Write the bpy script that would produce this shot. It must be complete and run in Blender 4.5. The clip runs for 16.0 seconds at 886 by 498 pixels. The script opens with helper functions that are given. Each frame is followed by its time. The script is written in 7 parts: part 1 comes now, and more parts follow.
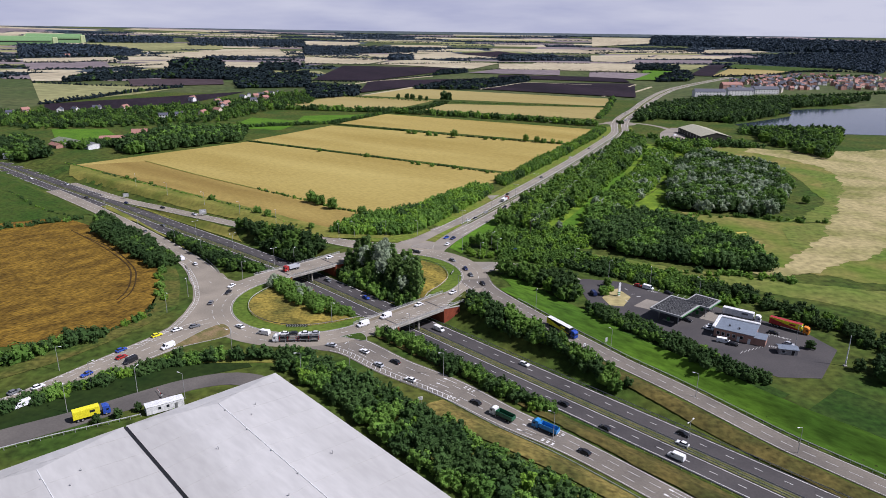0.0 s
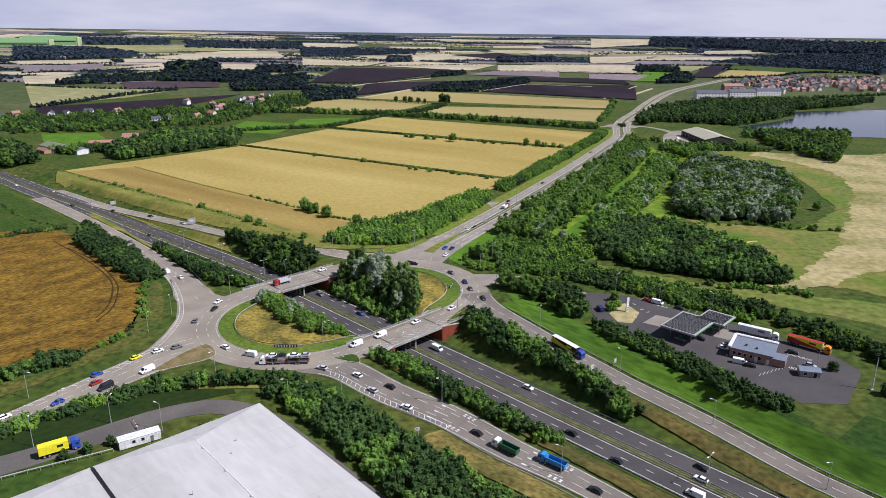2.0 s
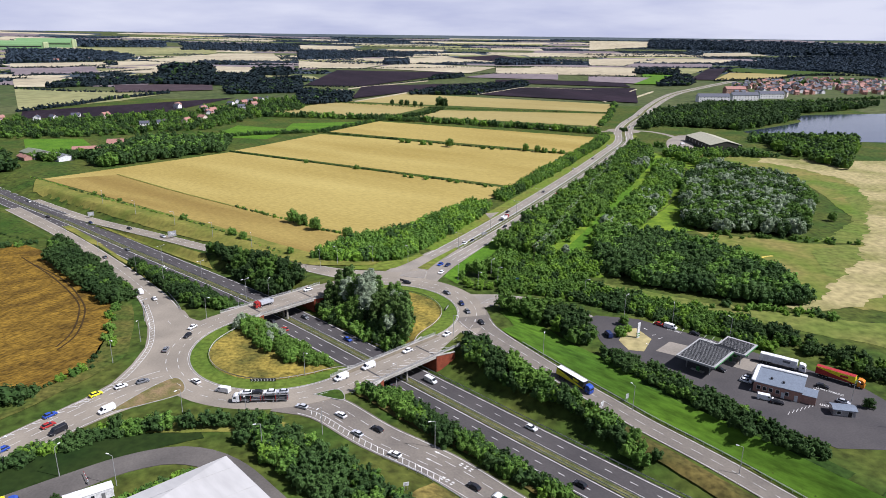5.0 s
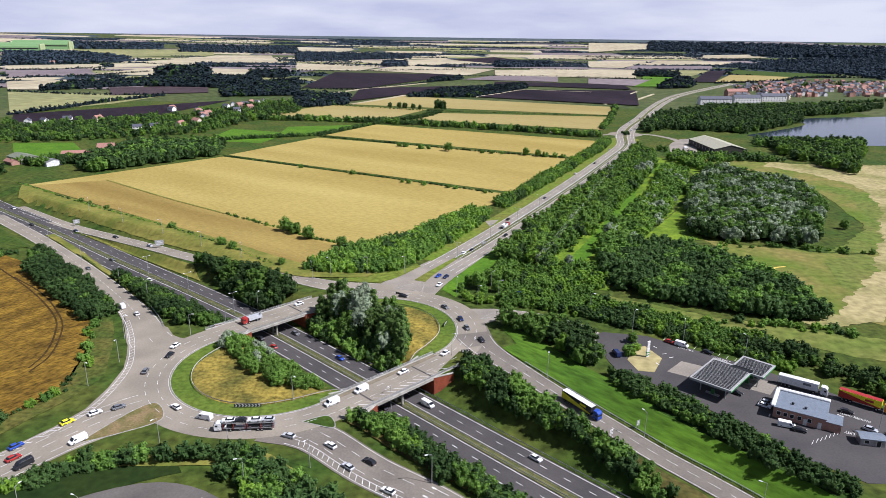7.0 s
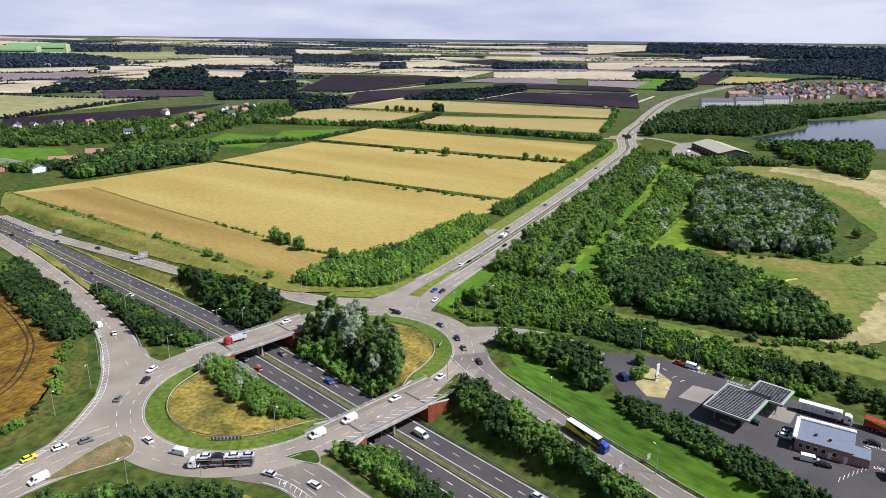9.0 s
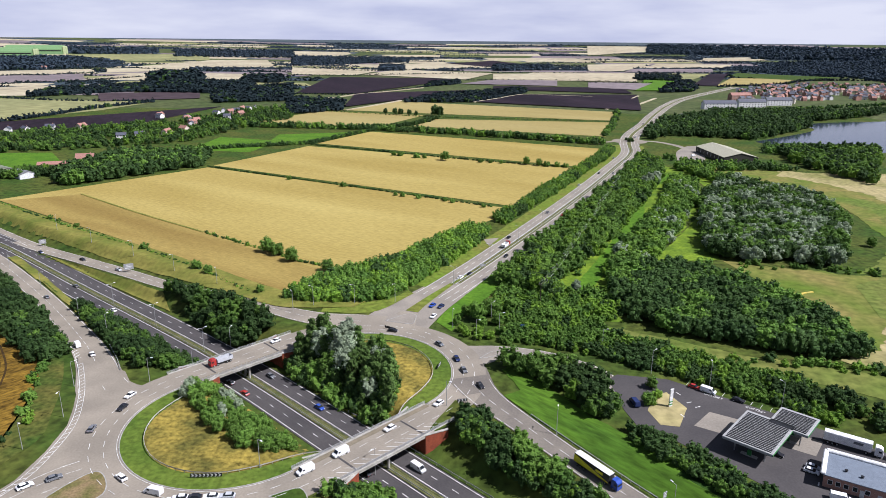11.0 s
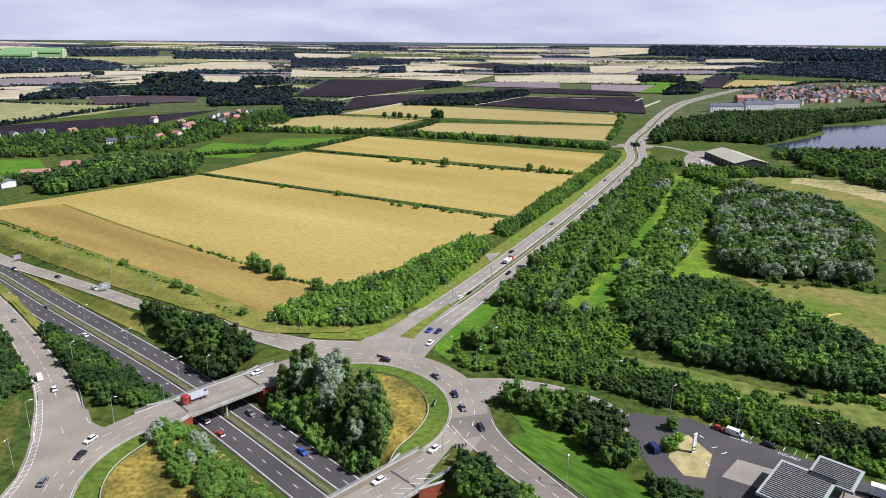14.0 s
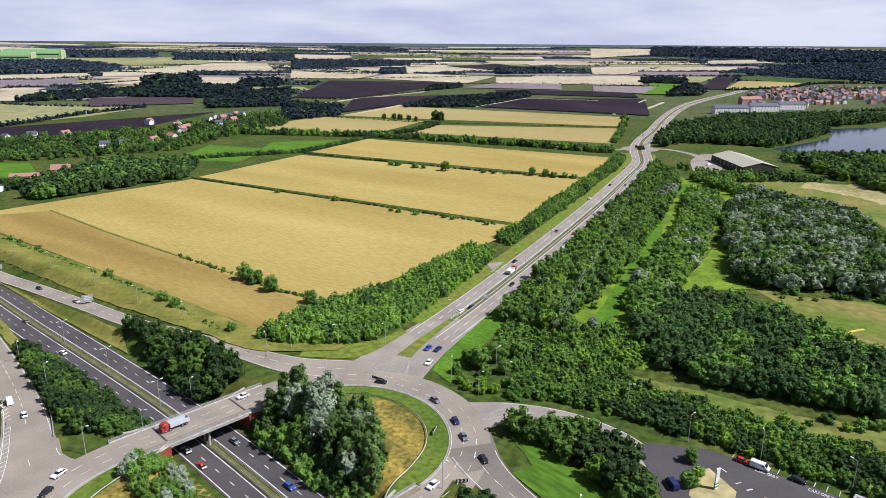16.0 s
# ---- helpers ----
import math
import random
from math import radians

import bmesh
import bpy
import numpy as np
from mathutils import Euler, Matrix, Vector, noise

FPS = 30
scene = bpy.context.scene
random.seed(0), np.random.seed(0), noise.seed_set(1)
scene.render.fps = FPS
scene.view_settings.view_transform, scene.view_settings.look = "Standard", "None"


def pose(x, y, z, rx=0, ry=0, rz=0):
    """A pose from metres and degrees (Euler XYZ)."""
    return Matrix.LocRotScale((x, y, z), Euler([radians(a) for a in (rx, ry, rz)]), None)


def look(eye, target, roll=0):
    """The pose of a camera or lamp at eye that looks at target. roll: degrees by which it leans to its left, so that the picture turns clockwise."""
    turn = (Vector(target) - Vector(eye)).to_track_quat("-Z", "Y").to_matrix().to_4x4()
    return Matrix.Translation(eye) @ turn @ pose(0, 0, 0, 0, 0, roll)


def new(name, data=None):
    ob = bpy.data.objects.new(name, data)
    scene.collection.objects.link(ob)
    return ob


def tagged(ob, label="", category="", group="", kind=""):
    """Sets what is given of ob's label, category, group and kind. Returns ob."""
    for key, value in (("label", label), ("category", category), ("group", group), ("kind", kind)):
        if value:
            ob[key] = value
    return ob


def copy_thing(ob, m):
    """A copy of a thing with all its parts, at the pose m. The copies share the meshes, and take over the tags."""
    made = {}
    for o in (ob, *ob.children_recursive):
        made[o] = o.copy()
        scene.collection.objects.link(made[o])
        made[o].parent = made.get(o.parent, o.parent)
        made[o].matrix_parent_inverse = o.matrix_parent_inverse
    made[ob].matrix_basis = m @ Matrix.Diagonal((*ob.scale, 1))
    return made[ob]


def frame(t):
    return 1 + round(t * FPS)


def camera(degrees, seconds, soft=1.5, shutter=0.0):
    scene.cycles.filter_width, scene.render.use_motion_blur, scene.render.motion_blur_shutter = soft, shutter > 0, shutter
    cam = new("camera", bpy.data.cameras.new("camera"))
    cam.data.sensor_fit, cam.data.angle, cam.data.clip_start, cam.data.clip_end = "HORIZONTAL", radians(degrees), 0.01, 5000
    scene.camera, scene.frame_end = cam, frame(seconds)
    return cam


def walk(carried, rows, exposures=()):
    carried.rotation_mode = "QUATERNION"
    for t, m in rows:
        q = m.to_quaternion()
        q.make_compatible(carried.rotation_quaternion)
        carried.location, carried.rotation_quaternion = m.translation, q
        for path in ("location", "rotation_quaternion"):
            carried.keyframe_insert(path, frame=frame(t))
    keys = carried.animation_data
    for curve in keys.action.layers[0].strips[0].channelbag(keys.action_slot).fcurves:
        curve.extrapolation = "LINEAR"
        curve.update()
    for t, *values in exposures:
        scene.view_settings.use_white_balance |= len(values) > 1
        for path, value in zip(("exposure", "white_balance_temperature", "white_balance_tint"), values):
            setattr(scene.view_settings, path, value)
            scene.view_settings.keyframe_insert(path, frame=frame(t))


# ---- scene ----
cam = camera(65.5, 16.0, 0.25)
PATH = [
    (0, (-0.588, 8.283, 123.433), (-0.656, 10.184, 122.815), 0.8),
    (0.5, (-0.894, 13.038, 123.317), (-0.961, 14.939, 122.699), 0.8),
    (1, (-1.183, 17.606, 123.244), (-1.249, 19.508, 122.628), 0.8),
    (1.5, (-1.112, 22.18, 123.243), (-1.177, 24.082, 122.628), 0.7),
    (2, (-0.994, 26.723, 123.238), (-1.059, 28.625, 122.624), 0.7),
    (2.5, (-0.838, 31.266, 123.152), (-0.903, 33.168, 122.539), 0.7),
    (3, (-0.639, 35.775, 123.108), (-0.703, 37.678, 122.495), 0.7),
    (3.5, (-0.422, 40.338, 123.038), (-0.486, 42.241, 122.426), 0.7),
    (4, (-0.244, 44.955, 122.924), (-0.306, 46.858, 122.314), 0.7),
    (6.5, (-0.634, 66.576, 122.39), (-0.693, 68.481, 121.785), 0.7),
    (7, (-0.582, 70.907, 122.275), (-0.639, 72.813, 121.672), 0.7),
    (7.5, (-0.23, 75.295, 122.287), (-0.286, 77.202, 121.685), 0.6),
    (8, (0.081, 80.04, 122.263), (0.026, 81.948, 121.662), 0.7),
    (8.5, (0.31, 84.752, 122.261), (0.255, 86.659, 121.661), 0.6),
    (9, (0.444, 89.241, 122.289), (0.389, 91.149, 121.691), 0.6),
    (11.5, (0.297, 111.3, 122.521), (0.243, 113.209, 121.928), 0.5),
    (12, (0.508, 115.666, 122.561), (0.453, 117.576, 121.969), 0.5),
    (12.5, (0.877, 120.019, 122.635), (0.82, 121.929, 122.043), 0.5),
    (13, (1.104, 124.506, 122.649), (1.047, 126.416, 122.058), 0.5),
    (13.5, (1.307, 128.82, 122.777), (1.249, 130.729, 122.186), 0.4),
    (14, (1.304, 133.245, 122.8), (1.245, 135.155, 122.21), 0.4),
    (14.5, (1.163, 137.703, 122.661), (1.104, 139.613, 122.072), 0.4),
    (15, (1.038, 142.26, 122.481), (0.978, 144.171, 121.893), 0.4),
    (15.5, (1.074, 147.031, 122.244), (1.013, 148.941, 121.656), 0.4),
    (16, (1.018, 151.609, 122.081), (0.957, 153.52, 121.494), 0.4),
]
walk(cam, [(t, look(eye, target, roll)) for t, eye, target, roll in PATH], [(0, 0.35, 5850, 20), (2.5, 0.5, 5850, 19), (7, 0.69, 5850, 17), (16, 0.68, 5850, 17)])

# ---- sky, sun ----
SUN_EL, SUN_AZ = radians(50), radians(105)  # azimuth from +y towards +x
sun_dir = Vector((math.sin(SUN_AZ) * math.cos(SUN_EL), math.cos(SUN_AZ) * math.cos(SUN_EL), math.sin(SUN_EL)))
sun = new("sun", bpy.data.lights.new("sun", "SUN"))
sun.data.energy, sun.data.angle, sun.data.color = 5.0, radians(0.8), (1.0, 0.965, 0.91)
sun.matrix_world = look((0, 0, 400), Vector((0, 0, 400)) - sun_dir)
world = bpy.data.worlds.new("sky")
scene.world = world
world.use_nodes = True


def links(tree):
    return lambda a, b: tree.links.new(a, b)


def build_sky():
    t = world.node_tree
    t.nodes.clear()
    L = links(t)
    out, bg = t.nodes.new("ShaderNodeOutputWorld"), t.nodes.new("ShaderNodeBackground")
    sky = t.nodes.new("ShaderNodeTexSky")
    sky.sky_type, sky.sun_disc = "NISHITA", False
    sky.sun_elevation, sky.sun_rotation = SUN_EL, SUN_AZ
    co = t.nodes.new("ShaderNodeTexCoord")
    mp = t.nodes.new("ShaderNodeMapping")
    mp.inputs["Scale"].default_value = (1.6, 1.6, 9.0)
    cloud = t.nodes.new("ShaderNodeTexNoise")
    cloud.inputs["Scale"].default_value, cloud.inputs["Detail"].default_value = 2.2, 6
    ramp = t.nodes.new("ShaderNodeValToRGB")
    ramp.color_ramp.elements[0].position, ramp.color_ramp.elements[0].color = 0.38, (8.2, 8.6, 10.9, 1)
    ramp.color_ramp.elements[1].position, ramp.color_ramp.elements[1].color = 0.64, (12.6, 12.7, 13.4, 1)
    mix = t.nodes.new("ShaderNodeMix")
    mix.data_type = "RGBA"
    # clouds bank up towards the horizon and break up overhead
    sep, band = t.nodes.new("ShaderNodeSeparateXYZ"), t.nodes.new("ShaderNodeMapRange")
    band.inputs["From Min"].default_value, band.inputs["From Max"].default_value = 0.05, 0.32
    band.inputs["To Min"].default_value, band.inputs["To Max"].default_value = 0.92, 0.12
    L(co.outputs["Generated"], sep.inputs["Vector"])
    L(sep.outputs["Z"], band.inputs["Value"])
    L(band.outputs["Result"], mix.inputs["Factor"])
    L(co.outputs["Generated"], mp.inputs["Vector"])
    L(mp.outputs["Vector"], cloud.inputs["Vector"])
    L(cloud.outputs["Fac"], ramp.inputs["Fac"])
    L(sky.outputs["Color"], mix.inputs["A"])
    L(ramp.outputs["Color"], mix.inputs["B"])
    L(mix.outputs["Result"], bg.inputs["Color"])
    bg.inputs["Strength"].default_value = 0.04
    L(bg.outputs["Background"], out.inputs["Surface"])


build_sky()


# ---- materials ----
def material(name, base, other=None, scale=0.3, rough=0.85, metal=0.0, bump=0.0, fine=4.0, island=0.0, random_=0.0, spread=(0.35, 0.65), stretch=None, space="Object", grain=0.25):
    """A surface of two tones mixed by noise at two scales, with grain, bump and variation from piece to piece."""
    m = bpy.data.materials.new(name)
    m.use_nodes = True
    t = m.node_tree
    L = links(t)
    b = t.nodes["Principled BSDF"]
    b.inputs["Roughness"].default_value, b.inputs["Metallic"].default_value = rough, metal
    b.inputs["Specular IOR Level"].default_value = 0.12 if rough > 0.89 else 0.3
    co = t.nodes.new("ShaderNodeTexCoord")
    vec = co.outputs[space]
    if stretch:
        mp = t.nodes.new("ShaderNodeMapping")
        mp.vector_type = "TEXTURE"  # streaks run along the angle given
        mp.inputs["Rotation"].default_value = (0, 0, stretch[0])
        mp.inputs["Scale"].default_value = (1 / stretch[1], 1 / stretch[2], 1)
        L(vec, mp.inputs["Vector"])
        vec = mp.outputs["Vector"]
    n1, n2 = t.nodes.new("ShaderNodeTexNoise"), t.nodes.new("ShaderNodeTexNoise")
    n1.inputs["Scale"].default_value, n1.inputs["Detail"].default_value = scale, 4
    n2.inputs["Scale"].default_value, n2.inputs["Detail"].default_value = scale * fine, 5
    for n in (n1, n2):
        L(vec, n.inputs["Vector"])
    ramp = t.nodes.new("ShaderNodeMapRange")
    ramp.inputs["From Min"].default_value, ramp.inputs["From Max"].default_value = spread
    L(n1.outputs["Fac"], ramp.inputs["Value"])
    mix = t.nodes.new("ShaderNodeMix")
    mix.data_type = "RGBA"
    mix.inputs["A"].default_value = (*base, 1)
    mix.inputs["B"].default_value = (*(other or [c * 0.75 for c in base]), 1)
    L(ramp.outputs["Result"], mix.inputs["Factor"])
    hsv = t.nodes.new("ShaderNodeHueSaturation")
    L(mix.outputs["Result"], hsv.inputs["Color"])
    val = t.nodes.new("ShaderNodeMapRange")
    val.inputs["From Min"].default_value, val.inputs["From Max"].default_value = 0.3, 0.7
    val.inputs["To Min"].default_value, val.inputs["To Max"].default_value = 1 - grain, 1 + grain
    L(n2.outputs["Fac"], val.inputs["Value"])
    last = val.outputs["Result"]
    extra = []
    if island:
        g = t.nodes.new("ShaderNodeNewGeometry")
        extra.append((g.outputs["Random Per Island"], island))
    if random_:
        o = t.nodes.new("ShaderNodeObjectInfo")
        extra.append((o.outputs["Random"], random_))
    for sock, amount in extra:
        r = t.nodes.new("ShaderNodeMapRange")
        r.inputs["To Min"].default_value, r.inputs["To Max"].default_value = 1 - amount, 1 + amount
        L(sock, r.inputs["Value"])
        mul = t.nodes.new("ShaderNodeMath")
        mul.operation = "MULTIPLY"
        L(last, mul.inputs[0])
        L(r.outputs["Result"], mul.inputs[1])
        last = mul.outputs["Value"]
    L(last, hsv.inputs["Value"])
    L(hsv.outputs["Color"], b.inputs["Base Color"])
    if name.startswith("leaf"):
        b.inputs["Subsurface Weight"].default_value = 0.0
        b.inputs["Transmission Weight"].default_value = 0.0
        tr, add = t.nodes.new("ShaderNodeBsdfTranslucent"), t.nodes.new("ShaderNodeMixShader")
        add.inputs["Fac"].default_value = 0.3
        b.inputs["Specular IOR Level"].default_value = 0.15
        L(hsv.outputs["Color"], tr.inputs["Color"])
        L(b.outputs["BSDF"], add.inputs[1])
        L(tr.outputs["BSDF"], add.inputs[2])
        L(add.outputs["Shader"], t.nodes["Material Output"].inputs["Surface"])
    if bump:
        bp = t.nodes.new("ShaderNodeBump")
        bp.inputs["Strength"].default_value = bump
        bp.inputs["Distance"].default_value = 0.3
        L(n2.outputs["Fac"], bp.inputs["Height"])
        L(bp.outputs["Normal"], b.inputs["Normal"])
    return m


M = {
    "asphalt": material("asphalt", (0.242, 0.211, 0.166), (0.186, 0.163, 0.13), 0.06, 0.9, fine=25, grain=0.1),
    "asphalt_mid": material("asphalt_mid", (0.115, 0.104, 0.092), (0.08, 0.073, 0.066), 0.06, 0.9, fine=25, grain=0.1),
    "asphalt_dark": material("asphalt_dark", (0.062, 0.056, 0.054), (0.045, 0.041, 0.041), 0.06, 0.88, fine=25, grain=0.12),
    "asphalt_pale": material("asphalt_pale", (0.242, 0.214, 0.175), (0.188, 0.168, 0.14), 0.07, 0.9, fine=20, grain=0.12),
    "concrete": material("concrete", (0.3444, 0.328, 0.287), (0.246, 0.2296, 0.1968), 0.3, 0.85, fine=10, bump=0.2),
    "paint": material("road_paint", (0.615, 0.6068, 0.574), (0.41, 0.4018, 0.3772), 0.4, 0.6, fine=12),
    "yellow_paint": material("yellow_paint", (0.5084, 0.3936, 0.0656), (0.369, 0.2952, 0.0656), 0.4, 0.6, fine=12),
    "kerb": material("kerb", (0.3116, 0.3034, 0.2788), (0.2132, 0.205, 0.1886), 0.5, 0.9),
    "grass": material("grass", (0.030, 0.058, 0.008), (0.062, 0.072, 0.013), 0.03, 0.95, fine=9, bump=0.6, grain=0.5),
    "bright": material("bright_grass", (0.075, 0.155, 0.010), (0.05, 0.115, 0.008), 0.06, 0.95, fine=8, bump=0.4, grain=0.3),
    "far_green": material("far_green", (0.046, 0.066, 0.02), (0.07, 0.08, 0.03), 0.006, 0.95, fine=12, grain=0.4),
    "earth": material("bare_earth", (0.1886, 0.1353, 0.0697), (0.1066, 0.0984, 0.0328), 0.25, 0.95, fine=6, bump=0.3),
    "lawn": material("lawn", (0.025, 0.055, 0.006), (0.045, 0.066, 0.010), 0.05, 0.95, fine=9, bump=0.5, grain=0.45),
    "reserve": material("reserve_grass", (0.13, 0.125, 0.05), (0.075, 0.085, 0.03), 0.3, 0.95, fine=7, bump=0.4, grain=0.4),
    # distance haze, painted as blue into the far grass colour
    "far_haze_blue": material("far_haze_green", (0.062, 0.078, 0.08), (0.05, 0.064, 0.072), 0.003, 0.95, fine=14, grain=0.4),
    "rough_verge": material("rough_verge", (0.034, 0.062, 0.009), (0.085, 0.08, 0.018), 0.06, 0.95, fine=8, bump=0.5, grain=0.45),
    "asphalt_worn": material("asphalt_worn", (0.172, 0.151, 0.124), (0.122, 0.108, 0.092), 0.06, 0.9, fine=25, grain=0.12),
    "mown": material("mown_grass", (0.088, 0.125, 0.017), (0.058, 0.098, 0.012), 0.06, 0.95, fine=9, bump=0.4, grain=0.35),
    "rough_grass": material("rough_grass", (0.23, 0.175, 0.034), (0.085, 0.078, 0.017), 0.09, 0.95, fine=7, bump=0.6, grain=0.5),
    "wheat": material("wheat", (0.33, 0.262, 0.082), (0.235, 0.174, 0.044), 0.010, 0.95, fine=46, stretch=(-0.56, 0.35, 1.6), grain=0.16, spread=(0.3, 0.72), bump=0.35),
    "wheat_tan": material("wheat_tan", (0.262, 0.196, 0.056), (0.185, 0.128, 0.034), 0.018, 0.95, fine=34, stretch=(-0.56, 0.3, 1.8), grain=0.18, bump=0.35),
    "wheat_pale": material("wheat_pale", (0.2788, 0.2296, 0.0902), (0.2378, 0.1886, 0.0656), 0.008, 0.95, fine=30, stretch=(-0.5, 0.4, 1.4), grain=0.1),
    "wheat_brown": material("wheat_brown", (0.168, 0.1, 0.013), (0.08, 0.047, 0.007), 0.1, 0.95, fine=7, bump=1.0, stretch=(0.9, 0.6, 1.2), grain=0.6),
    "soil": material("soil", (0.02, 0.0125, 0.018), (0.010, 0.0065, 0.010), 0.012, 0.95, fine=14, stretch=(0.4, 1.0, 0.2), grain=0.35),
    "sand": material("sand", (0.29, 0.245, 0.115), (0.15, 0.148, 0.045), 0.022, 0.95, fine=11, spread=(0.44, 0.66), grain=0.3),
    "leaf": material("leaf", (0.128, 0.228, 0.036), (0.058, 0.12, 0.021), 0.10, 0.75, fine=8, island=0.28, random_=0.25),
    "leaf_bright": material("leaf_bright", (0.16, 0.275, 0.03), (0.10, 0.185, 0.021), 0.10, 0.75, fine=8, island=0.25, random_=0.2),
    "leaf_dark": material("leaf_dark", (0.055, 0.102, 0.026), (0.03, 0.062, 0.017), 0.05, 0.75, fine=8, island=0.28, random_=0.25),
    "leaf_silver": material("leaf_silver", (0.33, 0.385, 0.265), (0.14, 0.2, 0.1), 0.2, 0.7, fine=8, island=0.3, random_=0.2),
    "leaf_grey": material("leaf_grey", (0.105, 0.172, 0.042), (0.045, 0.092, 0.02), 0.2, 0.75, fine=8, island=0.3, random_=0.3),
    "bark": material("bark", (0.0738, 0.0574, 0.041), (0.041, 0.0328, 0.0246), 2.0, 0.95, bump=0.4),
    "roof_white": material("roof_white", (0.43, 0.42, 0.40), (0.36, 0.35, 0.33), 0.05, 0.5, fine=14, stretch=(0, 0.82, 0.2), grain=0.07),
    "grey_metal": material("grey_metal", (0.3444, 0.3444, 0.3444), (0.2624, 0.2624, 0.2706), 0.5, 0.4, 0.6),
    "galv": material("galvanised", (0.369, 0.369, 0.3608), (0.2952, 0.2952, 0.287), 0.8, 0.5, 0.3),
    "brick_red": material("brick_red", (0.2296, 0.0574, 0.0287), (0.164, 0.0451, 0.0246), 0.5, 0.9, fine=10),
    "white": material("white_paint", (0.615, 0.615, 0.6068), (0.5084, 0.5084, 0.492), 0.4, 0.4),
    "black": material("black", (0.0164, 0.0164, 0.01804), (0.00984, 0.00984, 0.00984), 0.8, 0.5),
    "glass": material("dark_glass", (0.0123, 0.01476, 0.01804), (0.0164, 0.01968, 0.02296), 0.6, 0.08),
    "water": material("water", (0.03, 0.04, 0.06), (0.025, 0.034, 0.05), 0.01, 0.12, fine=30, bump=0.05),
}


# ---- mesh helpers ----
def mesh_arrays(name, verts, quads, mat, mats=None, index=None, smooth=False):
    """A mesh from arrays of vertices and four-cornered (or three-cornered) faces."""
    me = bpy.data.meshes.new(name)
    verts, quads = np.asarray(verts, float), np.asarray(quads, int)
    n = quads.shape[1]
    me.vertices.add(len(verts))
    me.vertices.foreach_set("co", verts.ravel())
    me.loops.add(quads.size)
    me.loops.foreach_set("vertex_index", quads.ravel())
    me.polygons.add(len(quads))
    me.polygons.foreach_set("loop_start", np.arange(0, quads.size, n))
    for m in mats or [mat]:
        me.materials.append(m)
    if index is not None:
        me.polygons.foreach_set("material_index", np.asarray(index, np.int32))
    me.polygons.foreach_set("use_smooth", np.full(len(quads), smooth))
    me.update(calc_edges=True)
    me.validate()
    return me


def part(name, bm, mat, parent=None, label="", smooth=False):
    """Links a bmesh as one mesh object, under a thing or under a part."""
    me = bpy.data.meshes.new(name)
    bm.normal_update()
    bm.to_mesh(me)
    bm.free()
    me.materials.append(mat)
    for p in me.polygons:
        p.use_smooth = smooth
    ob = new(name, me)
    ob.parent = parent
    if label:
        ob["label"] = label
    return ob


def thing(name, m, label, category, group="", kind=""):
    ob = new(name)
    ob.matrix_world = m
    return tagged(ob, label, category, group, kind)


def add_box(bm, cx, cy, cz, sx, sy, sz, bevel=0.0, turn=0.0, taper=1.0):
    """A box about its centre, with bevelled edges and a top that may taper."""
    made = bmesh.ops.create_cube(bm, size=1.0)["verts"]
    for v in made:
        k = taper if v.co.z > 0 else 1.0
        v.co = Vector((v.co.x * sx * k, v.co.y * sy * k, v.co.z * sz))
    if bevel:
        edges = list({e for v in made for e in v.link_edges})
        r = bmesh.ops.bevel(bm, geom=edges, offset=bevel, segments=1, affect="EDGES")
        made = list({v for f in r["faces"] for v in f.verts} | {v for v in made if v.is_valid})
    mat = pose(cx, cy, cz, 0, 0, turn)
    for v in made:
        v.co = mat @ v.co
    return made


def add_rod(bm, a, b, r0, r1=None, seg=8):
    a, b = Vector(a), Vector(b)
    r1 = r0 if r1 is None else r1
    d = b - a
    q = d.to_track_quat("Z", "Y").to_matrix().to_4x4()
    bmesh.ops.create_cone(bm, cap_ends=True, segments=seg, radius1=r0, radius2=r1, depth=d.length, matrix=Matrix.Translation((a + b) / 2) @ q)


def spline(points, step=4.0):
    """A smooth line (Catmull-Rom) through control points of any number of coordinates."""
    p = np.asarray(points, float)
    p = np.vstack([2 * p[0] - p[1], p, 2 * p[-1] - p[-2]])
    out = []
    for i in range(1, len(p) - 2):
        n = max(2, int(np.linalg.norm(p[i + 1][:2] - p[i][:2]) / step))
        for k in range(n):
            t = k / n
            out.append(0.5 * (2 * p[i] + (p[i + 1] - p[i - 1]) * t + (2 * p[i - 1] - 5 * p[i] + 4 * p[i + 1] - p[i + 2]) * t * t + (3 * p[i] - p[i - 1] - 3 * p[i + 1] + p[i + 2]) * t ** 3))
    return np.vstack([out, p[-2]])


def sides(line):
    d = np.gradient(line[:, :2], axis=0)
    d /= np.linalg.norm(d, axis=1)[:, None]
    return np.column_stack([d[:, 1], -d[:, 0]])  # to the right of the way


def ease(a, b, x):
    t = np.clip((x - a) / (b - a), 0, 1)
    return t * t * (3 - 2 * t)


def nearest(line, X, Y):
    """Distance to a line and the line's height there."""
    best, z = np.full(X.shape, 1e9), np.zeros(X.shape)
    for a, b in zip(line[:-1], line[1:]):
        dx, dy = b[0] - a[0], b[1] - a[1]
        t = np.clip(((X - a[0]) * dx + (Y - a[1]) * dy) / (dx * dx + dy * dy + 1e-9), 0, 1)
        d = np.hypot(X - a[0] - t * dx, Y - a[1] - t * dy)
        m = d < best
        best[m], z[m] = d[m], (a[2] + t * (b[2] - a[2]))[m]
    return best, z


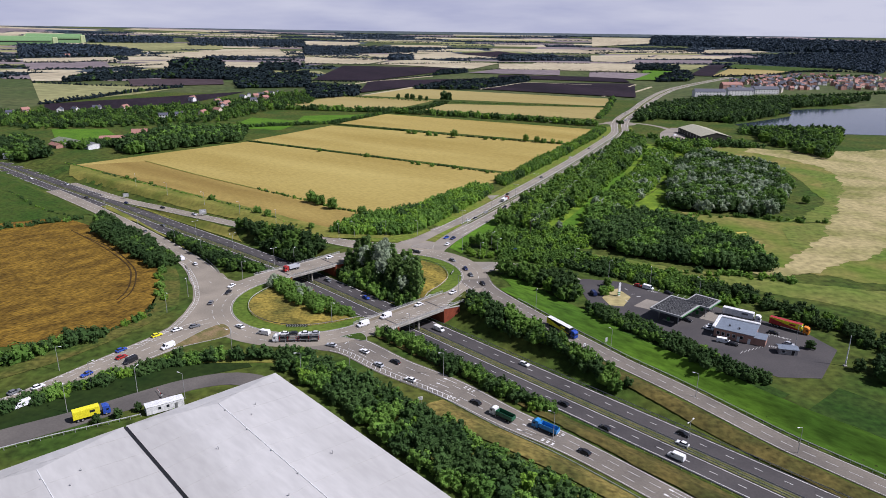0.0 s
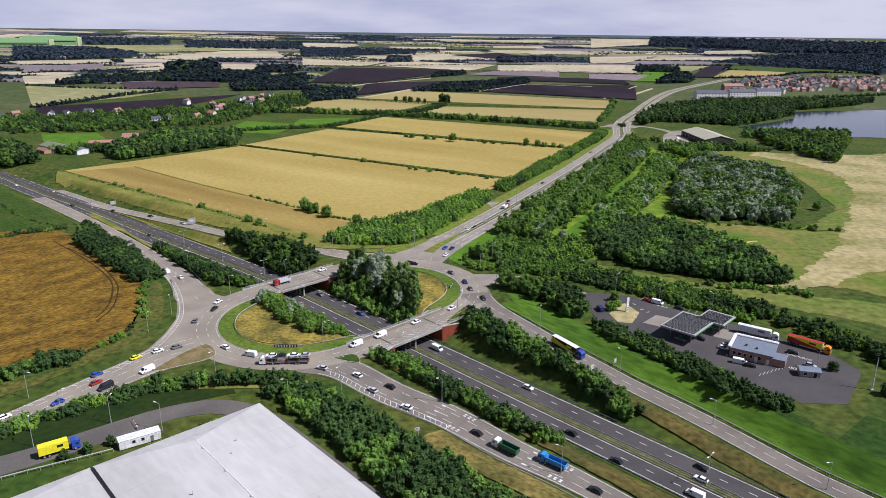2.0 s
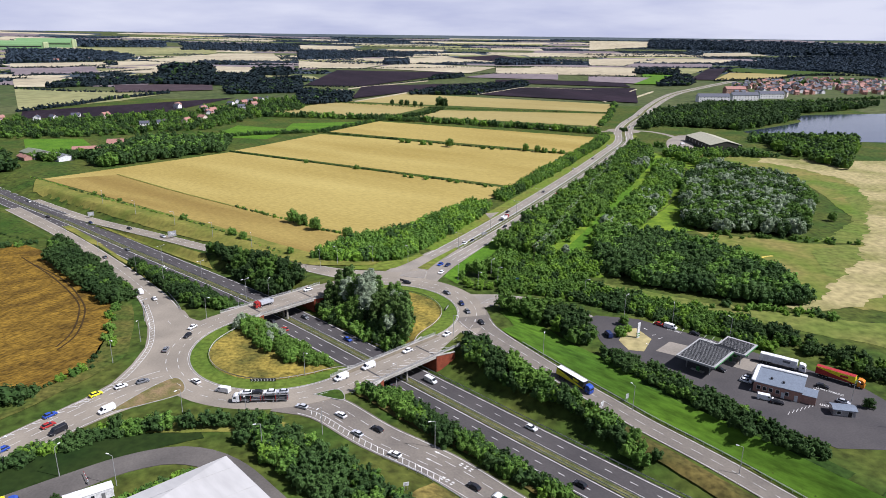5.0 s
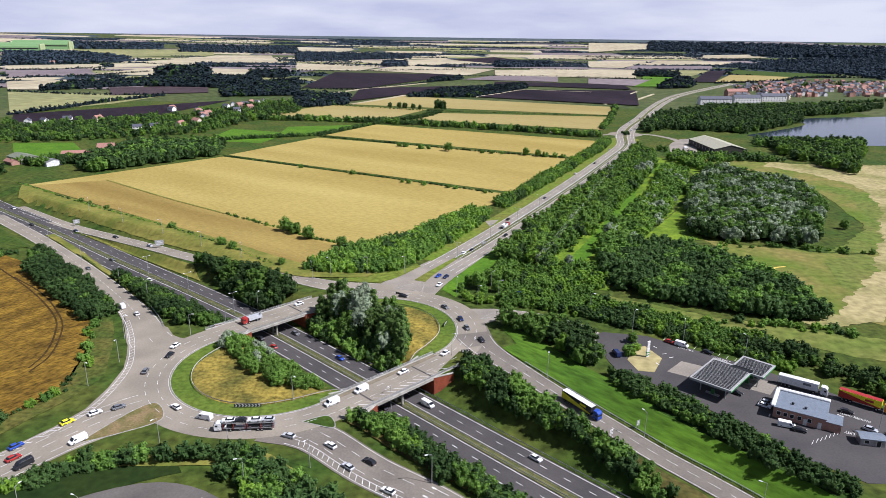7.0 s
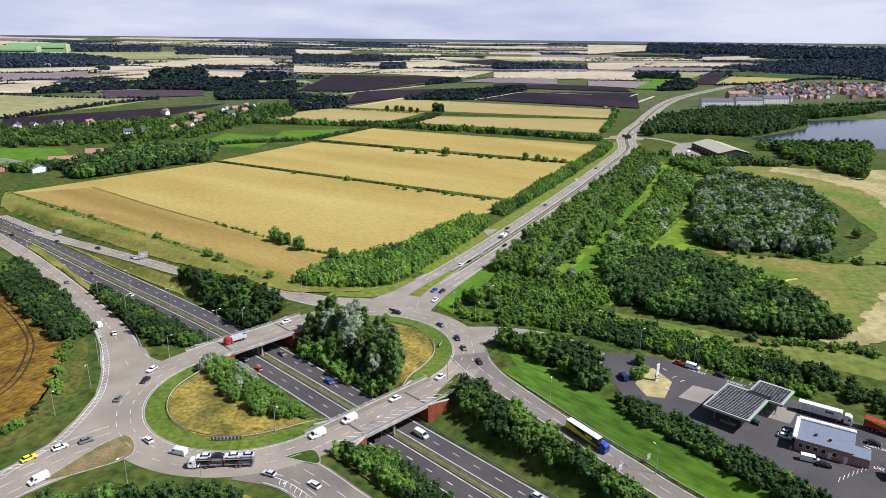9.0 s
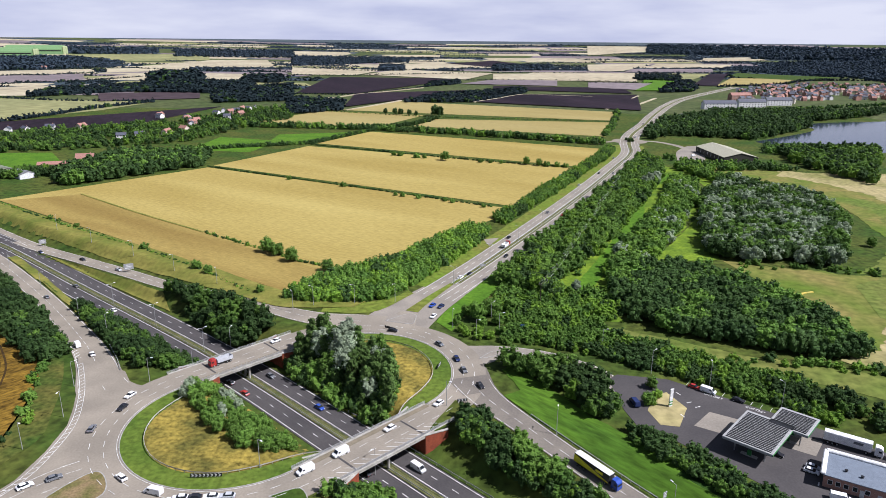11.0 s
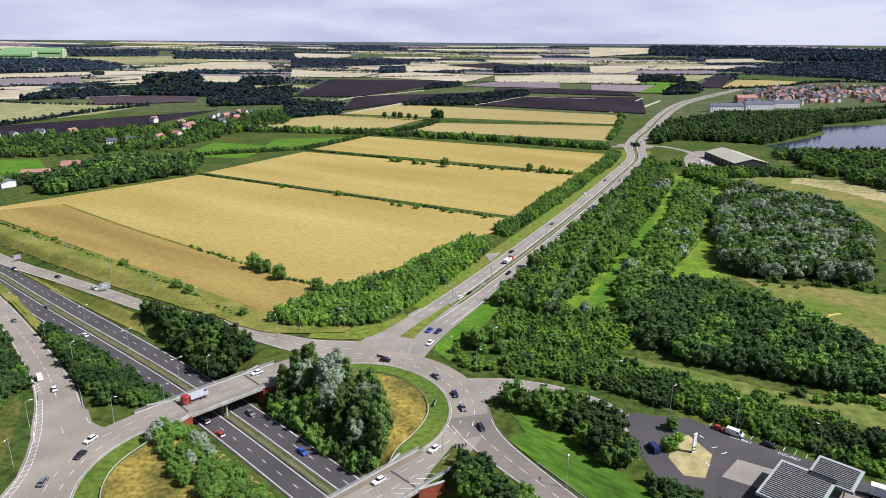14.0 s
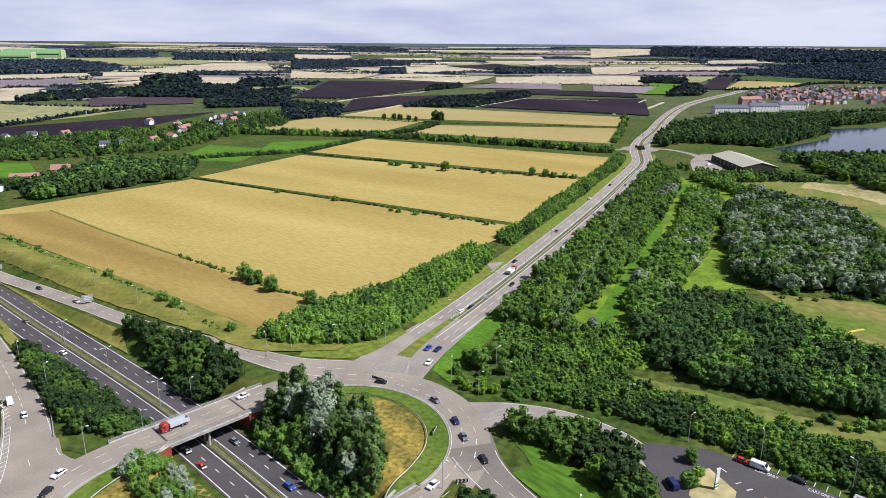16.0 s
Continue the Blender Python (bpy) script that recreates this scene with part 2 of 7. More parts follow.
# ---- the plan: road lines (x, y, z, half width) ----
TRUNK = spline([(330, -40, -7, 10.5), (200, 85, -7, 10.5), (94, 185, -7, 10.5), (26, 248, -7, 10.5), (-34, 304, -7, 10.5), (-105, 368, -7, 10.5), (-205, 447, -7, 10.5), (-274, 501, -6.2, 10.5), (-336, 546, -5.4, 10.5), (-433, 620, -4.2, 10.5), (-640, 770, -2, 10.5)], 6)
SLIP_NE = spline([(2, 345, 0, 9), (9, 326, 0, 6.5), (24, 305, -0.5, 5), (42.5, 283, -2.4, 4.6), (53, 271, -3.4, 4.6), (62.5, 260, -4.2, 4.6), (79.5, 242, -5.2, 4.6), (93, 225.5, -5.8, 4.6), (105, 210.5, -6.3, 4.6), (117, 198, -6.6, 4.6), (190, 122, -7, 4.6), (260, 52, -7, 4.6)], 5)
SLIP_SE = spline([(-62, 264, 0, 9), (-46, 259, -0.2, 8), (-27, 244, -1.0, 7.5), (-5, 230, -1.8, 7), (15, 213.5, -2.8, 6.2), (32, 201.5, -3.6, 5.4), (47, 189, -4.4, 5), (75, 163, -5.4, 5), (140, 102, -6.8, 5), (220, 28, -7, 5)], 5)
SLIP_NW = spline([(-118, 318, 0, 10), (-127, 324, 0, 9), (-141, 345, -0.4, 7), (-158, 367, -1.5, 6), (-195, 408, -3.6, 5.2), (-234, 447, -5.0, 5), (-275, 485, -6.0, 5), (-330, 530, -5.5, 5)], 5)
SLIP_SW = spline([(-34, 388, 0, 8), (-46, 390, 0, 7.5), (-60, 391, 0, 7), (-74, 396, 0, 6), (-92, 406, -0.4, 5), (-120, 421, -1.4, 4.6), (-150, 437, -2.8, 4.6), (-182, 458, -4.0, 4.6), (-221, 483, -5.4, 4.6), (-269, 512, -6.1, 4.6), (-330, 555, -5.5, 4.6)], 5)
NORTH = spline([(-98, 278, 0, 12), (-110, 270, 0, 11), (-122, 256, 0, 9), (-133, 238, 0, 8), (-147, 214, 0, 7.5), (-160, 196, 0, 7.5), (-200, 145, 0, 7.5), (-260, 70, 0, 7.5)], 5)
SOUTH = spline([(-30, 385, 0, 16), (-20, 408, 0, 14), (-8, 430, 0, 12), (14, 474, 0, 11), (45, 540, 0, 11), (80, 617, 0, 11), (112, 690, 0, 11), (147, 774, 0, 11), (183, 864, 0, 11), (200, 945, 0, 12), (222, 1022, 0, 11), (265, 1130, 0, 11), (306, 1243, 0, 11), (380, 1425, 0, 11), (470, 1600, 0, 11), (700, 1950, 0, 11)], 8)
SERVICE = spline([(6, 358, 0, 9), (18, 361, 0, 6), (35, 358, 0, 4.5), (50, 348, 0, 4.2), (58, 336, 0, 4.2), (64, 326, 0, 5)], 3)
RC, RU, RN = np.array((-55.2, 322.8)), np.array((0.682, 0.731)), np.array((-0.731, 0.682))


def oval(X, Y):
    """Distance from the spine of the roundabout's oval."""
    u, n = (X - RC[0]) * RU[0] + (Y - RC[1]) * RU[1], (X - RC[0]) * RN[0] + (Y - RC[1]) * RN[1]
    return np.hypot(np.maximum(np.abs(u) - 26, 0), n)


def height(X, Y, roads=True):
    """The lie of the land."""
    X, Y = np.asarray(X, float), np.asarray(Y, float)
    far = np.hypot(X * 0.8, Y)
    z = 60 * np.clip((far - 3300) / 1550, 0, 1.25) ** 1.25
    if roads:
        shapes = []
        for line, edge in ((SLIP_NE, 10), (SLIP_SE, 10), (SLIP_NW, 10), (SLIP_SW, 10)):
            d, zr = nearest(line, X, Y)
            shapes.append((np.maximum(d - 6.5, 0), zr - 0.15, edge))
        d, zr = nearest(TRUNK, X, Y)
        shapes.append((np.maximum(d - 12, 0), zr - 0.15, 15))
        # slopes run evenly from road to road, and ease into the open land
        free, least, total, weight = np.ones(X.shape), np.full(X.shape, 1e9), 0.0, 0.0
        for d, zr, reach in shapes:
            e = ease(0, reach, d)
            free, least = free * e, np.minimum(least, d + 0.02)
            total, weight = total + zr * (1 - e) / (d + 0.02), weight + (1 - e) / (d + 0.02)
        z = (total + z * free / least) / (weight + free / least)
    return z


def ground_z(x, y):
    return float(height(np.array([x]), np.array([y]))[0])


# ---- the ground ----
def steps(a, b, lo, hi, fine, grow):
    """Grid lines from a to b: fine between lo and hi, growing outwards."""
    mid = list(np.arange(lo, hi + 0.1, fine))
    up, s = [], fine
    while (mid + up)[-1] < b:
        s *= grow
        up.append((mid + up)[-1] + s)
    down, s = [], fine
    while (down[-1] if down else lo) > a:
        s *= grow
        down.append((down[-1] if down else lo) - s)
    return np.array(down[::-1] + mid + up)


def build_ground():
    xs, ys = steps(-5200, 5200, -330, 270, 2.6, 1.09), steps(-700, 5400, 40, 480, 2.6, 1.07)
    X, Y = np.meshgrid(xs, ys)
    Z = height(X, Y)
    v = np.column_stack([X.ravel(), Y.ravel(), Z.ravel()])
    i = np.arange(len(xs) * len(ys)).reshape(len(ys), len(xs))
    q = np.stack([i[:-1, :-1], i[:-1, 1:], i[1:, 1:], i[1:, :-1]], -1).reshape(-1, 4)
    q_mid = v[q].mean(1)
    # beyond 2700 m the ground takes the colour with haze mixed in
    tagged(new("ground", mesh_arrays("ground", v, q, None, [M["grass"], M["far_green"], M["far_haze_blue"]], np.where(np.hypot(q_mid[:, 0], q_mid[:, 1]) > 2700, 2, (q_mid[:, 1] > 1250) | (np.abs(q_mid[:, 0]) > 650)), True)), "rolling green grassland and verges around the road junction", "ground", kind="structure")


build_ground()


def ribbon(name, line, left, right, mat, label, lift=0.0, category="road", skirt=0.5, kind="structure"):
    """A strip along a line between two offsets (arrays or numbers), with edges that go down."""
    n = sides(line)
    a, b = line[:, :2] + n * np.reshape(left, (-1, 1)), line[:, :2] + n * np.reshape(right, (-1, 1))
    z = line[:, 2] + lift
    k = len(line)
    v = np.vstack([np.column_stack([a, z - skirt]), np.column_stack([a, z]), np.column_stack([b, z]), np.column_stack([b, z - skirt])])
    i = np.arange(k - 1)
    q = np.vstack([np.column_stack([i + r * k, i + (r + 1) * k, i + (r + 1) * k + 1, i + r * k + 1]) for r in range(3)])
    return tagged(new(name, mesh_arrays(name, v, q, mat)), label, category, kind=kind)


def road(name, line, mat, label, lift=0.0):
    return ribbon(name, line, -line[:, 3], line[:, 3], mat, label, lift)


def oval_line(r, z=0.0, n=96):
    """A closed oval at distance r from the spine, seen from above."""
    out = []
    for k in range(n + 1):
        s = k / n * (104 + 2 * math.pi * r)
        if s < 52:
            u, w = -26 + s, -r
        elif s < 52 + math.pi * r:
            a = (s - 52) / r
            u, w = 26 + r * math.sin(a), -r * math.cos(a)
        elif s < 104 + math.pi * r:
            u, w = 26 - (s - 52 - math.pi * r), r
        else:
            a = (s - 104 - math.pi * r) / r
            u, w = -26 - r * math.sin(a), r * math.cos(a)
        p = RC + RU * u + RN * w
        out.append((p[0], p[1], z, 0))
    return np.array(out)


RING = oval_line(41.5, 0.06, 160)
ribbon("road_roundabout", RING, -6.5, 6.5, M["asphalt"], "grey asphalt carriageway of the large oval roundabout", skirt=0.9)
road("road_trunk", TRUNK, M["asphalt_dark"], "dark asphalt dual carriageway in a cutting below the roundabout")
lifts = {"road_slip_east": 0.045, "road_slip_south": 0.05, "road_slip_west": 0.045, "road_slip_far": 0.038, "road_north": 0.042, "road_south": 0.03, "road_service": 0.034}
for nm, ln, mt, lb in (("road_slip_east", SLIP_NE, "asphalt_worn", "grey slip road descending to the dual carriageway"), ("road_slip_south", SLIP_SE, "asphalt_worn", "grey slip road with several lanes climbing to the roundabout"),
                       ("road_slip_west", SLIP_NW, "asphalt", "grey slip road joining the roundabout beside a wheat field"), ("road_slip_far", SLIP_SW, "asphalt", "narrow slip road leaving the far side of the roundabout"),
                       ("road_north", NORTH, "asphalt", "grey road with several lanes leaving the roundabout"), ("road_south", SOUTH, "asphalt_pale", "long straight dual carriageway running towards the horizon"), ("road_service", SERVICE, "asphalt_pale", "service road leading to the petrol station")):
    road(nm, ln, M[mt], lb, lifts[nm])


def patch(name, corners, mat, label, lift=0.12, n=14, category="field"):
    """A four-cornered piece of land that follows the ground."""
    a, b, c, d = [np.array(p, float) for p in corners]
    s = np.linspace(0, 1, n + 1)
    U, V = np.meshgrid(s, s)
    P = (1 - V)[..., None] * ((1 - U)[..., None] * a + U[..., None] * b) + V[..., None] * ((1 - U)[..., None] * d + U[..., None] * c)
    X, Y = P[..., 0].ravel(), P[..., 1].ravel()
    v = np.column_stack([X, Y, height(X, Y) + lift])
    i = np.arange((n + 1) ** 2).reshape(n + 1, n + 1)
    q = np.stack([i[:-1, :-1], i[:-1, 1:], i[1:, 1:], i[1:, :-1]], -1).reshape(-1, 4)
    return tagged(new(name, mesh_arrays(name, v, q, mat, smooth=True)), label, category, kind="structure")


FIELDS = [
    ("wheat_field", [(-352, 606), (-85, 427), (43, 600), (-242, 748)], "wheat", "ripe golden wheat field beside the road junction"),
    ("wheat_strip", [(-348, 603), (-89, 426), (-76, 458), (-300, 628)], "wheat_tan", "browner strip of ripe wheat above the road bank"),
    ("wheat_field", [(-240, 758), (46, 607), (116, 768), (-176, 885)], "wheat", "ripe golden wheat field between thin hedges"),
    ("wheat_field", [(-170, 906), (119, 777), (166, 890), (-122, 1012)], "wheat", "narrow golden wheat field behind a hedge"),
    ("stubble_field", [(-71, 1075), (182, 995), (222, 1146), (-44, 1162)], "wheat_pale", "pale stubble field beside the main road"),
    ("stubble_field", [(-205, 1275), (228, 1168), (258, 1295), (-130, 1447)], "wheat_pale", "pale stubble field beyond a field track"),
    ("stubble_field", [(-300, 1100), (-121, 1057), (-63, 1210), (-236, 1260)], "wheat_pale", "small pale stubble field near the village"),
    ("pasture", [(-299, 847), (-229, 837), (-219, 921), (-298, 947)], "bright", "bright green pasture beside the village"),
    ("pasture", [(-228, 900), (-172, 912), (-130, 1010), (-233, 975)], "bright", "bright green pasture beside the wheat"),
    ("pasture", [(-495, 808), (-435, 717), (-388, 758), (-433, 818)], "bright", "bright green paddock behind the farm"),
    ("pasture", [(-398, 799), (-364, 745), (-338, 755), (-377, 823)], "bright", "small green paddock beside the farmhouse"),
    ("green_field", [(-300, 415), (-262, 436), (-357, 508), (-420, 500)], "lawn", "dark green crop field beside the dual carriageway"),
]
for k, (nm, cs, mt, lb) in enumerate(FIELDS):
    patch(nm, cs, M[mt], lb, 0.15 + 0.012 * k)


# ---- bridges, kerbs, markings ----
def along(line, s):
    """Places and right-hand sides at lengths s along a line."""
    d = np.r_[0, np.cumsum(np.hypot(*np.diff(line[:, :2], axis=0).T))]
    s = np.clip(s, 0, d[-1])
    p = np.column_stack([np.interp(s, d, line[:, k]) for k in range(line.shape[1])])
    nn = sides(line)
    n = np.column_stack([np.interp(s, d, nn[:, k]) for k in range(2)])
    return p, n / np.linalg.norm(n, axis=1)[:, None]


def length(line):
    return float(np.hypot(*np.diff(line[:, :2], axis=0).T).sum())


class Marks:
    """Painted lines of one road, gathered into one thin mesh."""

    def __init__(self):
        self.v, self.q = [], []

    def quad(self, pts):
        k = len(self.v)
        self.v += [tuple(p) for p in pts]
        self.q.append((k, k + 1, k + 2, k + 3))

    def line(self, line, offset, width=0.2, s0=0.0, s1=1e9, mark=None, gap=7.0, lift=0.09, share=False):
        """A solid or broken line at an offset from the road's line; share: the offset is a share of the half width."""
        s1 = min(s1, length(line))
        step = 4.0 if mark is None else mark
        s = s0
        while s + 0.2 < s1:
            e = min(s + step, s1)
            p, n = along(line, np.array([s, e]))
            o = offset * p[:, 3] if share else np.array([offset, offset])
            a, b = p[:, :2] + n * (o - width / 2)[:, None], p[:, :2] + n * (o + width / 2)[:, None]
            z = p[:, 2] + lift
            self.quad([(a[0][0], a[0][1], z[0]), (b[0][0], b[0][1], z[0]), (b[1][0], b[1][1], z[1]), (a[1][0], a[1][1], z[1])])
            s = e + (0 if mark is None else gap)

    def hatch(self, line, o0, o1, s0, s1, every=3.0, width=0.5, slant=2.0, lift=0.09):
        for s in np.arange(s0, s1, every):
            p, n = along(line, np.array([s, s + width, s + slant + width, s + slant]))
            o = np.array([o0, o0, o1, o1])
            c = p[:, :2] + n * o[:, None]
            self.quad([(c[k][0], c[k][1], p[k][2] + lift) for k in range(4)])

    def done(self, name, mat, label):
        return tagged(new(name, mesh_arrays(name, self.v, self.q, mat)), label, "road marking", kind="structure")


def straight(a, b, z=0.0):
    return np.array([(a[0], a[1], z, 1.0), ((a[0] + b[0]) / 2, (a[1] + b[1]) / 2, z, 1.0), (b[0], b[1], z, 1.0)])


m = Marks()
LT = length(TRUNK)
for o in (-9.7, -2.2, 2.2, 9.7):
    m.line(TRUNK, o, 0.28)
for o in (-5.95, 5.95):
    m.line(TRUNK, o, 0.22, mark=2.6, gap=6.4)
m.done("trunk_marking", M["paint"], "white lane lines on the dark dual carriageway")
m = Marks()
for o, mk, gp in ((-5.9, None, 0), (-2.2, 3.2, 3.6), (2.0, 3.2, 3.6)):
    m.line(RING, o, 0.15, mark=mk, gap=gp)
m.hatch(RING, 3.4, 5.9, 4, 48, 3.2, 0.3, 2.4)
m.done("roundabout_marking", M["paint"], "worn white lane lines on the roundabout")
m = Marks()
for ln, lanes in ((SLIP_NE, (0.0,)), (SLIP_SE, (-0.33, 0.33)), (SLIP_NW, (0.0,)), (SLIP_SW, (0.0,)), (NORTH, (-0.5, 0.05, 0.5)), (SERVICE, (0.0,))):
    L = length(ln)
    for sh in (-0.9, 0.9):
        m.line(ln, sh, 0.18, 10, L, share=True)
    for sh in lanes:
        m.line(ln, sh, 0.16, 10, L, mark=4.0, gap=3.0, share=True)
m.hatch(SLIP_SE, 4.3, 6.3, 14, 70, 2.4, 0.28, 1.4)
m.line(SLIP_SE, 4.2, 0.18, 12, 72)
m.hatch(SLIP_NW, -6.2, -4.0, 22, 60, 3.0, 0.5)
m.hatch(NORTH, 5.6, 7.4, 34, 110, 4.0, 0.5)
for s0 in (62.0, 100.0, 150.0):
    for sh in (-0.62, 0.0, 0.62):
        m.line(SLIP_SE, sh, 0.22, s0, s0 + 4.5, share=True)
        m.line(SLIP_SE, sh, 0.6, s0 - 1.2, s0 + 0.2, share=True)
    for k in range(3):
        for sh in (-0.7, -0.56, 0.56, 0.7):
            m.line(SLIP_SE, sh, 0.55, s0 + 8 + 1.8 * k, s0 + 8.9 + 1.8 * k, share=True)
m.done("slip_marking", M["paint"], "white lane lines and hatching on the slip roads")
m = Marks()
LS = length(SOUTH)
for o in (-10.3, -2.6, 2.6, 10.3):
    m.line(SOUTH, o, 0.26, 40)
for o in (-6.5, 6.5):
    m.line(SOUTH, o, 0.22, 40, mark=5.0, gap=4.0)
m.done("main_road_marking", M["paint"], "white lane lines on the long dual carriageway")


def fence(name, line, offset, label, s0=0.0, s1=1e9, high=0.75, every=3.2, mat="galv", both=False):
    """A steel safety barrier: a beam on posts, as one thing with a beam and joined posts."""
    s1 = min(s1, length(line))
    s = np.arange(s0, s1 + 0.1, every)
    p, n = along(line, s)
    c = np.column_stack([p[:, :2] + n * offset, p[:, 2], p[:, 3]])
    ob = thing(name, Matrix(), label, "barrier")
    z = c[:, 2] + high
    k = len(c)
    prof = ((-0.06, -0.17), (0.09, -0.08), (-0.0, 0.0), (0.09, 0.09), (-0.06, 0.17))
    nn = n
    v = np.vstack([np.column_stack([c[:, :2] + nn * a, z + b]) for a, b in prof])
    i = np.arange(k - 1)
    q = np.vstack([np.column_stack([i + r * k, i + (r + 1) * k, i + (r + 1) * k + 1, i + r * k + 1]) for r in range(len(prof) - 1)])
    beam = new("beam", mesh_arrays("beam", v, q, M[mat]))
    beam.parent = ob
    vs, qs = [], []
    for x, y, zz, _ in c:
        b = len(vs)
        for dz in (-0.3, high):
            vs += [(x - 0.07, y - 0.07, zz + dz), (x + 0.07, y - 0.07, zz + dz), (x + 0.07, y + 0.07, zz + dz), (x - 0.07, y + 0.07, zz + dz)]
        qs += [(b, b + 1, b + 5, b + 4), (b + 1, b + 2, b + 6, b + 5), (b + 2, b + 3, b + 7, b + 6), (b + 3, b, b + 4, b + 7), (b + 4, b + 5, b + 6, b + 7)]
    posts = tagged(new("post_run", mesh_arrays("post_run", vs, qs, M[mat])), kind="stuff")
    posts.parent = ob
    posts["kind"] = "stuff"
    return ob


# the grassy central reserve of the dual carriageway with its two barriers
ribbon("verge_reserve", TRUNK, -1.5, 1.5, M["reserve"], "strip of dry grass between the two carriageways", 0.06, "verge", 0.2)
for o in (-1.15, 1.15):
    fence("safety_barrier", TRUNK, o, "galvanised steel safety barrier along the dry grass reserve", 40, LT)
fence("safety_barrier", TRUNK, 11.2, "galvanised steel safety barrier beside the dual carriageway", 240, 520)
fence("safety_barrier", TRUNK, -11.2, "galvanised steel safety barrier beside the dual carriageway", 60, 420)
fence("safety_barrier", SLIP_NE, -5.6, "galvanised steel safety barrier along the slip road", 40)
fence("safety_barrier", SLIP_SE, 7.6, "galvanised steel safety barrier along the slip road", 50)
fence("safety_barrier", SLIP_NW, 7.4, "galvanised steel safety barrier along the slip road", 24, 90)
ribbon("verge_main", SOUTH[8:], -2.0, 2.0, M["reserve"], "strip of dry grass along the middle of the main road", 0.08, "verge", 0.2)
for o in (-1.2, 1.2):
    fence("safety_barrier", SOUTH, o, "galvanised steel safety barrier along the main road", 60, 560)
ribbon("kerb_inner", RING, -6.75, -6.45, M["kerb"], "pale concrete kerb round the central island", 0.10, "kerb", 0.4)


def end_line(sgn, r):
    """A line round one end of the central island, drawn towards the bridges' inner edges at both ends."""
    ctl = [(15, -34.2), (22, -0.35 * 34.2 - 0.65 * r)]
    for a in (-75, -50, -25, 0, 25, 50, 75):
        ctl.append((26 + r * math.cos(radians(a)), r * math.sin(radians(a))))
    ctl += [(22, 0.35 * 34.2 + 0.65 * r), (15, 34.2)]
    pts = [RC + RU * sgn * u + RN * w for u, w in ctl]
    return spline([(p[0], p[1], 0.0, 0.0) for p in pts], 2.0)


def end_verge(sgn):
    """Mown grass between the kerb and the fence at one end of the island."""
    a, b = end_line(sgn, 34.8), end_line(sgn, 27.8)
    n = 70
    pa, pb = along(a, np.linspace(0, length(a), n))[0], along(b, np.linspace(0, length(b), n))[0]
    v = np.vstack([np.column_stack([pa[:, :2], np.full(n, 0.07)]), np.column_stack([pb[:, :2], np.full(n, 0.07)])])
    i = np.arange(n - 1)
    q = np.column_stack([i, i + 1, i + n + 1, i + n])
    tagged(new("verge_inner", mesh_arrays("verge_inner", v, q, M["mown"])), "mown green grass inside the roundabout kerb", "verge", kind="structure")


end_verge(-1)
end_verge(1)


def inside_ring(part_no):
    """The rough grass at one end of the central island."""
    sgn = -1 if part_no == 0 else 1
    n = 26
    rows = []
    for i in range(n + 1):
        u = sgn * (12 + (54 - 12) * i / n)
        half = 28.3 if abs(u) < 26 else math.sqrt(max(28.3 ** 2 - (abs(u) - 26) ** 2, 0.01))
        rows.append([RC + RU * u + RN * w for w in np.linspace(-half, half, 21)])
    P = np.array(rows).reshape(-1, 2)
    v = np.column_stack([P, height(P[:, 0], P[:, 1]) + 0.06])
    i = np.arange(len(P)).reshape(n + 1, 21)
    q = np.stack([i[:-1, :-1], i[:-1, 1:], i[1:, 1:], i[1:, :-1]], -1).reshape(-1, 4)
    if sgn > 0:
        q = q[:, ::-1]
    tagged(new("island_grass", mesh_arrays("island_grass", v, q, M["rough_grass"], smooth=True)), "dry rough grass on the roundabout's central island", "grass", kind="structure")


inside_ring(0)
inside_ring(1)
for sg in (-1, 1):
    fence("island_fence", end_line(sg, 27.8), 0.0, "pale safety fence round the planted roundabout island", high=0.8, mat="concrete")


M["footway"] = material("footway", (0.1968, 0.164, 0.1148), (0.1394, 0.1189, 0.082), 0.2, 0.9, fine=12, grain=0.12)


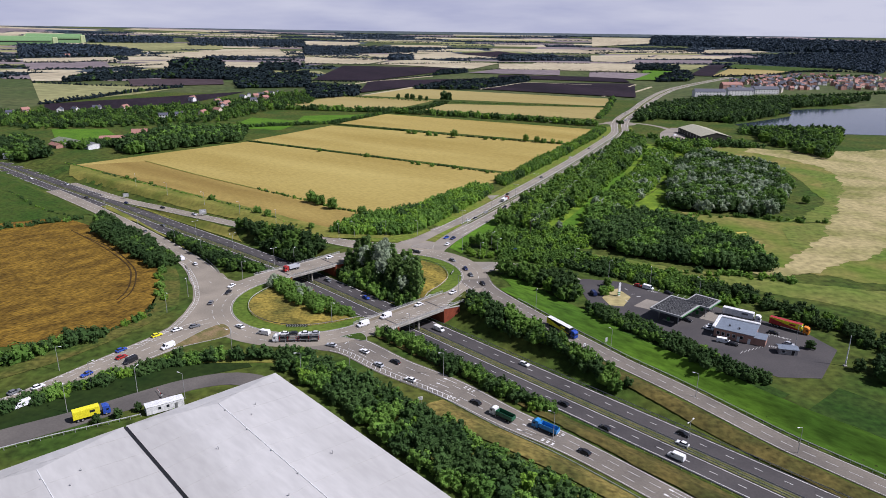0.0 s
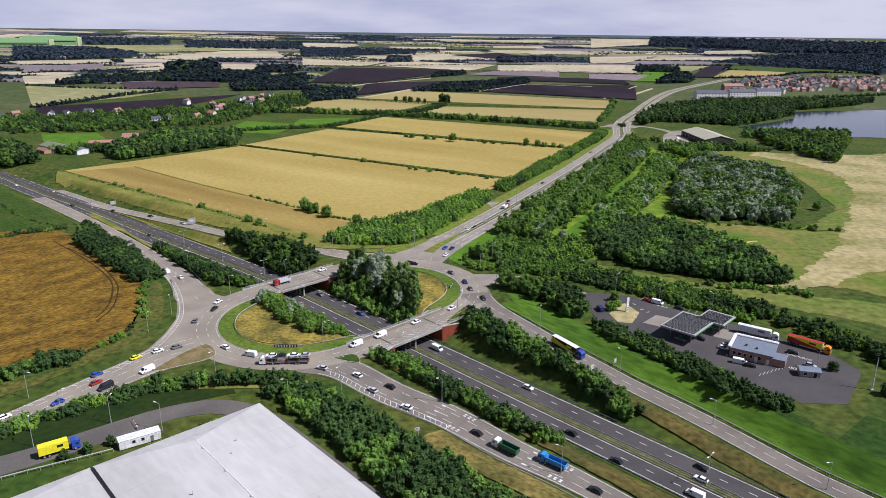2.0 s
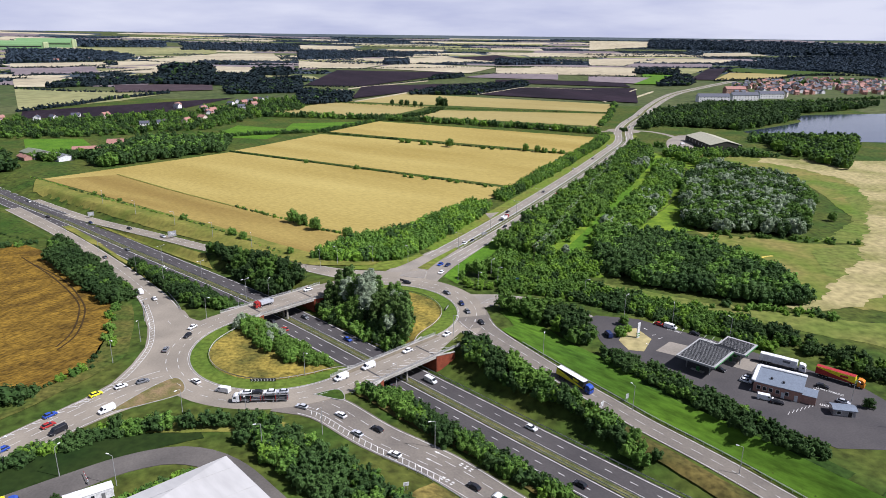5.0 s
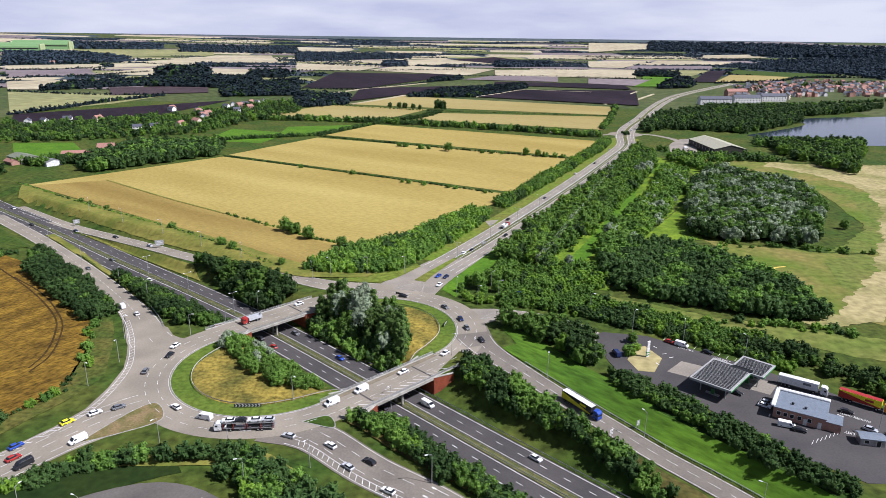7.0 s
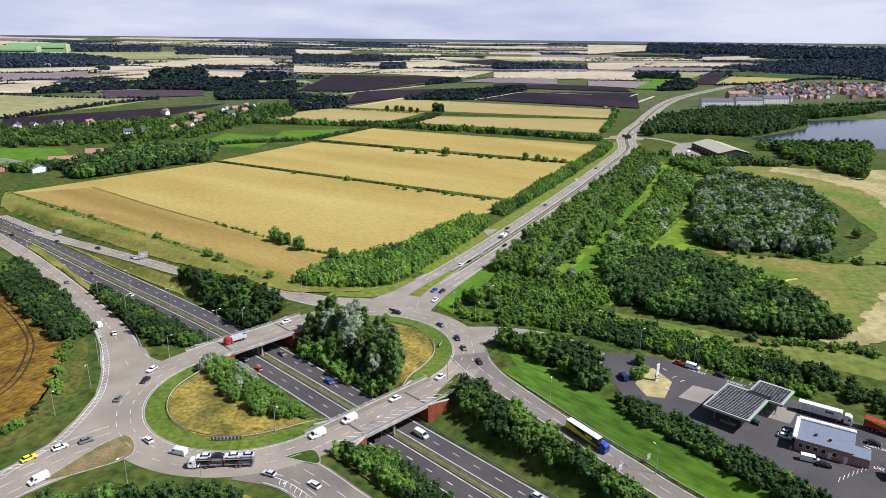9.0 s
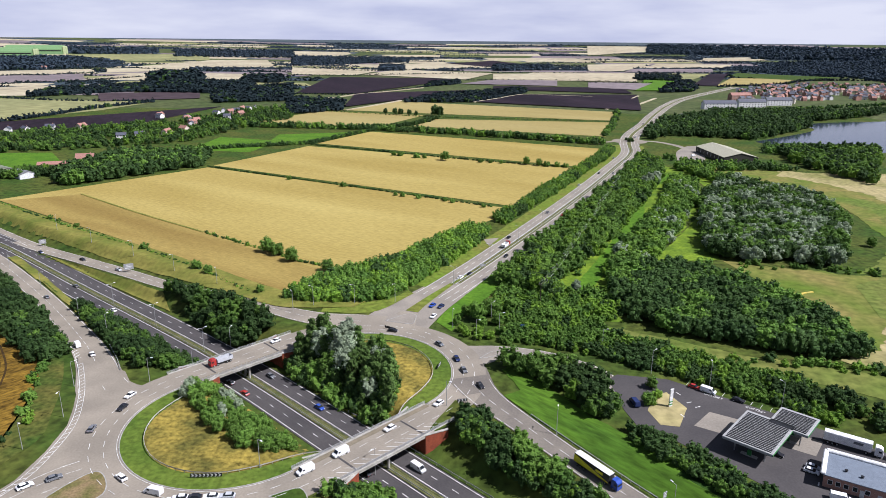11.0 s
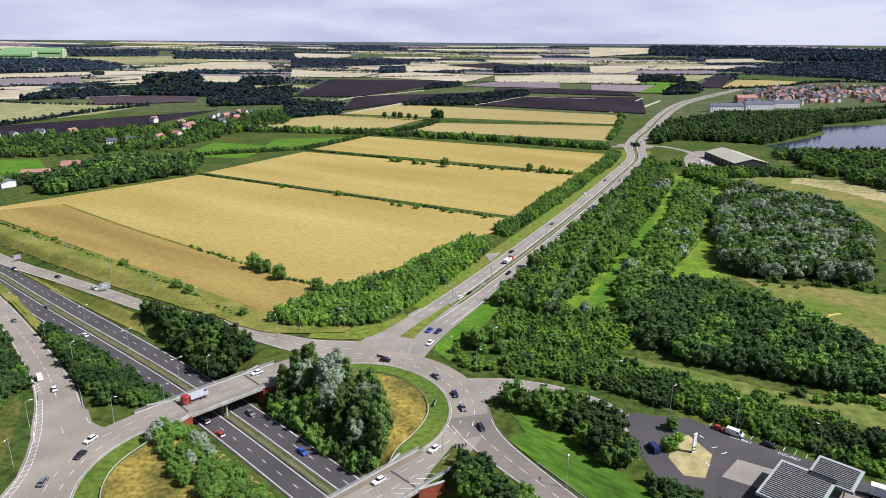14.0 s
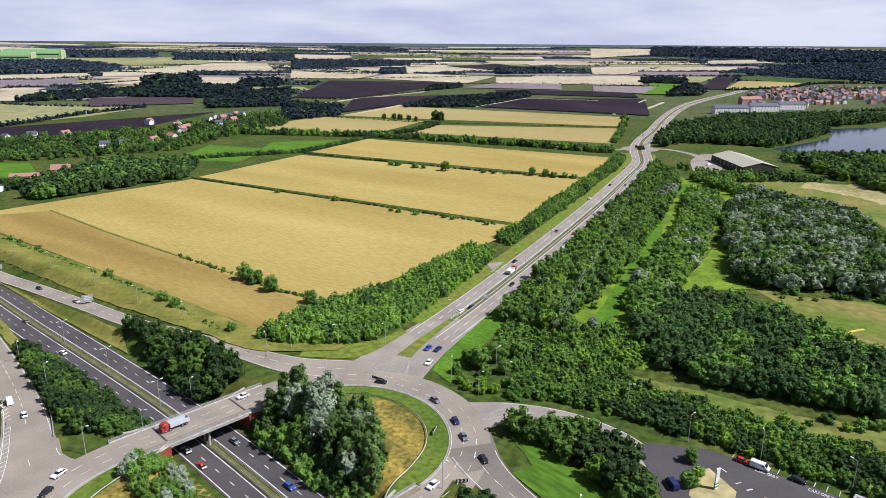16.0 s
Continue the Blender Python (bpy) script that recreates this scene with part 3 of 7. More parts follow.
def bridge(n0, label):
    """A road bridge of the roundabout over the cutting: deck, parapets, abutments, wing walls and columns."""
    base = RC + RN * n0
    ang = math.degrees(math.atan2(RU[1], RU[0]))
    ob = thing("road_bridge", pose(base[0], base[1], 0, 0, 0, ang), label, "bridge", "bridges of the roundabout")
    bm = bmesh.new()
    add_box(bm, 0, 0, -0.62, 56, 14.6, 1.0, 0.05)
    part("deck", bm, M["concrete"], ob)
    for s in (-1, 1):
        bm = bmesh.new()
        add_box(bm, 0, s * 7.0, -0.15, 54, 0.9, 0.7, 0.06)
        part("edge_beam", bm, M["concrete"], ob)
        bm = bmesh.new()
        for z in (0.55, 0.85, 1.15):
            add_box(bm, 0, s * 7.15, z, 54, 0.08, 0.09)
        for k in range(19):
            add_box(bm, -27 + 3 * k, s * 7.15, 0.65, 0.12, 0.12, 1.05)
        part("parapet", bm, M["galv"], ob, "pale galvanised parapet railing")
        bm = bmesh.new()
        add_box(bm, s * 14.2, 0, -4.0, 1.4, 14.4, 6.6)
        part("abutment", bm, M["brick_red"], ob, "red brick abutment wall")
        for q in (-1, 1):
            bm = bmesh.new()
            add_box(bm, s * 17.6, q * 8.4, -3.6, 8.2, 0.7, 6.9, turn=s * q * 18)
            wing = part("wing_wall", bm, M["brick_red"], ob, "red brick wing wall")
            bm = bmesh.new()
            add_box(bm, s * 17.6, q * 8.4, -0.05, 8.4, 0.95, 0.25, 0.03, turn=s * q * 18)
            part("coping", bm, M["concrete"], wing)
    for y in (-5, -1.7, 1.7, 5):
        bm = bmesh.new()
        add_rod(bm, (0, y, -7.3), (0, y, -1.1), 0.45, seg=12)
        part("column", bm, M["concrete"], ob)
    bm = bmesh.new()
    add_box(bm, 0, 0, -1.35, 1.2, 13.2, 0.6, 0.05)
    part("crosshead", bm, M["concrete"], ob)
    for s in (-13.6, 13.6):
        bm = bmesh.new()
        add_box(bm, s, 0, 0.085, 0.7, 12.4, 0.03)
        part("expansion_joint", bm, M["asphalt_dark"], ob)
    bm = bmesh.new()
    add_box(bm, 0, math.copysign(6.0, -n0) if n0 else 6, 0.08, 54, 2.6, 0.16)
    part("footway", bm, M["footway"], ob)
    return ob


bridge(-41.5, "concrete road bridge with red brick abutments over the cutting")
bridge(41.5, "concrete road bridge with red brick abutments beyond the planted island")


def blob(name, cx, cy, pts, mat, label, z=0.1, category="verge", kerb=True):
    """A raised island of any outline, with a kerb round it."""
    line = spline([(x, y, 0, 0) for x, y in pts] + [(*pts[0], 0, 0)], 1.5)[:, :2]
    bm = bmesh.new()
    ring = [bm.verts.new((x, y, z)) for x, y in line[:-1]]
    f = bm.faces.new(ring)
    r = bmesh.ops.extrude_face_region(bm, geom=[f])
    for v in r["geom"]:
        if isinstance(v, bmesh.types.BMVert):
            v.co.z -= 0.35
    bmesh.ops.recalc_face_normals(bm, faces=bm.faces)
    ob = part(name, bm, mat)
    tagged(ob, label, category, kind="structure")
    if kerb:
        ln = np.column_stack([line, np.full(len(line), z + 0.03), np.zeros(len(line))])
        ribbon("kerb", ln, -0.15, 0.15, M["kerb"], "pale concrete kerb of a traffic island", 0.0, "kerb", 0.3)
    return ob


blob("island_west", 0, 0, [(-118, 251), (-110, 270), (-104, 276), (-98, 266), (-108, 257)], M["earth"], "bare dry earth traffic island with sparse weeds")
blob("island_main", 0, 0, [(-33, 391), (-27, 389), (-21, 388), (-20, 393), (-20, 398), (-24, 399)], M["asphalt_pale"], "pale paved traffic island at the main road")
blob("island_south", 0, 0, [(-52, 267), (-44, 271), (-41, 264)], M["lawn"], "small grassed traffic island beside the slip road")
blob("island_service", 0, 0, [(8, 355), (14, 362), (20, 361), (13, 357)], M["asphalt_pale"], "small paved traffic island at the service road")
# ground beyond the road edge where the legs flare
blob("verge_nose", 0, 0, [(-1, 322), (3, 318), (-4, 305), (-9, 303)], M["grass"], "grass nose between the roundabout and a slip road", 0.12, kerb=False)


# ---- trees ----
def crown_arrays(rng, n, lobes, w, leaf, low=0.22, pointed=0.0):
    """Leaf clumps over the outer side of lobes that build up a dome or a spire, on inner masses. The tree is one unit high."""
    V, Q = [], []
    count = 0
    mid, half = (low + 0.98) / 2, (0.98 - low) / 2
    cen, rad = [], []
    turn = rng.uniform(0, 6.283)
    for k in range(lobes):
        t = (k + 0.35) / lobes
        h = mid + half * (0.80 - 1.45 * t) + rng.uniform(-0.04, 0.04)
        up = (h - low) / (0.98 - low)
        lean = 1 - pointed * max(up, 0.0)
        r = w * 0.34 * math.sqrt(max(1 - ((h - mid) / half) ** 2, 0.02)) * lean * rng.uniform(0.8, 1.12)
        a = turn + k * 2.4 + rng.uniform(-0.3, 0.3)
        cen.append((r * math.cos(a), r * math.sin(a), h))
        rad.append(w * rng.uniform(0.19, 0.26) * (0.5 + 0.5 * lean))
    cen, rad = np.array(cen), np.array(rad)
    box = np.array([(x, y, z) for z in (-1, 1) for x, y in ((-1, -1), (1, -1), (1, 1), (-1, 1))]) / 1.732
    faces = np.array([(0, 3, 2, 1), (4, 5, 6, 7), (0, 1, 5, 4), (1, 2, 6, 5), (2, 3, 7, 6), (3, 0, 4, 7)])
    core = np.array((w * 0.42 * (1 - 0.5 * pointed), w * 0.42 * (1 - 0.5 * pointed), half * 0.95))
    V.append(box * core + (0, 0, mid - 0.06))
    Q.append(faces)
    count = 8
    for c, r in zip(cen, rad):
        V.append(box * r * 0.8 * rng.uniform(0.85, 1.1, (8, 3)) + c)
        Q.append(faces + count)
        count += 8
    out = cen - np.array((0, 0, mid - 0.25))
    out /= np.linalg.norm(out, axis=1)[:, None]
    pick = rng.integers(0, lobes, n)
    d = rng.normal(size=(n, 3)) * 0.75 + out[pick] * 0.9 + np.array((0, 0, 0.2))
    d /= np.linalg.norm(d, axis=1)[:, None]
    p = cen[pick] + d * (rad[pick] * rng.uniform(0.82, 1.14, n))[:, None]
    nrm = d + rng.normal(size=(n, 3)) * 0.3
    nrm /= np.linalg.norm(nrm, axis=1)[:, None]
    t1 = np.cross(nrm, rng.normal(size=(n, 3)))
    t1 /= np.linalg.norm(t1, axis=1)[:, None]
    t2 = np.cross(nrm, t1)
    s = leaf * rng.uniform(0.55, 1.25, n)[:, None]
    fold = nrm * s * rng.uniform(-0.45, 0.1, n)[:, None]
    quad = np.stack([p - t1 * s * 0.6, p - t2 * s * 0.45 + fold, p + t1 * s * 0.6, p + t2 * s * 0.45 + fold], 1).reshape(-1, 3)
    V.append(quad)
    Q.append(np.arange(4 * n).reshape(n, 4) + count)
    return np.vstack(V), np.vstack(Q)


rng = np.random.default_rng(7)
LOW = [crown_arrays(rng, 200, 9, rng.uniform(0.85, 1.1), 0.12, 0.05) for _ in range(7)]
BUSHY = [crown_arrays(rng, 150, 8, rng.uniform(1.3, 1.7), 0.18, -0.1) for _ in range(5)]
PLAIN_TREE = [crown_arrays(rng, 64, 6, rng.uniform(0.9, 1.25), 0.22, 0.0) for _ in range(6)]


def trunk_mesh(rng):
    bm = bmesh.new()
    bend = Vector((rng.uniform(-0.03, 0.03), rng.uniform(-0.03, 0.03), 0.32))
    add_rod(bm, (0, 0, -0.03), bend, 0.028, 0.02, 7)
    for k in range(5):
        a = k * 1.257 + rng.uniform(0, 0.6)
        start = bend * rng.uniform(0.7, 1.0)
        add_rod(bm, start, start + Vector((math.cos(a) * 0.2, math.sin(a) * 0.2, rng.uniform(0.2, 0.36))), 0.013, 0.004, 5)
    add_rod(bm, bend, bend + Vector((0, 0, 0.4)), 0.018, 0.005, 6)
    me = bpy.data.meshes.new("trunk")
    bm.to_mesh(me)
    bm.free()
    me.materials.append(M["bark"])
    return me


TREES = {}


def tree_kind(key, mat, n, lobes, w, leaf, low, pointed, count=3):
    TREES[key] = [(mesh_arrays("crown", *crown_arrays(rng, n, lobes, w * rng.uniform(0.9, 1.1), leaf, low, pointed), M[mat]), trunk_mesh(rng)) for _ in range(count)]


tree_kind("round", "leaf", 620, 13, 1.0, 0.08, 0.08, 0.1, 4)
tree_kind("bright", "leaf_bright", 560, 12, 1.2, 0.09, 0.0, 0.0, 3)
tree_kind("dark", "leaf_dark", 480, 12, 0.95, 0.09, 0.05, 0.2, 3)
tree_kind("tall", "leaf_grey", 760, 17, 0.5, 0.055, 0.04, 0.6, 4)
tree_kind("silver", "leaf_silver", 700, 14, 0.8, 0.07, 0.06, 0.3, 3)
tree_kind("bush", "leaf", 420, 9, 1.4, 0.13, -0.1, 0.0, 3)


def tree(key, x, y, h, label, z=None, category="tree", group=""):
    crown, trunk = TREES[key][int(rng.integers(len(TREES[key])))]
    z = ground_z(x, y) if z is None else z
    ob = thing("bush" if category == "bush" else "tree", pose(x, y, z - 0.05, 0, 0, rng.uniform(0, 360)) @ Matrix.Diagonal((h * rng.uniform(0.88, 1.12), h * rng.uniform(0.88, 1.12), h, 1)), label, category, group)
    for nm, me in (("trunk", trunk), ("crown", crown)):
        c = new(nm, me)
        c.parent = ob
    return ob


def in_poly(poly, X, Y):
    r = np.zeros(X.shape, bool)
    n = len(poly)
    for k in range(n):
        (x0, y0), (x1, y1) = poly[k], poly[(k + 1) % n]
        c = (y0 > Y) != (y1 > Y)
        with np.errstate(divide="ignore", invalid="ignore"):
            r ^= c & (X < (x1 - x0) * (Y - y0) / (y1 - y0 + 1e-12) + x0)
    return r


ROADS = (TRUNK, SLIP_NE, SLIP_SE, SLIP_NW, SLIP_SW, NORTH, SOUTH, SERVICE)


def off_road(X, Y, gap):
    ok = np.abs(oval(X, Y) - 41.5) > 7.5 + gap
    for ln in ROADS:
        if X.size:
            near_box = (X > ln[:, 0].min() - 30) & (X < ln[:, 0].max() + 30) & (Y > ln[:, 1].min() - 30) & (Y < ln[:, 1].max() + 30)
            if near_box.any():
                d, _ = nearest(np.column_stack([ln[:, :2], ln[:, 3], ln[:, 3]]), X, Y)
                w = nearest(np.column_stack([ln[:, :2], ln[:, 3]]), X, Y)[1]
                ok &= d > w + gap
    return ok


def scatter(poly, gap, road_gap=1.5):
    """Uneven places inside an outline, clear of the roads."""
    p = np.array(poly, float)
    xs, ys = np.arange(p[:, 0].min(), p[:, 0].max(), gap), np.arange(p[:, 1].min(), p[:, 1].max(), gap)
    X, Y = [a.ravel() for a in np.meshgrid(xs, ys)]
    X, Y = X + rng.uniform(-0.45, 0.45, X.shape) * gap, Y + rng.uniform(-0.45, 0.45, Y.shape) * gap
    k = in_poly(poly, X, Y)
    X, Y = X[k], Y[k]
    k = off_road(X, Y, road_gap)
    return X[k], Y[k]


def mass(name, X, Y, h0, h1, mats, shares, label, category="woodland", bases=None, squash=1.0):
    """Many trees or shrubs joined into one mesh of leaf clumps."""
    bases = bases or LOW
    V, Q, I = [], [], []
    count = 0
    Z = height(X, Y)
    # the kinds stand in groups: smooth noise with some scatter, ranked and shared out
    wave = np.array([noise.noise(Vector((x / 16, y / 16, 2.0))) for x, y in zip(X, Y)]) + rng.uniform(-0.28, 0.28, len(X))
    rank = np.argsort(np.argsort(wave)) / max(len(X), 1)
    pick = np.searchsorted(np.cumsum(shares), rank, side="right").clip(0, len(mats) - 1)
    for j, (x, y, z) in enumerate(zip(X, Y, Z)):
        v, q = bases[int(rng.integers(len(bases)))]
        h, a = rng.uniform(h0, h1), rng.uniform(0, 6.283)
        c, s = math.cos(a), math.sin(a)
        wd = h * rng.uniform(0.85, 1.2) * squash
        V.append(np.column_stack([(v[:, 0] * c - v[:, 1] * s) * wd + x, (v[:, 0] * s + v[:, 1] * c) * wd + y, v[:, 2] * h + z - 0.1]))
        Q.append(q + count)
        I.append(np.full(len(q), pick[j]))
        count += len(v)
    if not V:
        return None
    return tagged(new(name, mesh_arrays(name, np.vstack(V), np.vstack(Q), None, [M[k] for k in mats], np.concatenate(I))), label, category, kind="stuff")


def wood(poly, gap, h0, h1, mats, shares, label, road_gap=2.0, bases=None, name="woodland", squash=1.0):
    X, Y = scatter(poly, gap, road_gap)
    return mass(name, X, Y, h0, h1, mats, shares, label, bases=bases, squash=squash)


GREEN, MIXED = ("leaf", "leaf_bright", "leaf_dark"), ("leaf", "leaf_silver", "leaf_dark")
wood([(73, 424), (79, 394), (98, 380), (121, 370), (149, 358), (167, 364), (165, 390), (153, 435), (133, 460), (103, 470), (79, 450)], 4.4, 6, 9.5, GREEN, (0.32, 0.0, 0.68), "dense dark green wood beside the meadow")
wood([(144, 497), (164, 486), (213, 479), (259, 565), (278, 640), (250, 680), (234, 715), (184, 632)], 5.2, 7, 11, MIXED, (0.4, 0.32, 0.28), "dense wood of silver and dark green trees")
wood([(18, 440), (31, 475), (59, 532), (127, 698), (187, 840), (196, 800), (186, 740), (146, 648), (98, 535), (66, 472), (42, 425)], 4.6, 6, 10, GREEN, (0.68, 0.22, 0.1), "thick belt of trees along the main road", 4.0)
wood([(72, 445), (100, 468), (142, 546), (185, 645), (204, 700), (182, 709), (144, 600), (97, 505)], 4.8, 6, 9.5, ("leaf", "leaf_bright", "leaf_silver"), (0.62, 0.28, 0.1), "belt of mixed trees beside a grassy strip")
wood([(46, 424), (70, 470), (100, 535), (148, 648), (188, 745), (176, 745), (138, 660), (112, 580), (84, 500)], 3.6, 1.5, 4, GREEN, (0.45, 0.5, 0.05), "light green scrub along the tree belt", 2.0, BUSHY)
wood([(-86, 415), (-62, 411), (-40, 415), (-29, 424), (-16, 453), (0, 490), (15, 524), (19, 546), (3, 548), (-20, 508), (-38, 476), (-62, 456), (-78, 434)], 2.9, 3.2, 5.2, GREEN, (0.6, 0.3, 0.1), "dense leafy thicket between the wheat and the main road", 5.0, BUSHY, squash=0.8)
wood([(30, 556), (50, 605), (64, 633), (79, 664), (104, 722), (148, 822), (172, 890), (164, 896), (140, 834), (112, 770), (80, 697), (66, 672), (42, 606), (20, 572)], 3.2, 3.4, 5.6, GREEN, (0.62, 0.26, 0.12), "long leafy hedge between the wheat and the main road", 5.0, BUSHY, squash=0.8)
wood([(19, 369), (34, 368.5), (54, 359), (70, 349.5), (85, 340.5), (112, 320), (126, 309), (130, 340), (92, 364), (62, 384), (58, 394), (40, 404), (22, 404), (20, 384)], 2.9, 2.0, 3.8, GREEN, (0.55, 0.2, 0.25), "thick shrubs and brambles above the service road", 2.0, BUSHY, squash=0.85)
wood([(14, 404), (40, 404), (62, 392), (76, 402), (74, 428), (56, 436), (30, 446), (20, 440)], 3.3, 1.8, 4.2, GREEN, (0.5, 0.4, 0.1), "light green scrub under the power line", 2.0, BUSHY, squash=0.85)
wood([(16, 350), (35, 352), (52, 341), (54, 317), (48, 310), (33, 333)], 4.2, 6, 8.5, GREEN, (0.45, 0.03, 0.52), "clump of trees between slip road and service road", 1.5)
wood([(54, 309), (66, 300), (77, 288), (92, 268), (104, 251), (116, 241), (111, 234), (95, 245), (83, 261), (67, 283), (55, 298)], 2.6, 2.4, 4.6, GREEN, (0.15, 0.0, 0.85), "line of trees below the petrol station", 2.0)
wood([(100, 338), (126, 322), (152, 290), (168, 262), (180, 270), (160, 300), (130, 336)], 3.6, 3, 5.5, GREEN, (0.2, 0.05, 0.75), "dark hedge behind the petrol station", 2.0)
wood([(150, 245), (175, 205), (215, 215), (200, 260), (170, 262)], 5, 5, 8, GREEN, (0.15, 0.0, 0.85), "dark trees beyond the parking area", 2.0)
wood([(-42, 274), (-28, 262), (-5, 241), (25, 217), (32, 222), (8, 250), (-13, 275), (-32, 281)], 2.7, 2.6, 4.8, GREEN, (0.5, 0.02, 0.48), "shrubs on the bank between slip road and cutting", 1.0, BUSHY, squash=0.75)
wood([(-110, 240), (-75, 243), (-50, 219), (-21, 188), (-3, 170), (28, 145), (46, 158), (12, 184), (-9, 206), (-37, 230), (-66, 250)], 3.1, 3.0, 6.0, GREEN, (0.3, 0.02, 0.68), "belt of trees on the bank beside the warehouse", 2.0)
wood([(-2, 302), (18, 280), (40, 260), (56, 240), (64, 238), (52, 257), (22, 294), (4, 316)], 3.0, 3.5, 6, GREEN, (0.5, 0.05, 0.45), "trees on the bank between cutting and slip road", 1.0)
wood([(-188, 412), (-163, 381), (-124, 341), (-108, 343), (-102, 351), (-146, 397), (-176, 421)], 3.2, 3.5, 6.2, GREEN, (0.35, 0.0, 0.65), "dark shrubs between slip road and dual carriageway", 0.5)
wood([(-150, 432), (-106, 378), (-97, 368), (-82, 383), (-95, 402), (-125, 420)], 4.0, 4.5, 8, GREEN, (0.45, 0.0, 0.55), "clump of trees between the far slip road and cutting", 1.0)
wood([(-246, 446), (-170, 372), (-154, 348), (-166, 342), (-228, 402)], 4.0, 4.5, 7.5, GREEN, (0.05, 0.0, 0.95), "dark hedge between brown crop field and slip road", 1.5)
wood([(-331, 655), (-250, 752), (-262, 820), (-344, 815), (-365, 705)], 6.5, 7, 12, GREEN, (0.3, 0.0, 0.7), "wood behind the farm", 2.0, PLAIN_TREE)
VILLAGE = [(-409, 922), (-360, 990), (-377, 1061), (-393, 936), (-369, 958), (-452, 1131), (-385, 1075), (-617, 953), (-617, 921), (-400, 1100), (-384, 1180), (-384, 1213), (-369, 1201), (-366, 1219), (-364, 1245), (-355, 1248), (-349, 1271), (-345, 1176), (-352, 1135), (-455, 1138), (-405, 1116), (-371, 1044), (-379, 1083), (-537, 993), (-500, 1001), (-555, 969), (-573, 962)]


def village_trees():
    """Gardens full of trees, kept clear of each house and of the ground before it."""
    X, Y = scatter([(-520, 800), (-449, 828), (-416, 842), (-390, 856), (-320, 901), (-303, 1007), (-257, 1145), (-291, 1300), (-347, 1290), (-392, 1180), (-425, 1080), (-480, 1010), (-560, 975), (-660, 950), (-640, 870)], 10.0, 3.0)
    ok = np.ones(len(X), bool)
    for hx, hy in VILLAGE:
        for back, reach in ((0, 9), (10, 9), (20, 8), (30, 6)):
            ok &= np.hypot(X - hx + 0.38 * back, Y - hy + 0.92 * back) > reach
    mass("woodland", X[ok], Y[ok], 4.5, 8.5, GREEN, (0.5, 0.04, 0.46), "village gardens full of rounded trees", bases=PLAIN_TREE)


village_trees()
wood([(-395, 640), (-430, 600), (-520, 680), (-470, 720)], 7, 7, 11, GREEN, (0.35, 0.0, 0.65), "dark trees beside the dual carriageway", 2.0, PLAIN_TREE)
wood([(-420, 690), (-385, 680), (-360, 700), (-385, 725)], 6, 5, 8, GREEN, (0.4, 0.1, 0.5), "trees beside the farm buildings")
wood([(225, 960), (267, 1010), (352, 985), (362, 978), (454, 1067), (497, 1109), (508, 1171), (666, 1270), (760, 1360), (600, 1300), (412, 1275), (309, 1173), (250, 1060)], 8, 7, 12, GREEN, (0.12, 0.0, 0.88), "dark wood round the lake", 2.0, PLAIN_TREE)
wood([(339, 802), (356, 705), (437, 841), (470, 905), (402, 910), (345, 868)], 8, 7, 11, GREEN, (0.5, 0.1, 0.4), "wood beside the lake shore", 2.0, PLAIN_TREE)
wood([(205, 850), (233, 765), (325, 772), (300, 800), (235, 800)], 6.5, 4, 7, GREEN, (0.5, 0.1, 0.4), "trees in front of the barn", 2.0, PLAIN_TREE)
wood([(200, 780), (222, 700), (236, 720), (225, 780)], 6, 6, 9, GREEN, (0.7, 0.2, 0.1), "trees beside the grass strip")
wood([(330, 870), (355, 930), (410, 915), (360, 860)], 7, 5, 8, GREEN, (0.4, 0.1, 0.5), "shrubs beside the lake shore", 2.0, PLAIN_TREE)
wood([(100, 362), (130, 352), (170, 345), (172, 352), (132, 360)], 4.5, 1.5, 3, GREEN, (0.5, 0.3, 0.2), "low scrub at the edge of the meadow", 2.0, BUSHY)
wood([(44, 405), (72, 398), (76, 410), (60, 432), (46, 420)], 4.5, 1.5, 3.2, GREEN, (0.4, 0.5, 0.1), "low scrub under the power line", 2.0, BUSHY)
wood([(150, 475), (240, 462), (242, 470), (152, 484)], 6, 1.5, 3.2, GREEN, (0.6, 0.3, 0.1), "line of low scrub in the meadow", 2.0, BUSHY)


def hedge(points, h0, h1, gap, mats, shares, label, width=1.5, name="hedge", bases=None):
    ln = spline([(x, y, 0, 0) for x, y in points], 10)
    s = np.arange(0, length(ln), gap)
    s = s + rng.uniform(-0.4, 0.4, len(s)) * gap
    p, n = along(ln, s)
    o = rng.uniform(-1, 1, len(s)) * width
    return mass(name, p[:, 0] + n[:, 0] * o, p[:, 1] + n[:, 1] * o, h0, h1, mats, shares, label, "hedge", bases or BUSHY)


hedge([(-243, 752), (-150, 702), (-51, 649), (22, 608)], 0.8, 1.9, 2.2, GREEN, (0.2, 0.0, 0.8), "thin dark hedge between two wheat fields", 0.6)
hedge([(-174, 895), (-70, 846), (15, 805), (98, 776)], 0.8, 2.2, 2.4, GREEN, (0.2, 0.0, 0.8), "thin dark hedge between two wheat fields", 0.6)
hedge([(-300, 843), (-240, 872), (-176, 902)], 3, 5, 3.0, GREEN, (0.2, 0.0, 0.8), "dark hedge along the green pasture", 1.5)
hedge([(-176, 902), (-150, 960), (-118, 1025)], 3, 5, 4.0, GREEN, (0.2, 0.0, 0.8), "dark hedge along the green pasture", 1.5)
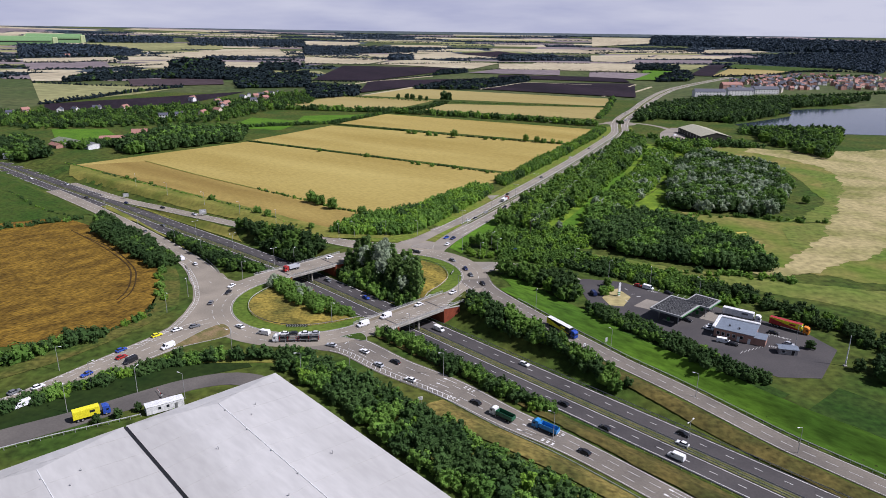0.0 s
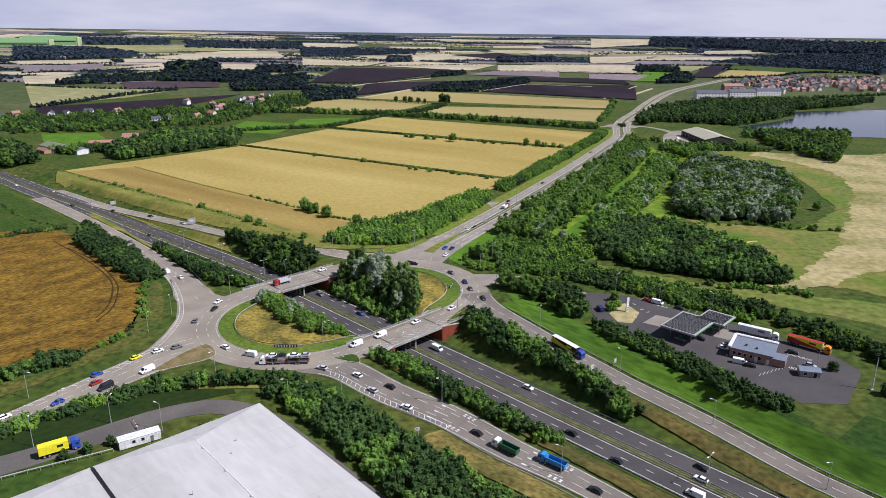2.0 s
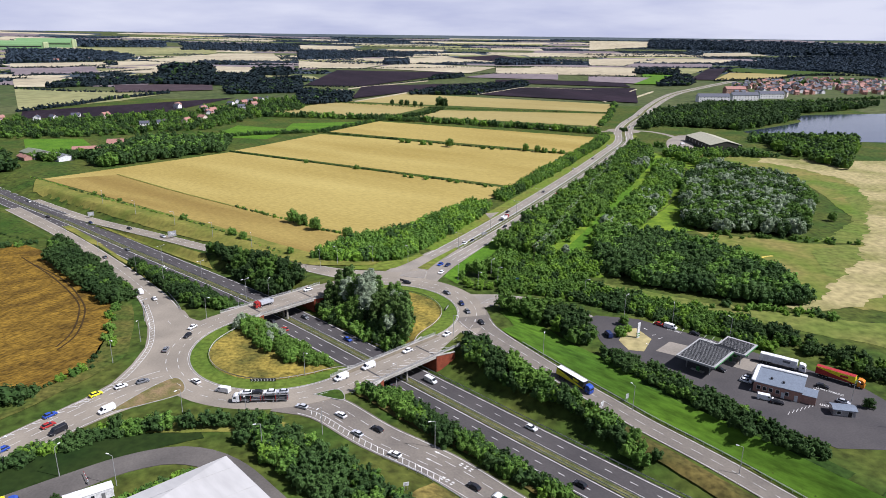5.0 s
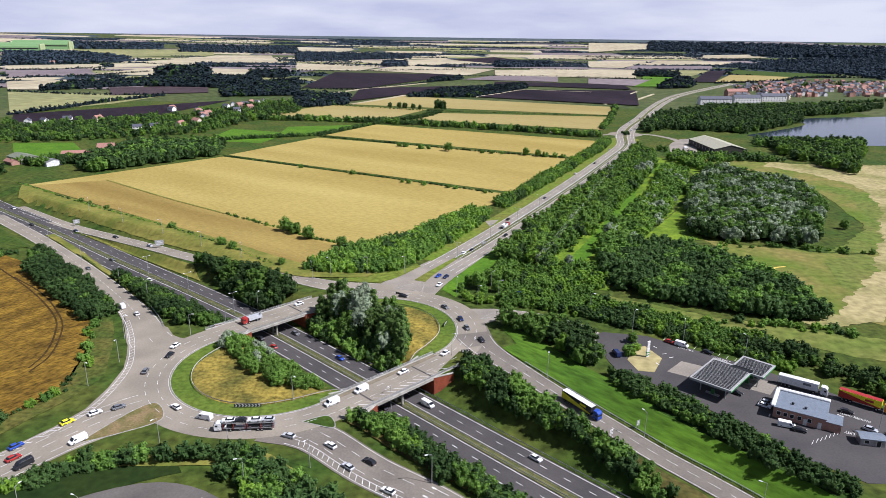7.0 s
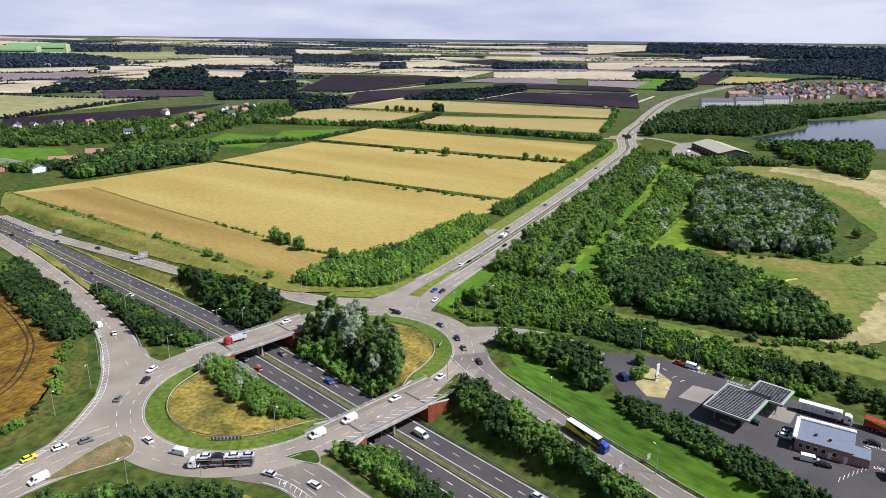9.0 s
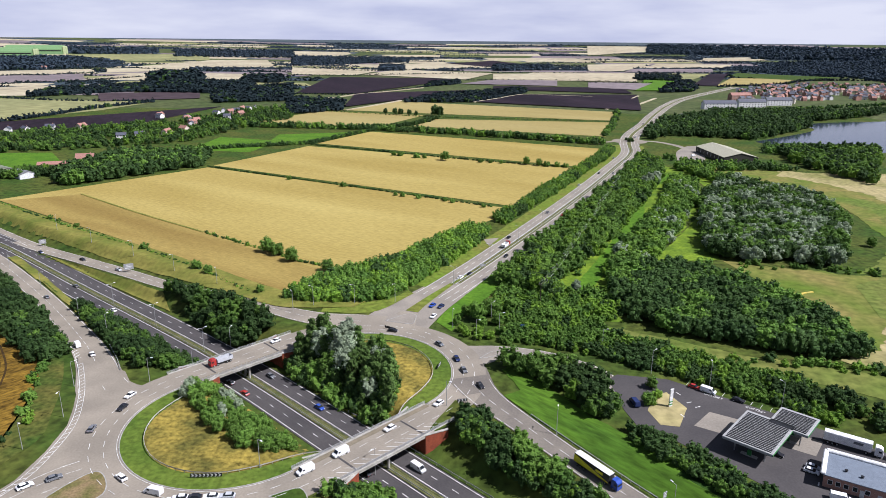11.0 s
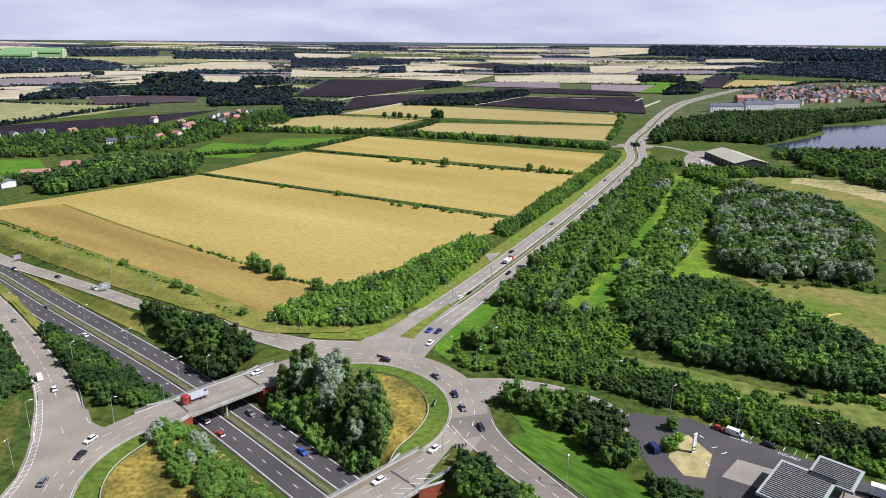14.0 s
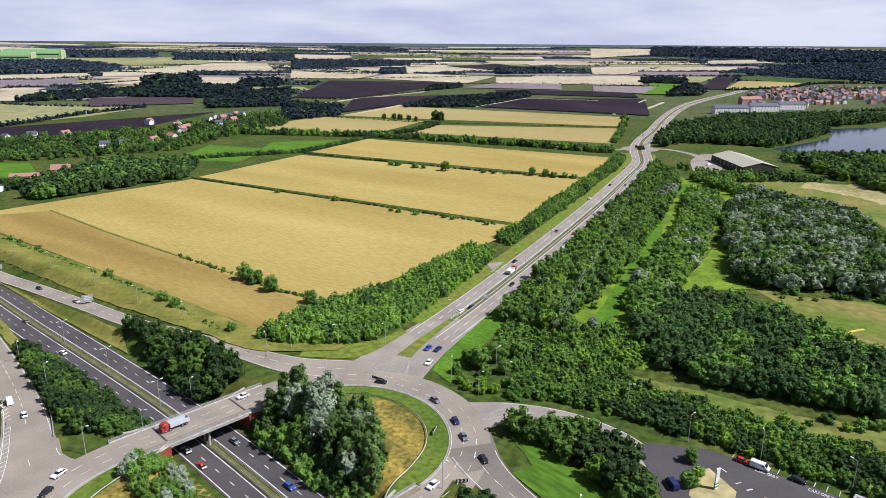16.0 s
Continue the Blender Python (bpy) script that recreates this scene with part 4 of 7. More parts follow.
hedge([(-300, 1050), (-118, 1030), (-16, 1000), (85, 965), (168, 925)], 5, 9, 3.0, GREEN, (0.5, 0.05, 0.45), "tall dark hedge with trees behind the wheat", 7, bases=PLAIN_TREE)
hedge([(-160, 1040), (-80, 1075), (-40, 1165)], 4, 6, 4.0, GREEN, (0.2, 0.0, 0.8), "dark hedge between stubble fields", 2)
hedge([(-250, 1262), (-150, 1224), (-46, 1190), (228, 1157)], 0.8, 2.0, 4.0, GREEN, (0.5, 0.1, 0.4), "thin hedge between stubble fields", 0.8)
hedge([(182, 998), (224, 1150), (260, 1296)], 3, 6, 5.0, GREEN, (0.5, 0.1, 0.4), "hedge between stubble and main road", 3)
hedge([(-365, 612), (-280, 551), (-187, 489), (-143, 456), (-104, 425)], 0.6, 1.6, 2.0, ("leaf", "leaf_bright", "leaf_dark"), (0.4, 0.3, 0.3), "low scrubby hedge along the foot of the wheat", 1.0)
hedge([(-165, 527), (-130, 502), (-112, 490), (-94, 474), (-70, 462)], 0.8, 1.8, 2.0, GREEN, (0.5, 0.2, 0.3), "scrubby hedge stub in the wheat", 1.0)
hedge([(-150, 262), (-140, 282), (-147, 316), (-160, 340)], 1, 3.0, 4.0, GREEN, (0.4, 0.2, 0.4), "low bushes along the brown crop field", 2.5)
hedge([(-190, 225), (-165, 245), (-150, 262)], 3, 5.5, 2.6, GREEN, (0.3, 0.0, 0.7), "dark bushes below the brown crop field", 3.5)
hedge([(-420, 495), (-357, 506), (-300, 460), (-262, 436), (-250, 430)], 0.6, 1.6, 4.0, GREEN, (0.3, 0.1, 0.6), "low hedge along the green crop field", 1)
hedge([(-350, 395), (-300, 400), (-250, 432)], 2, 3.5, 3.0, GREEN, (0.3, 0.0, 0.7), "dark hedge between two crop fields", 2)
hedge([(-172, 184), (-150, 205), (-128, 225), (-112, 238), (-100, 244)], 2.0, 3.4, 0.9, GREEN, (0.3, 0.1, 0.6), "clipped dark hedge beside the road", 3.2)

for x, y, h, key in ((-113, 488, 8.5, "round"), (-106, 483, 7, "round"), (-95, 472, 8, "round"), (-72, 457, 6.5, "round"), (-99, 424, 4, "round"), (-187, 490, 3.5, "bush"), (-143, 456, 5, "round"), (-134, 449, 5, "round"), (-280, 553, 3, "bush"), (-271, 547, 2.5, "bush"), (-252, 535, 2.5, "bush")):
    tree(key, x, y, h, "rounded green tree standing alone at the wheat's edge" if h > 4 else "small dark bush at the wheat's edge", category="tree" if h > 4 else "bush", group="trees along the wheat")
for x, y in ((-53, 641), (-47, 638), (-34, 632), (-13, 624), (-7, 620), (16, 606), (-152, 697), (-100, 672)):
    tree("bush", x, y, rng.uniform(2.4, 3.6), "dark bush in a thin field hedge", category="bush", group="bushes in the field hedges")
for x, y, h in ((-73, 830, 4), (-66, 828, 4.5), (-48, 817, 5), (-40, 815, 4), (-18, 804, 9), (18, 795, 3.5), (28, 793, 3.5), (38, 791, 3.5), (63, 785, 8), (75, 781, 7), (82, 778, 5), (92, 776, 5), (100, 774, 4)):
    tree("round" if h > 6 else "bush", x, y, h, "hedgerow tree between two wheat fields", group="bushes in the field hedges")
for x, y, h in ((-126, 1226, 9), (-110, 1220, 10), (-100, 1214, 10), (-86, 1208, 9), (-75, 1207, 8), (-46, 1205, 17), (-38, 1200, 15)):
    tree("dark", x, y, h, "dark rounded tree standing between stubble fields", group="trees between stubble fields")

# the planted middle of the roundabout
isl = [(-74, 352), (-58, 333), (-36, 313), (-24, 318), (-22, 332), (-30, 352), (-52, 369), (-64, 366)]
X, Y = scatter(isl, 4.9, 0.5)
d_t, _ = nearest(TRUNK, X, Y)
for x, y, dt in zip(X, Y, d_t):
    if dt > 14:
        key = str(rng.choice(["tall", "tall", "tall", "tall", "tall", "round", "tall", "silver", "tall"]))
        tree(key, x, y, rng.uniform(8.5, 15.5) if dt > 18 else rng.uniform(6, 9), "tall silver-leaved tree on the roundabout island" if key == "silver" else "tall leafy tree in the clump on the roundabout island", group="trees on the roundabout island")
wood(isl, 3.4, 2.6, 5.5, GREEN, (0.5, 0.05, 0.45), "leafy undergrowth below the island trees", 0.5, BUSHY, squash=0.8)
isl_w = [(-104, 326), (-90, 312), (-72, 292), (-60, 288), (-48, 294), (-66, 310), (-88, 330)]
X, Y = scatter(isl_w, 3.8, 0.5)
d_t, _ = nearest(TRUNK, X, Y)
for x, y, dt in zip(X, Y, d_t):
    if dt > 13:
        key = "silver" if y - x > 385 and rng.uniform() < 0.4 else str(rng.choice(["round", "bush", "round"]))
        tree(key, x, y, rng.uniform(4.5, 7) if key == "silver" else rng.uniform(3, 5), "grey-leaved small tree on the roundabout island" if key == "silver" else "leafy green shrub on the roundabout island", group="shrubs on the roundabout island")
for x, y, h, key in ((8, 393, 8.5, "round"), (13, 398, 8.5, "round"), (16, 400, 7.5, "round"), (24, 402, 8, "round"), (3, 376, 3.2, "bright"), (8, 373.5, 3.2, "bright"), (13, 374, 3.4, "bright"), (8, 379, 3.6, "bright"), (1, 381, 3.2, "bright"), (58, 432, 6, "silver"), (160, 690, 12, "silver"), (168, 700, 12, "silver"), (153, 680, 11, "silver"), (252, 520, 6, "round"), (-1, 388, 4.5, "round"), (3, 398, 5, "round"), (17, 389, 5.5, "round"), (10, 386, 4.5, "round"), (18, 371, 2.8, "round"), (17, 379, 3.4, "round"), (66, 322, 4.5, "round"), (140, 268, 4, "dark"), (150, 250, 5, "dark")):
    tree(key, x, y, h, {"round": "rounded green tree beside the junction", "bright": "light green spreading bush beside the junction", "silver": "pale silver-leaved tree among the woods", "dark": "dark tree beside the parking area"}[key])


# ---- verges, meadows, water ----
def loft(name, A, B, mat, label, lift=0.25, step=2.0, category="grass", rag=1.2):
    """Ground cover between two lines, following the lie of the land, with wavering margins."""
    a, b = spline([(*p, 0, 0) for p in A], 4), spline([(*p, 0, 0) for p in B], 4)
    la, lb = length(a), length(b)
    n = max(4, int(max(la, lb) / step))
    pa, _ = along(a, np.linspace(0, la, n + 1))
    pb, _ = along(b, np.linspace(0, lb, n + 1))
    wide = np.hypot(*(pa - pb)[:, :2].T).max()
    m_ = max(2, int(wide / step))
    s = np.linspace(0, 1, m_ + 1)
    if rag:  # both margins swing in and out
        r2 = np.random.default_rng(len(label) * 31 + n)
        t = np.linspace(0, max(la, lb), n + 1)
        for p, o in ((pa, pb), (pb, pa)):
            f = r2.uniform(0, 6.283, 5)
            sway = sum(np.sin(t * (0.06, 0.13, 0.29, 0.6, 1.1)[j] + f[j]) * (0.3, 0.3, 0.25, 0.15, 0.1)[j] for j in range(5))
            away = (o - p)[:, :2] / (np.hypot(*(o - p)[:, :2].T)[:, None] + 1e-6)
            p[:, :2] += away * (rag * (0.35 + 0.65 * sway))[:, None]
    P = pa[:, None, :2] * (1 - s)[None, :, None] + pb[:, None, :2] * s[None, :, None]
    X, Y = P[..., 0].ravel(), P[..., 1].ravel()
    v = np.column_stack([X, Y, height(X, Y) + lift])
    i = np.arange((n + 1) * (m_ + 1)).reshape(n + 1, m_ + 1)
    q = np.stack([i[:-1, :-1], i[:-1, 1:], i[1:, 1:], i[1:, :-1]], -1).reshape(-1, 4)
    c = P[1, 0] - P[0, 0], P[0, 1] - P[0, 0]
    if c[0][0] * c[1][1] - c[0][1] * c[1][0] >= 0:
        q = q[:, ::-1]  # faces look up whichever line lies on the left
    return tagged(new(name, mesh_arrays(name, v, q, mat, smooth=True)), label, category, kind="structure")


M["meadow"] = material("meadow", (0.082, 0.123, 0.01476), (0.164, 0.1435, 0.041), 0.03, 0.95, fine=8, bump=0.3)
M["worn"] = material("worn_asphalt", (0.27, 0.235, 0.18), (0.20, 0.175, 0.14), 0.2, 0.9, fine=12, grain=0.15)
# corner falloff of the view, put into this grass colour as dark green
M["verge_shade"] = material("verge_shade_grass", (0.017, 0.043, 0.005), (0.028, 0.05, 0.008), 0.05, 0.95, fine=8, bump=0.5, grain=0.4)
M["verge_green"] = material("verge_green", (0.068, 0.135, 0.01), (0.04, 0.088, 0.008), 0.05, 0.95, fine=8, bump=0.5, grain=0.4, stretch=(-0.8, 0.4, 1.6))
M["meadow_green"] = material("meadow_green", (0.082, 0.125, 0.018), (0.125, 0.13, 0.032), 0.03, 0.95, fine=8, bump=0.4, grain=0.35)
M["bank"] = material("bank_grass", (0.1804, 0.164, 0.0369), (0.0984, 0.1148, 0.01968), 0.05, 0.95, fine=8, bump=0.4)
M["scrub"] = material("scrub_grass", (0.135, 0.20, 0.01476), (0.0615, 0.1107, 0.00984), 0.08, 0.95, fine=7, bump=0.5)
# shade along the view's lower edge, painted into the grass as near-black green
M["deep"] = material("grass_shade_tone", (0.01009, 0.02421, 0.004034), (0.01748, 0.03026, 0.005379), 0.05, 0.95, fine=8, bump=0.3)
M["brown_bank"] = material("brown_bank_grass", (0.088, 0.07, 0.019), (0.04, 0.044, 0.011), 0.07, 0.95, fine=7, bump=0.5, grain=0.45)
M["verge_olive"] = material("verge_olive", (0.10, 0.150, 0.016), (0.125, 0.128, 0.026), 0.04, 0.95, fine=9, bump=0.4, grain=0.35)
loft("verge_east", [(16, 345), (26, 322), (44, 296), (64, 270), (76, 256)], [(20, 350), (34, 332), (50, 308), (74, 282), (86, 266)], M["verge_green"], "bright mown grass verge between slip road and petrol station", 0.15)
loft("bank_south_east", [(-36, 284), (-12, 268), (10, 247), (34, 224), (60, 200), (110, 152), (200, 70)], [(-38, 268), (-20, 252), (6, 232), (24, 217), (44, 199), (90, 155), (180, 70)], M["brown_bank"], "dark rough grass bank between slip road and cutting", 0.45)
loft("bank_far", [(-358, 607), (-275, 551), (-187, 493), (-140, 462), (-94, 429), (-70, 414), (-40, 420)], [(-340, 572), (-262, 520), (-215, 489), (-150, 446), (-110, 421), (-82, 404), (-50, 405)], M["bank"], "dry yellow-green grass bank below the wheat", 0.5)
loft("bank_gore", [(-150, 428), (-200, 462), (-260, 500)], [(-140, 412), (-192, 450), (-250, 494)], M["bank"], "dry grass wedge between slip road and dual carriageway", 0.55)
loft("verge_west", [(-221, 405), (-181, 368), (-160, 339), (-151, 321), (-143, 293), (-144, 273), (-153, 260)], [(-157, 352), (-143.5, 326), (-135.5, 306), (-131, 290), (-139, 266), (-150, 244), (-166, 224), (-190, 200)], M["rough_verge"], "rough green verge between the road and brown crop", 0.2)
loft("ripe_field", [(-255, 428), (-221, 405), (-181, 368), (-160, 339), (-151, 321), (-143, 293), (-144, 273), (-153, 260), (-160, 251)], [(-330, 430), (-320, 410), (-310, 390), (-300, 370), (-290, 350), (-280, 330), (-270, 300), (-260, 270), (-250, 240)], M["wheat_brown"], "ripe brown crop field with curved tramlines", 0.24, 3, "field")
loft("verge_trunk_west", [(-250, 445), (-300, 490), (-420, 585)], [(-268, 436), (-330, 486), (-440, 560)], M["lawn"], "bright green verge beside the dual carriageway", 0.22)
loft("bank_warehouse", [(-92, 247), (-60, 250), (-38, 232), (-12, 210), (10, 190), (36, 168), (80, 128)], [(-100, 240), (-66, 240), (-46, 222), (-22, 196), (-2, 176), (24, 150), (66, 112)], M["bank"], "dry grass bank beside the warehouse trees", 0.25)
near_south = SOUTH[(SOUTH[:, 1] > 424) & (SOUTH[:, 1] < 925)]
ribbon("verge_main_left", near_south, -20.0, -10.8, M["verge_olive"], "yellow-green grass verge between hedge and main road", 0.07, "verge", 0.3)
ribbon("verge_main_right", SOUTH[(SOUTH[:, 1] > 455) & (SOUTH[:, 1] < 925)], 10.8, 15.5, M["verge_olive"], "yellow-green grass verge between main road and trees", 0.06, "verge", 0.3)
loft("grass_strip", [(52, 425), (80, 490), (110, 568), (138, 660), (180, 746)], [(62, 425), (92, 492), (124, 568), (152, 660), (198, 746)], M["bright"], "light green grass strip between belts of trees", 0.29)
loft("scrub_ground", [(8, 400), (28, 440), (58, 500), (95, 580), (140, 690), (185, 800)], [(74, 394), (80, 440), (104, 480), (148, 552), (194, 650), (220, 770)], M["scrub"], "bright green rough ground under the tree belts", 0.15, 3, rag=5)
loft("scrub_rough", [(104, 480), (148, 552), (194, 650), (220, 770)], [(150, 488), (172, 560), (205, 650), (250, 760)], M["scrub"], "bright green rough ground beside the silver wood", 0.17, 3, rag=3)
loft("meadow_near", [(40, 402), (75, 386), (120, 362), (170, 348), (235, 330), (300, 300)], [(55, 378), (80, 368), (115, 348), (150, 330), (215, 290), (280, 250)], M["meadow_green"], "green meadow with a faint path beside the wood", 0.11, rag=4)
loft("meadow_middle", [(150, 486), (200, 472), (260, 462), (330, 450)], [(160, 440), (172, 400), (178, 360), (260, 330)], M["meadow"], "dry meadow between two woods", 0.13, rag=7)
loft("meadow_far", [(240, 800), (300, 772), (345, 735), (420, 660)], [(236, 735), (262, 700), (290, 650), (260, 480)], M["meadow"], "dry meadow beyond the silver wood", 0.19, rag=7)
loft("sandy_track", [(150, 362), (180, 384), (225, 440), (262, 500), (312, 590), (330, 660), (318, 705), (290, 745)], [(158, 352), (190, 362), (248, 405), (300, 455), (365, 570), (420, 660), (380, 730), (310, 775)], M["sand"], "bare sandy ground curving along the meadow", 0.24, rag=7)
loft("meadow_inner", [(205, 450), (235, 464), (275, 458), (310, 430)], [(192, 402), (215, 390), (245, 384), (270, 375)], M["meadow_green"], "green hollow inside the sandy ground", 0.215, rag=7)
loft("sandy_bank", [(300, 770), (360, 762), (430, 770), (500, 800)], [(330, 705), (375, 690), (430, 690), (520, 700)], M["sand"], "pale sandy ground beside the lake", 0.21, rag=7)
loft("meadow_green", [(214, 468), (257, 512), (300, 600), (290, 650)], [(245, 465), (290, 510), (322, 600), (322, 655)], M["meadow_green"], "green grass between wood and sandy ground", 0.2, rag=6)
# the dark tone here is shade put into the colour
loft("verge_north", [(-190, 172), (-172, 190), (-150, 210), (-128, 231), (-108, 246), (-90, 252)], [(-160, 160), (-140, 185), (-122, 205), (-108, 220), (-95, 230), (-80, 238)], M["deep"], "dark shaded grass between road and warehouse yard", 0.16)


M["dry_bank"] = material("dry_bank_grass", (0.15, 0.118, 0.032), (0.06, 0.06, 0.015), 0.08, 0.95, fine=7, bump=0.6, grain=0.5)


def bank_along(ln, s0, s1, o0, o1, mat, label, lift):
    """Rough grass beside a road, between two offsets from its line."""
    p, n = along(ln, np.arange(s0, s1, 9.0))
    a, b = p[:, :2] + n * o0, p[:, :2] + n * o1
    loft("bank_slip", [tuple(v) for v in a], [tuple(v) for v in b], mat, label, lift, 2.2, rag=0.7)


bank_along(SLIP_NW, 75, 235, 5.8, 11.5, M["bank"], "rough grass between slip road and dual carriageway", 0.3)
bank_along(SLIP_SE, 70, 330, 7.5, 20, M["dry_bank"], "dry tawny grass bank beside the slip road", 0.42)
bank_along(SLIP_SE, 110, 330, -12, -6.5, M["brown_bank"], "rough brown grass between slip road and cutting", 0.5)
bank_along(SLIP_NE, 95, 330, 6.0, 15, M["brown_bank"], "rough brown grass bank above the cutting", 0.42)
bank_along(SLIP_NE, 24, 330, -16, -5.9, M["verge_green"], "deep green mown verge following the slip road", 0.3)
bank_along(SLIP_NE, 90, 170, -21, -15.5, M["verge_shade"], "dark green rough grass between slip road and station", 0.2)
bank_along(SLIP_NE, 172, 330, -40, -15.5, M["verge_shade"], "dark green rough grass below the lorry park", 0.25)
loft("verge_corner", [(-64, 411), (-46, 412), (-33, 419), (-26, 429)], [(-64, 399.5), (-47, 399), (-37, 402.5), (-23, 425)], M["verge_olive"], "yellow-green grass corner below the leafy thicket", 0.2, rag=0.4)
loft("median", [(-25.1, 403.1), (-18.2, 417.3), (-7.2, 437.6), (5.2, 459.8)], [(-19.2, 400.9), (-15.6, 411.5), (-5.6, 434.4), (6.0, 458.4)], M["verge_olive"], "grass median between the carriageways of the main road", 0.16, 1.0, rag=0)
loft("verge_junction", [(-10.3, 390.1), (-7.7, 400.7), (2.7, 424.5), (16.2, 455.9)], [(-3, 380), (1.5, 398), (13, 420), (29, 460)], M["bright"], "bright mown verge beside the junction", 0.19, rag=0.6)
patch("worn_apron", [(-34.2, 390.2), (-19.7, 383.4), (-19.3, 400.1), (-27.3, 402.4)], M["worn"], "pale worn hatched surface between the carriageways", 0.1, 6, "road surface")
M["track_soil"] = material("track_soil", (0.03, 0.019, 0.007), (0.05, 0.03, 0.009), 0.2, 0.95)


def tramline(points, lift=0.33):
    """A wheel track pressed into a crop."""
    ln = spline([(x, y, 0, 0) for x, y in points], 4)
    ln[:, 2] = height(ln[:, 0], ln[:, 1])
    ribbon("tramline", ln, -0.35, 0.35, M["track_soil"], "dark wheel track pressed into the brown crop", lift, "track", 0.1)


ribbon("field_track", spline([(-300, 629, 0.42, 0), (-230, 574, 0.42, 0), (-165, 527, 0.42, 0)], 8), -0.8, 0.8, M["bank"], "faint grassy track across the ripe wheat", 0.0, "track", 0.2)
tramline([(-244, 406), (-208, 375), (-180, 346), (-169, 327), (-163, 310), (-162, 298)])
tramline([(-229, 394), (-201, 372), (-176, 344), (-166, 326), (-160, 308), (-160, 295)])
loft("lake", [(359, 963), (371, 938), (397, 922), (433, 889), (489, 892), (620, 880), (800, 920)], [(360, 967), (439, 1035), (488, 1087), (500, 1140), (545, 1173), (660, 1205), (860, 1260)], M["water"], "still blue-grey lake with wooded shores", 0.25, 12, "water", rag=0)
loft("pond", [(355, 1276), (380, 1288), (402, 1306)], [(366, 1262), (392, 1276), (410, 1294)], M["water"], "small pale pond beside the main road", 0.3, 8, "water", rag=0)
loft("pond", [(322, 1168), (332, 1180), (344, 1190)], [(328, 1160), (340, 1172), (350, 1184)], M["water"], "small pale pond among trees", 0.3, 6, "water", rag=0)
loft("yard", [(222, 822), (238, 880), (262, 922)], [(242, 806), (258, 845), (274, 925)], M["asphalt_pale"], "pale concrete yard before the barn", 0.15, 8, "yard", rag=0)


def far_roundabout():
    """The next roundabout along the main road: a ring of asphalt round a planted island, with two side roads."""
    c = (203, 957)
    ring = np.array([(c[0] + 15 * math.cos(a), c[1] + 15 * math.sin(a), 0.05, 0) for a in np.linspace(0, 2 * math.pi, 49)])
    ribbon("road_far_roundabout", ring, -6, 6, M["asphalt"], "small asphalt roundabout on the main road", 0.02)
    ribbon("road_side_west", spline([(190, 960, 0.04, 0), (172, 948, 0.04, 0), (150, 955, 0.04, 0), (60, 985, 0.04, 0)], 5), -3.5, 3.5, M["asphalt"], "narrow side road leaving the far roundabout")
    ribbon("road_side_east", spline([(216, 960, 0.04, 0), (235, 955, 0.04, 0), (250, 930, 0.04, 0), (255, 905, 0.04, 0)], 5), -4, 4, M["asphalt_pale"], "side road leading to the large shed")
    for k in range(9):
        tree("dark", c[0] + rng.uniform(-7, 7), c[1] + rng.uniform(-7, 7), rng.uniform(3, 5), "dark bush on the far roundabout's island", category="bush", group="bushes on the far roundabout")


far_roundabout()


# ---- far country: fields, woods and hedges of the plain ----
# the blue of distance haze is put into these three base colours
M["far_dark_haze"] = material("far_dark_haze", (0.038, 0.052, 0.064), (0.028, 0.04, 0.05), 0.004, 0.95, fine=12)
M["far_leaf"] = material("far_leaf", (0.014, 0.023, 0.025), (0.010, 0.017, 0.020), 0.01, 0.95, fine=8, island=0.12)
M["far_leaf_haze"] = material("far_leaf_haze", (0.034, 0.049, 0.064), (0.026, 0.039, 0.053), 0.01, 0.95, fine=8, island=0.12)
M["far_pale"] = material("far_pale", (0.37, 0.325, 0.22), (0.29, 0.25, 0.165), 0.004, 0.95, fine=12)
M["far_olive"] = material("far_olive", (0.235, 0.225, 0.10), (0.165, 0.17, 0.075), 0.004, 0.95, fine=12)
M["far_lilac"] = material("far_lilac", (0.175, 0.145, 0.145), (0.14, 0.115, 0.118), 0.004, 0.95, fine=12)
M["far_brown"] = material("far_brown", (0.0615, 0.04264, 0.0451), (0.0451, 0.03198, 0.03526), 0.004, 0.95, fine=12)
TINY = [crown_arrays(rng, 14, 2, rng.uniform(1.3, 1.8), 0.33, 0.0) for _ in range(6)]
PLAIN = []
PLAIN += [
    ("far_olive", [(-664, 1065), (-590, 1229), (-566, 1374), (-890, 1409)], "pale green grass field beyond the village"),
    ("soil", [(-606, 978), (-455, 1030), (-420, 1310), (-655, 1060)], "dark ploughed field behind the village"),
    ("far_brown", [(-666, 1366), (-510, 1449), (-569, 1610), (-750, 1530)], "brown bare field among dark tree belts"),
    ("far_pale", [(-916, 1449), (-860, 1457), (-795, 1850), (-1053, 1656)], "pale stubble field beyond the tree belts"),
    ("far_lilac", [(-1138, 1787), (-966, 1895), (-1127, 2158), (-1299, 2031)], "grey-brown cultivated field on the plain"),
    ("far_pale", [(-1010, 1949), (-615, 1912), (-561, 2254), (-997, 2334)], "long pale stubble field on the plain"),
]
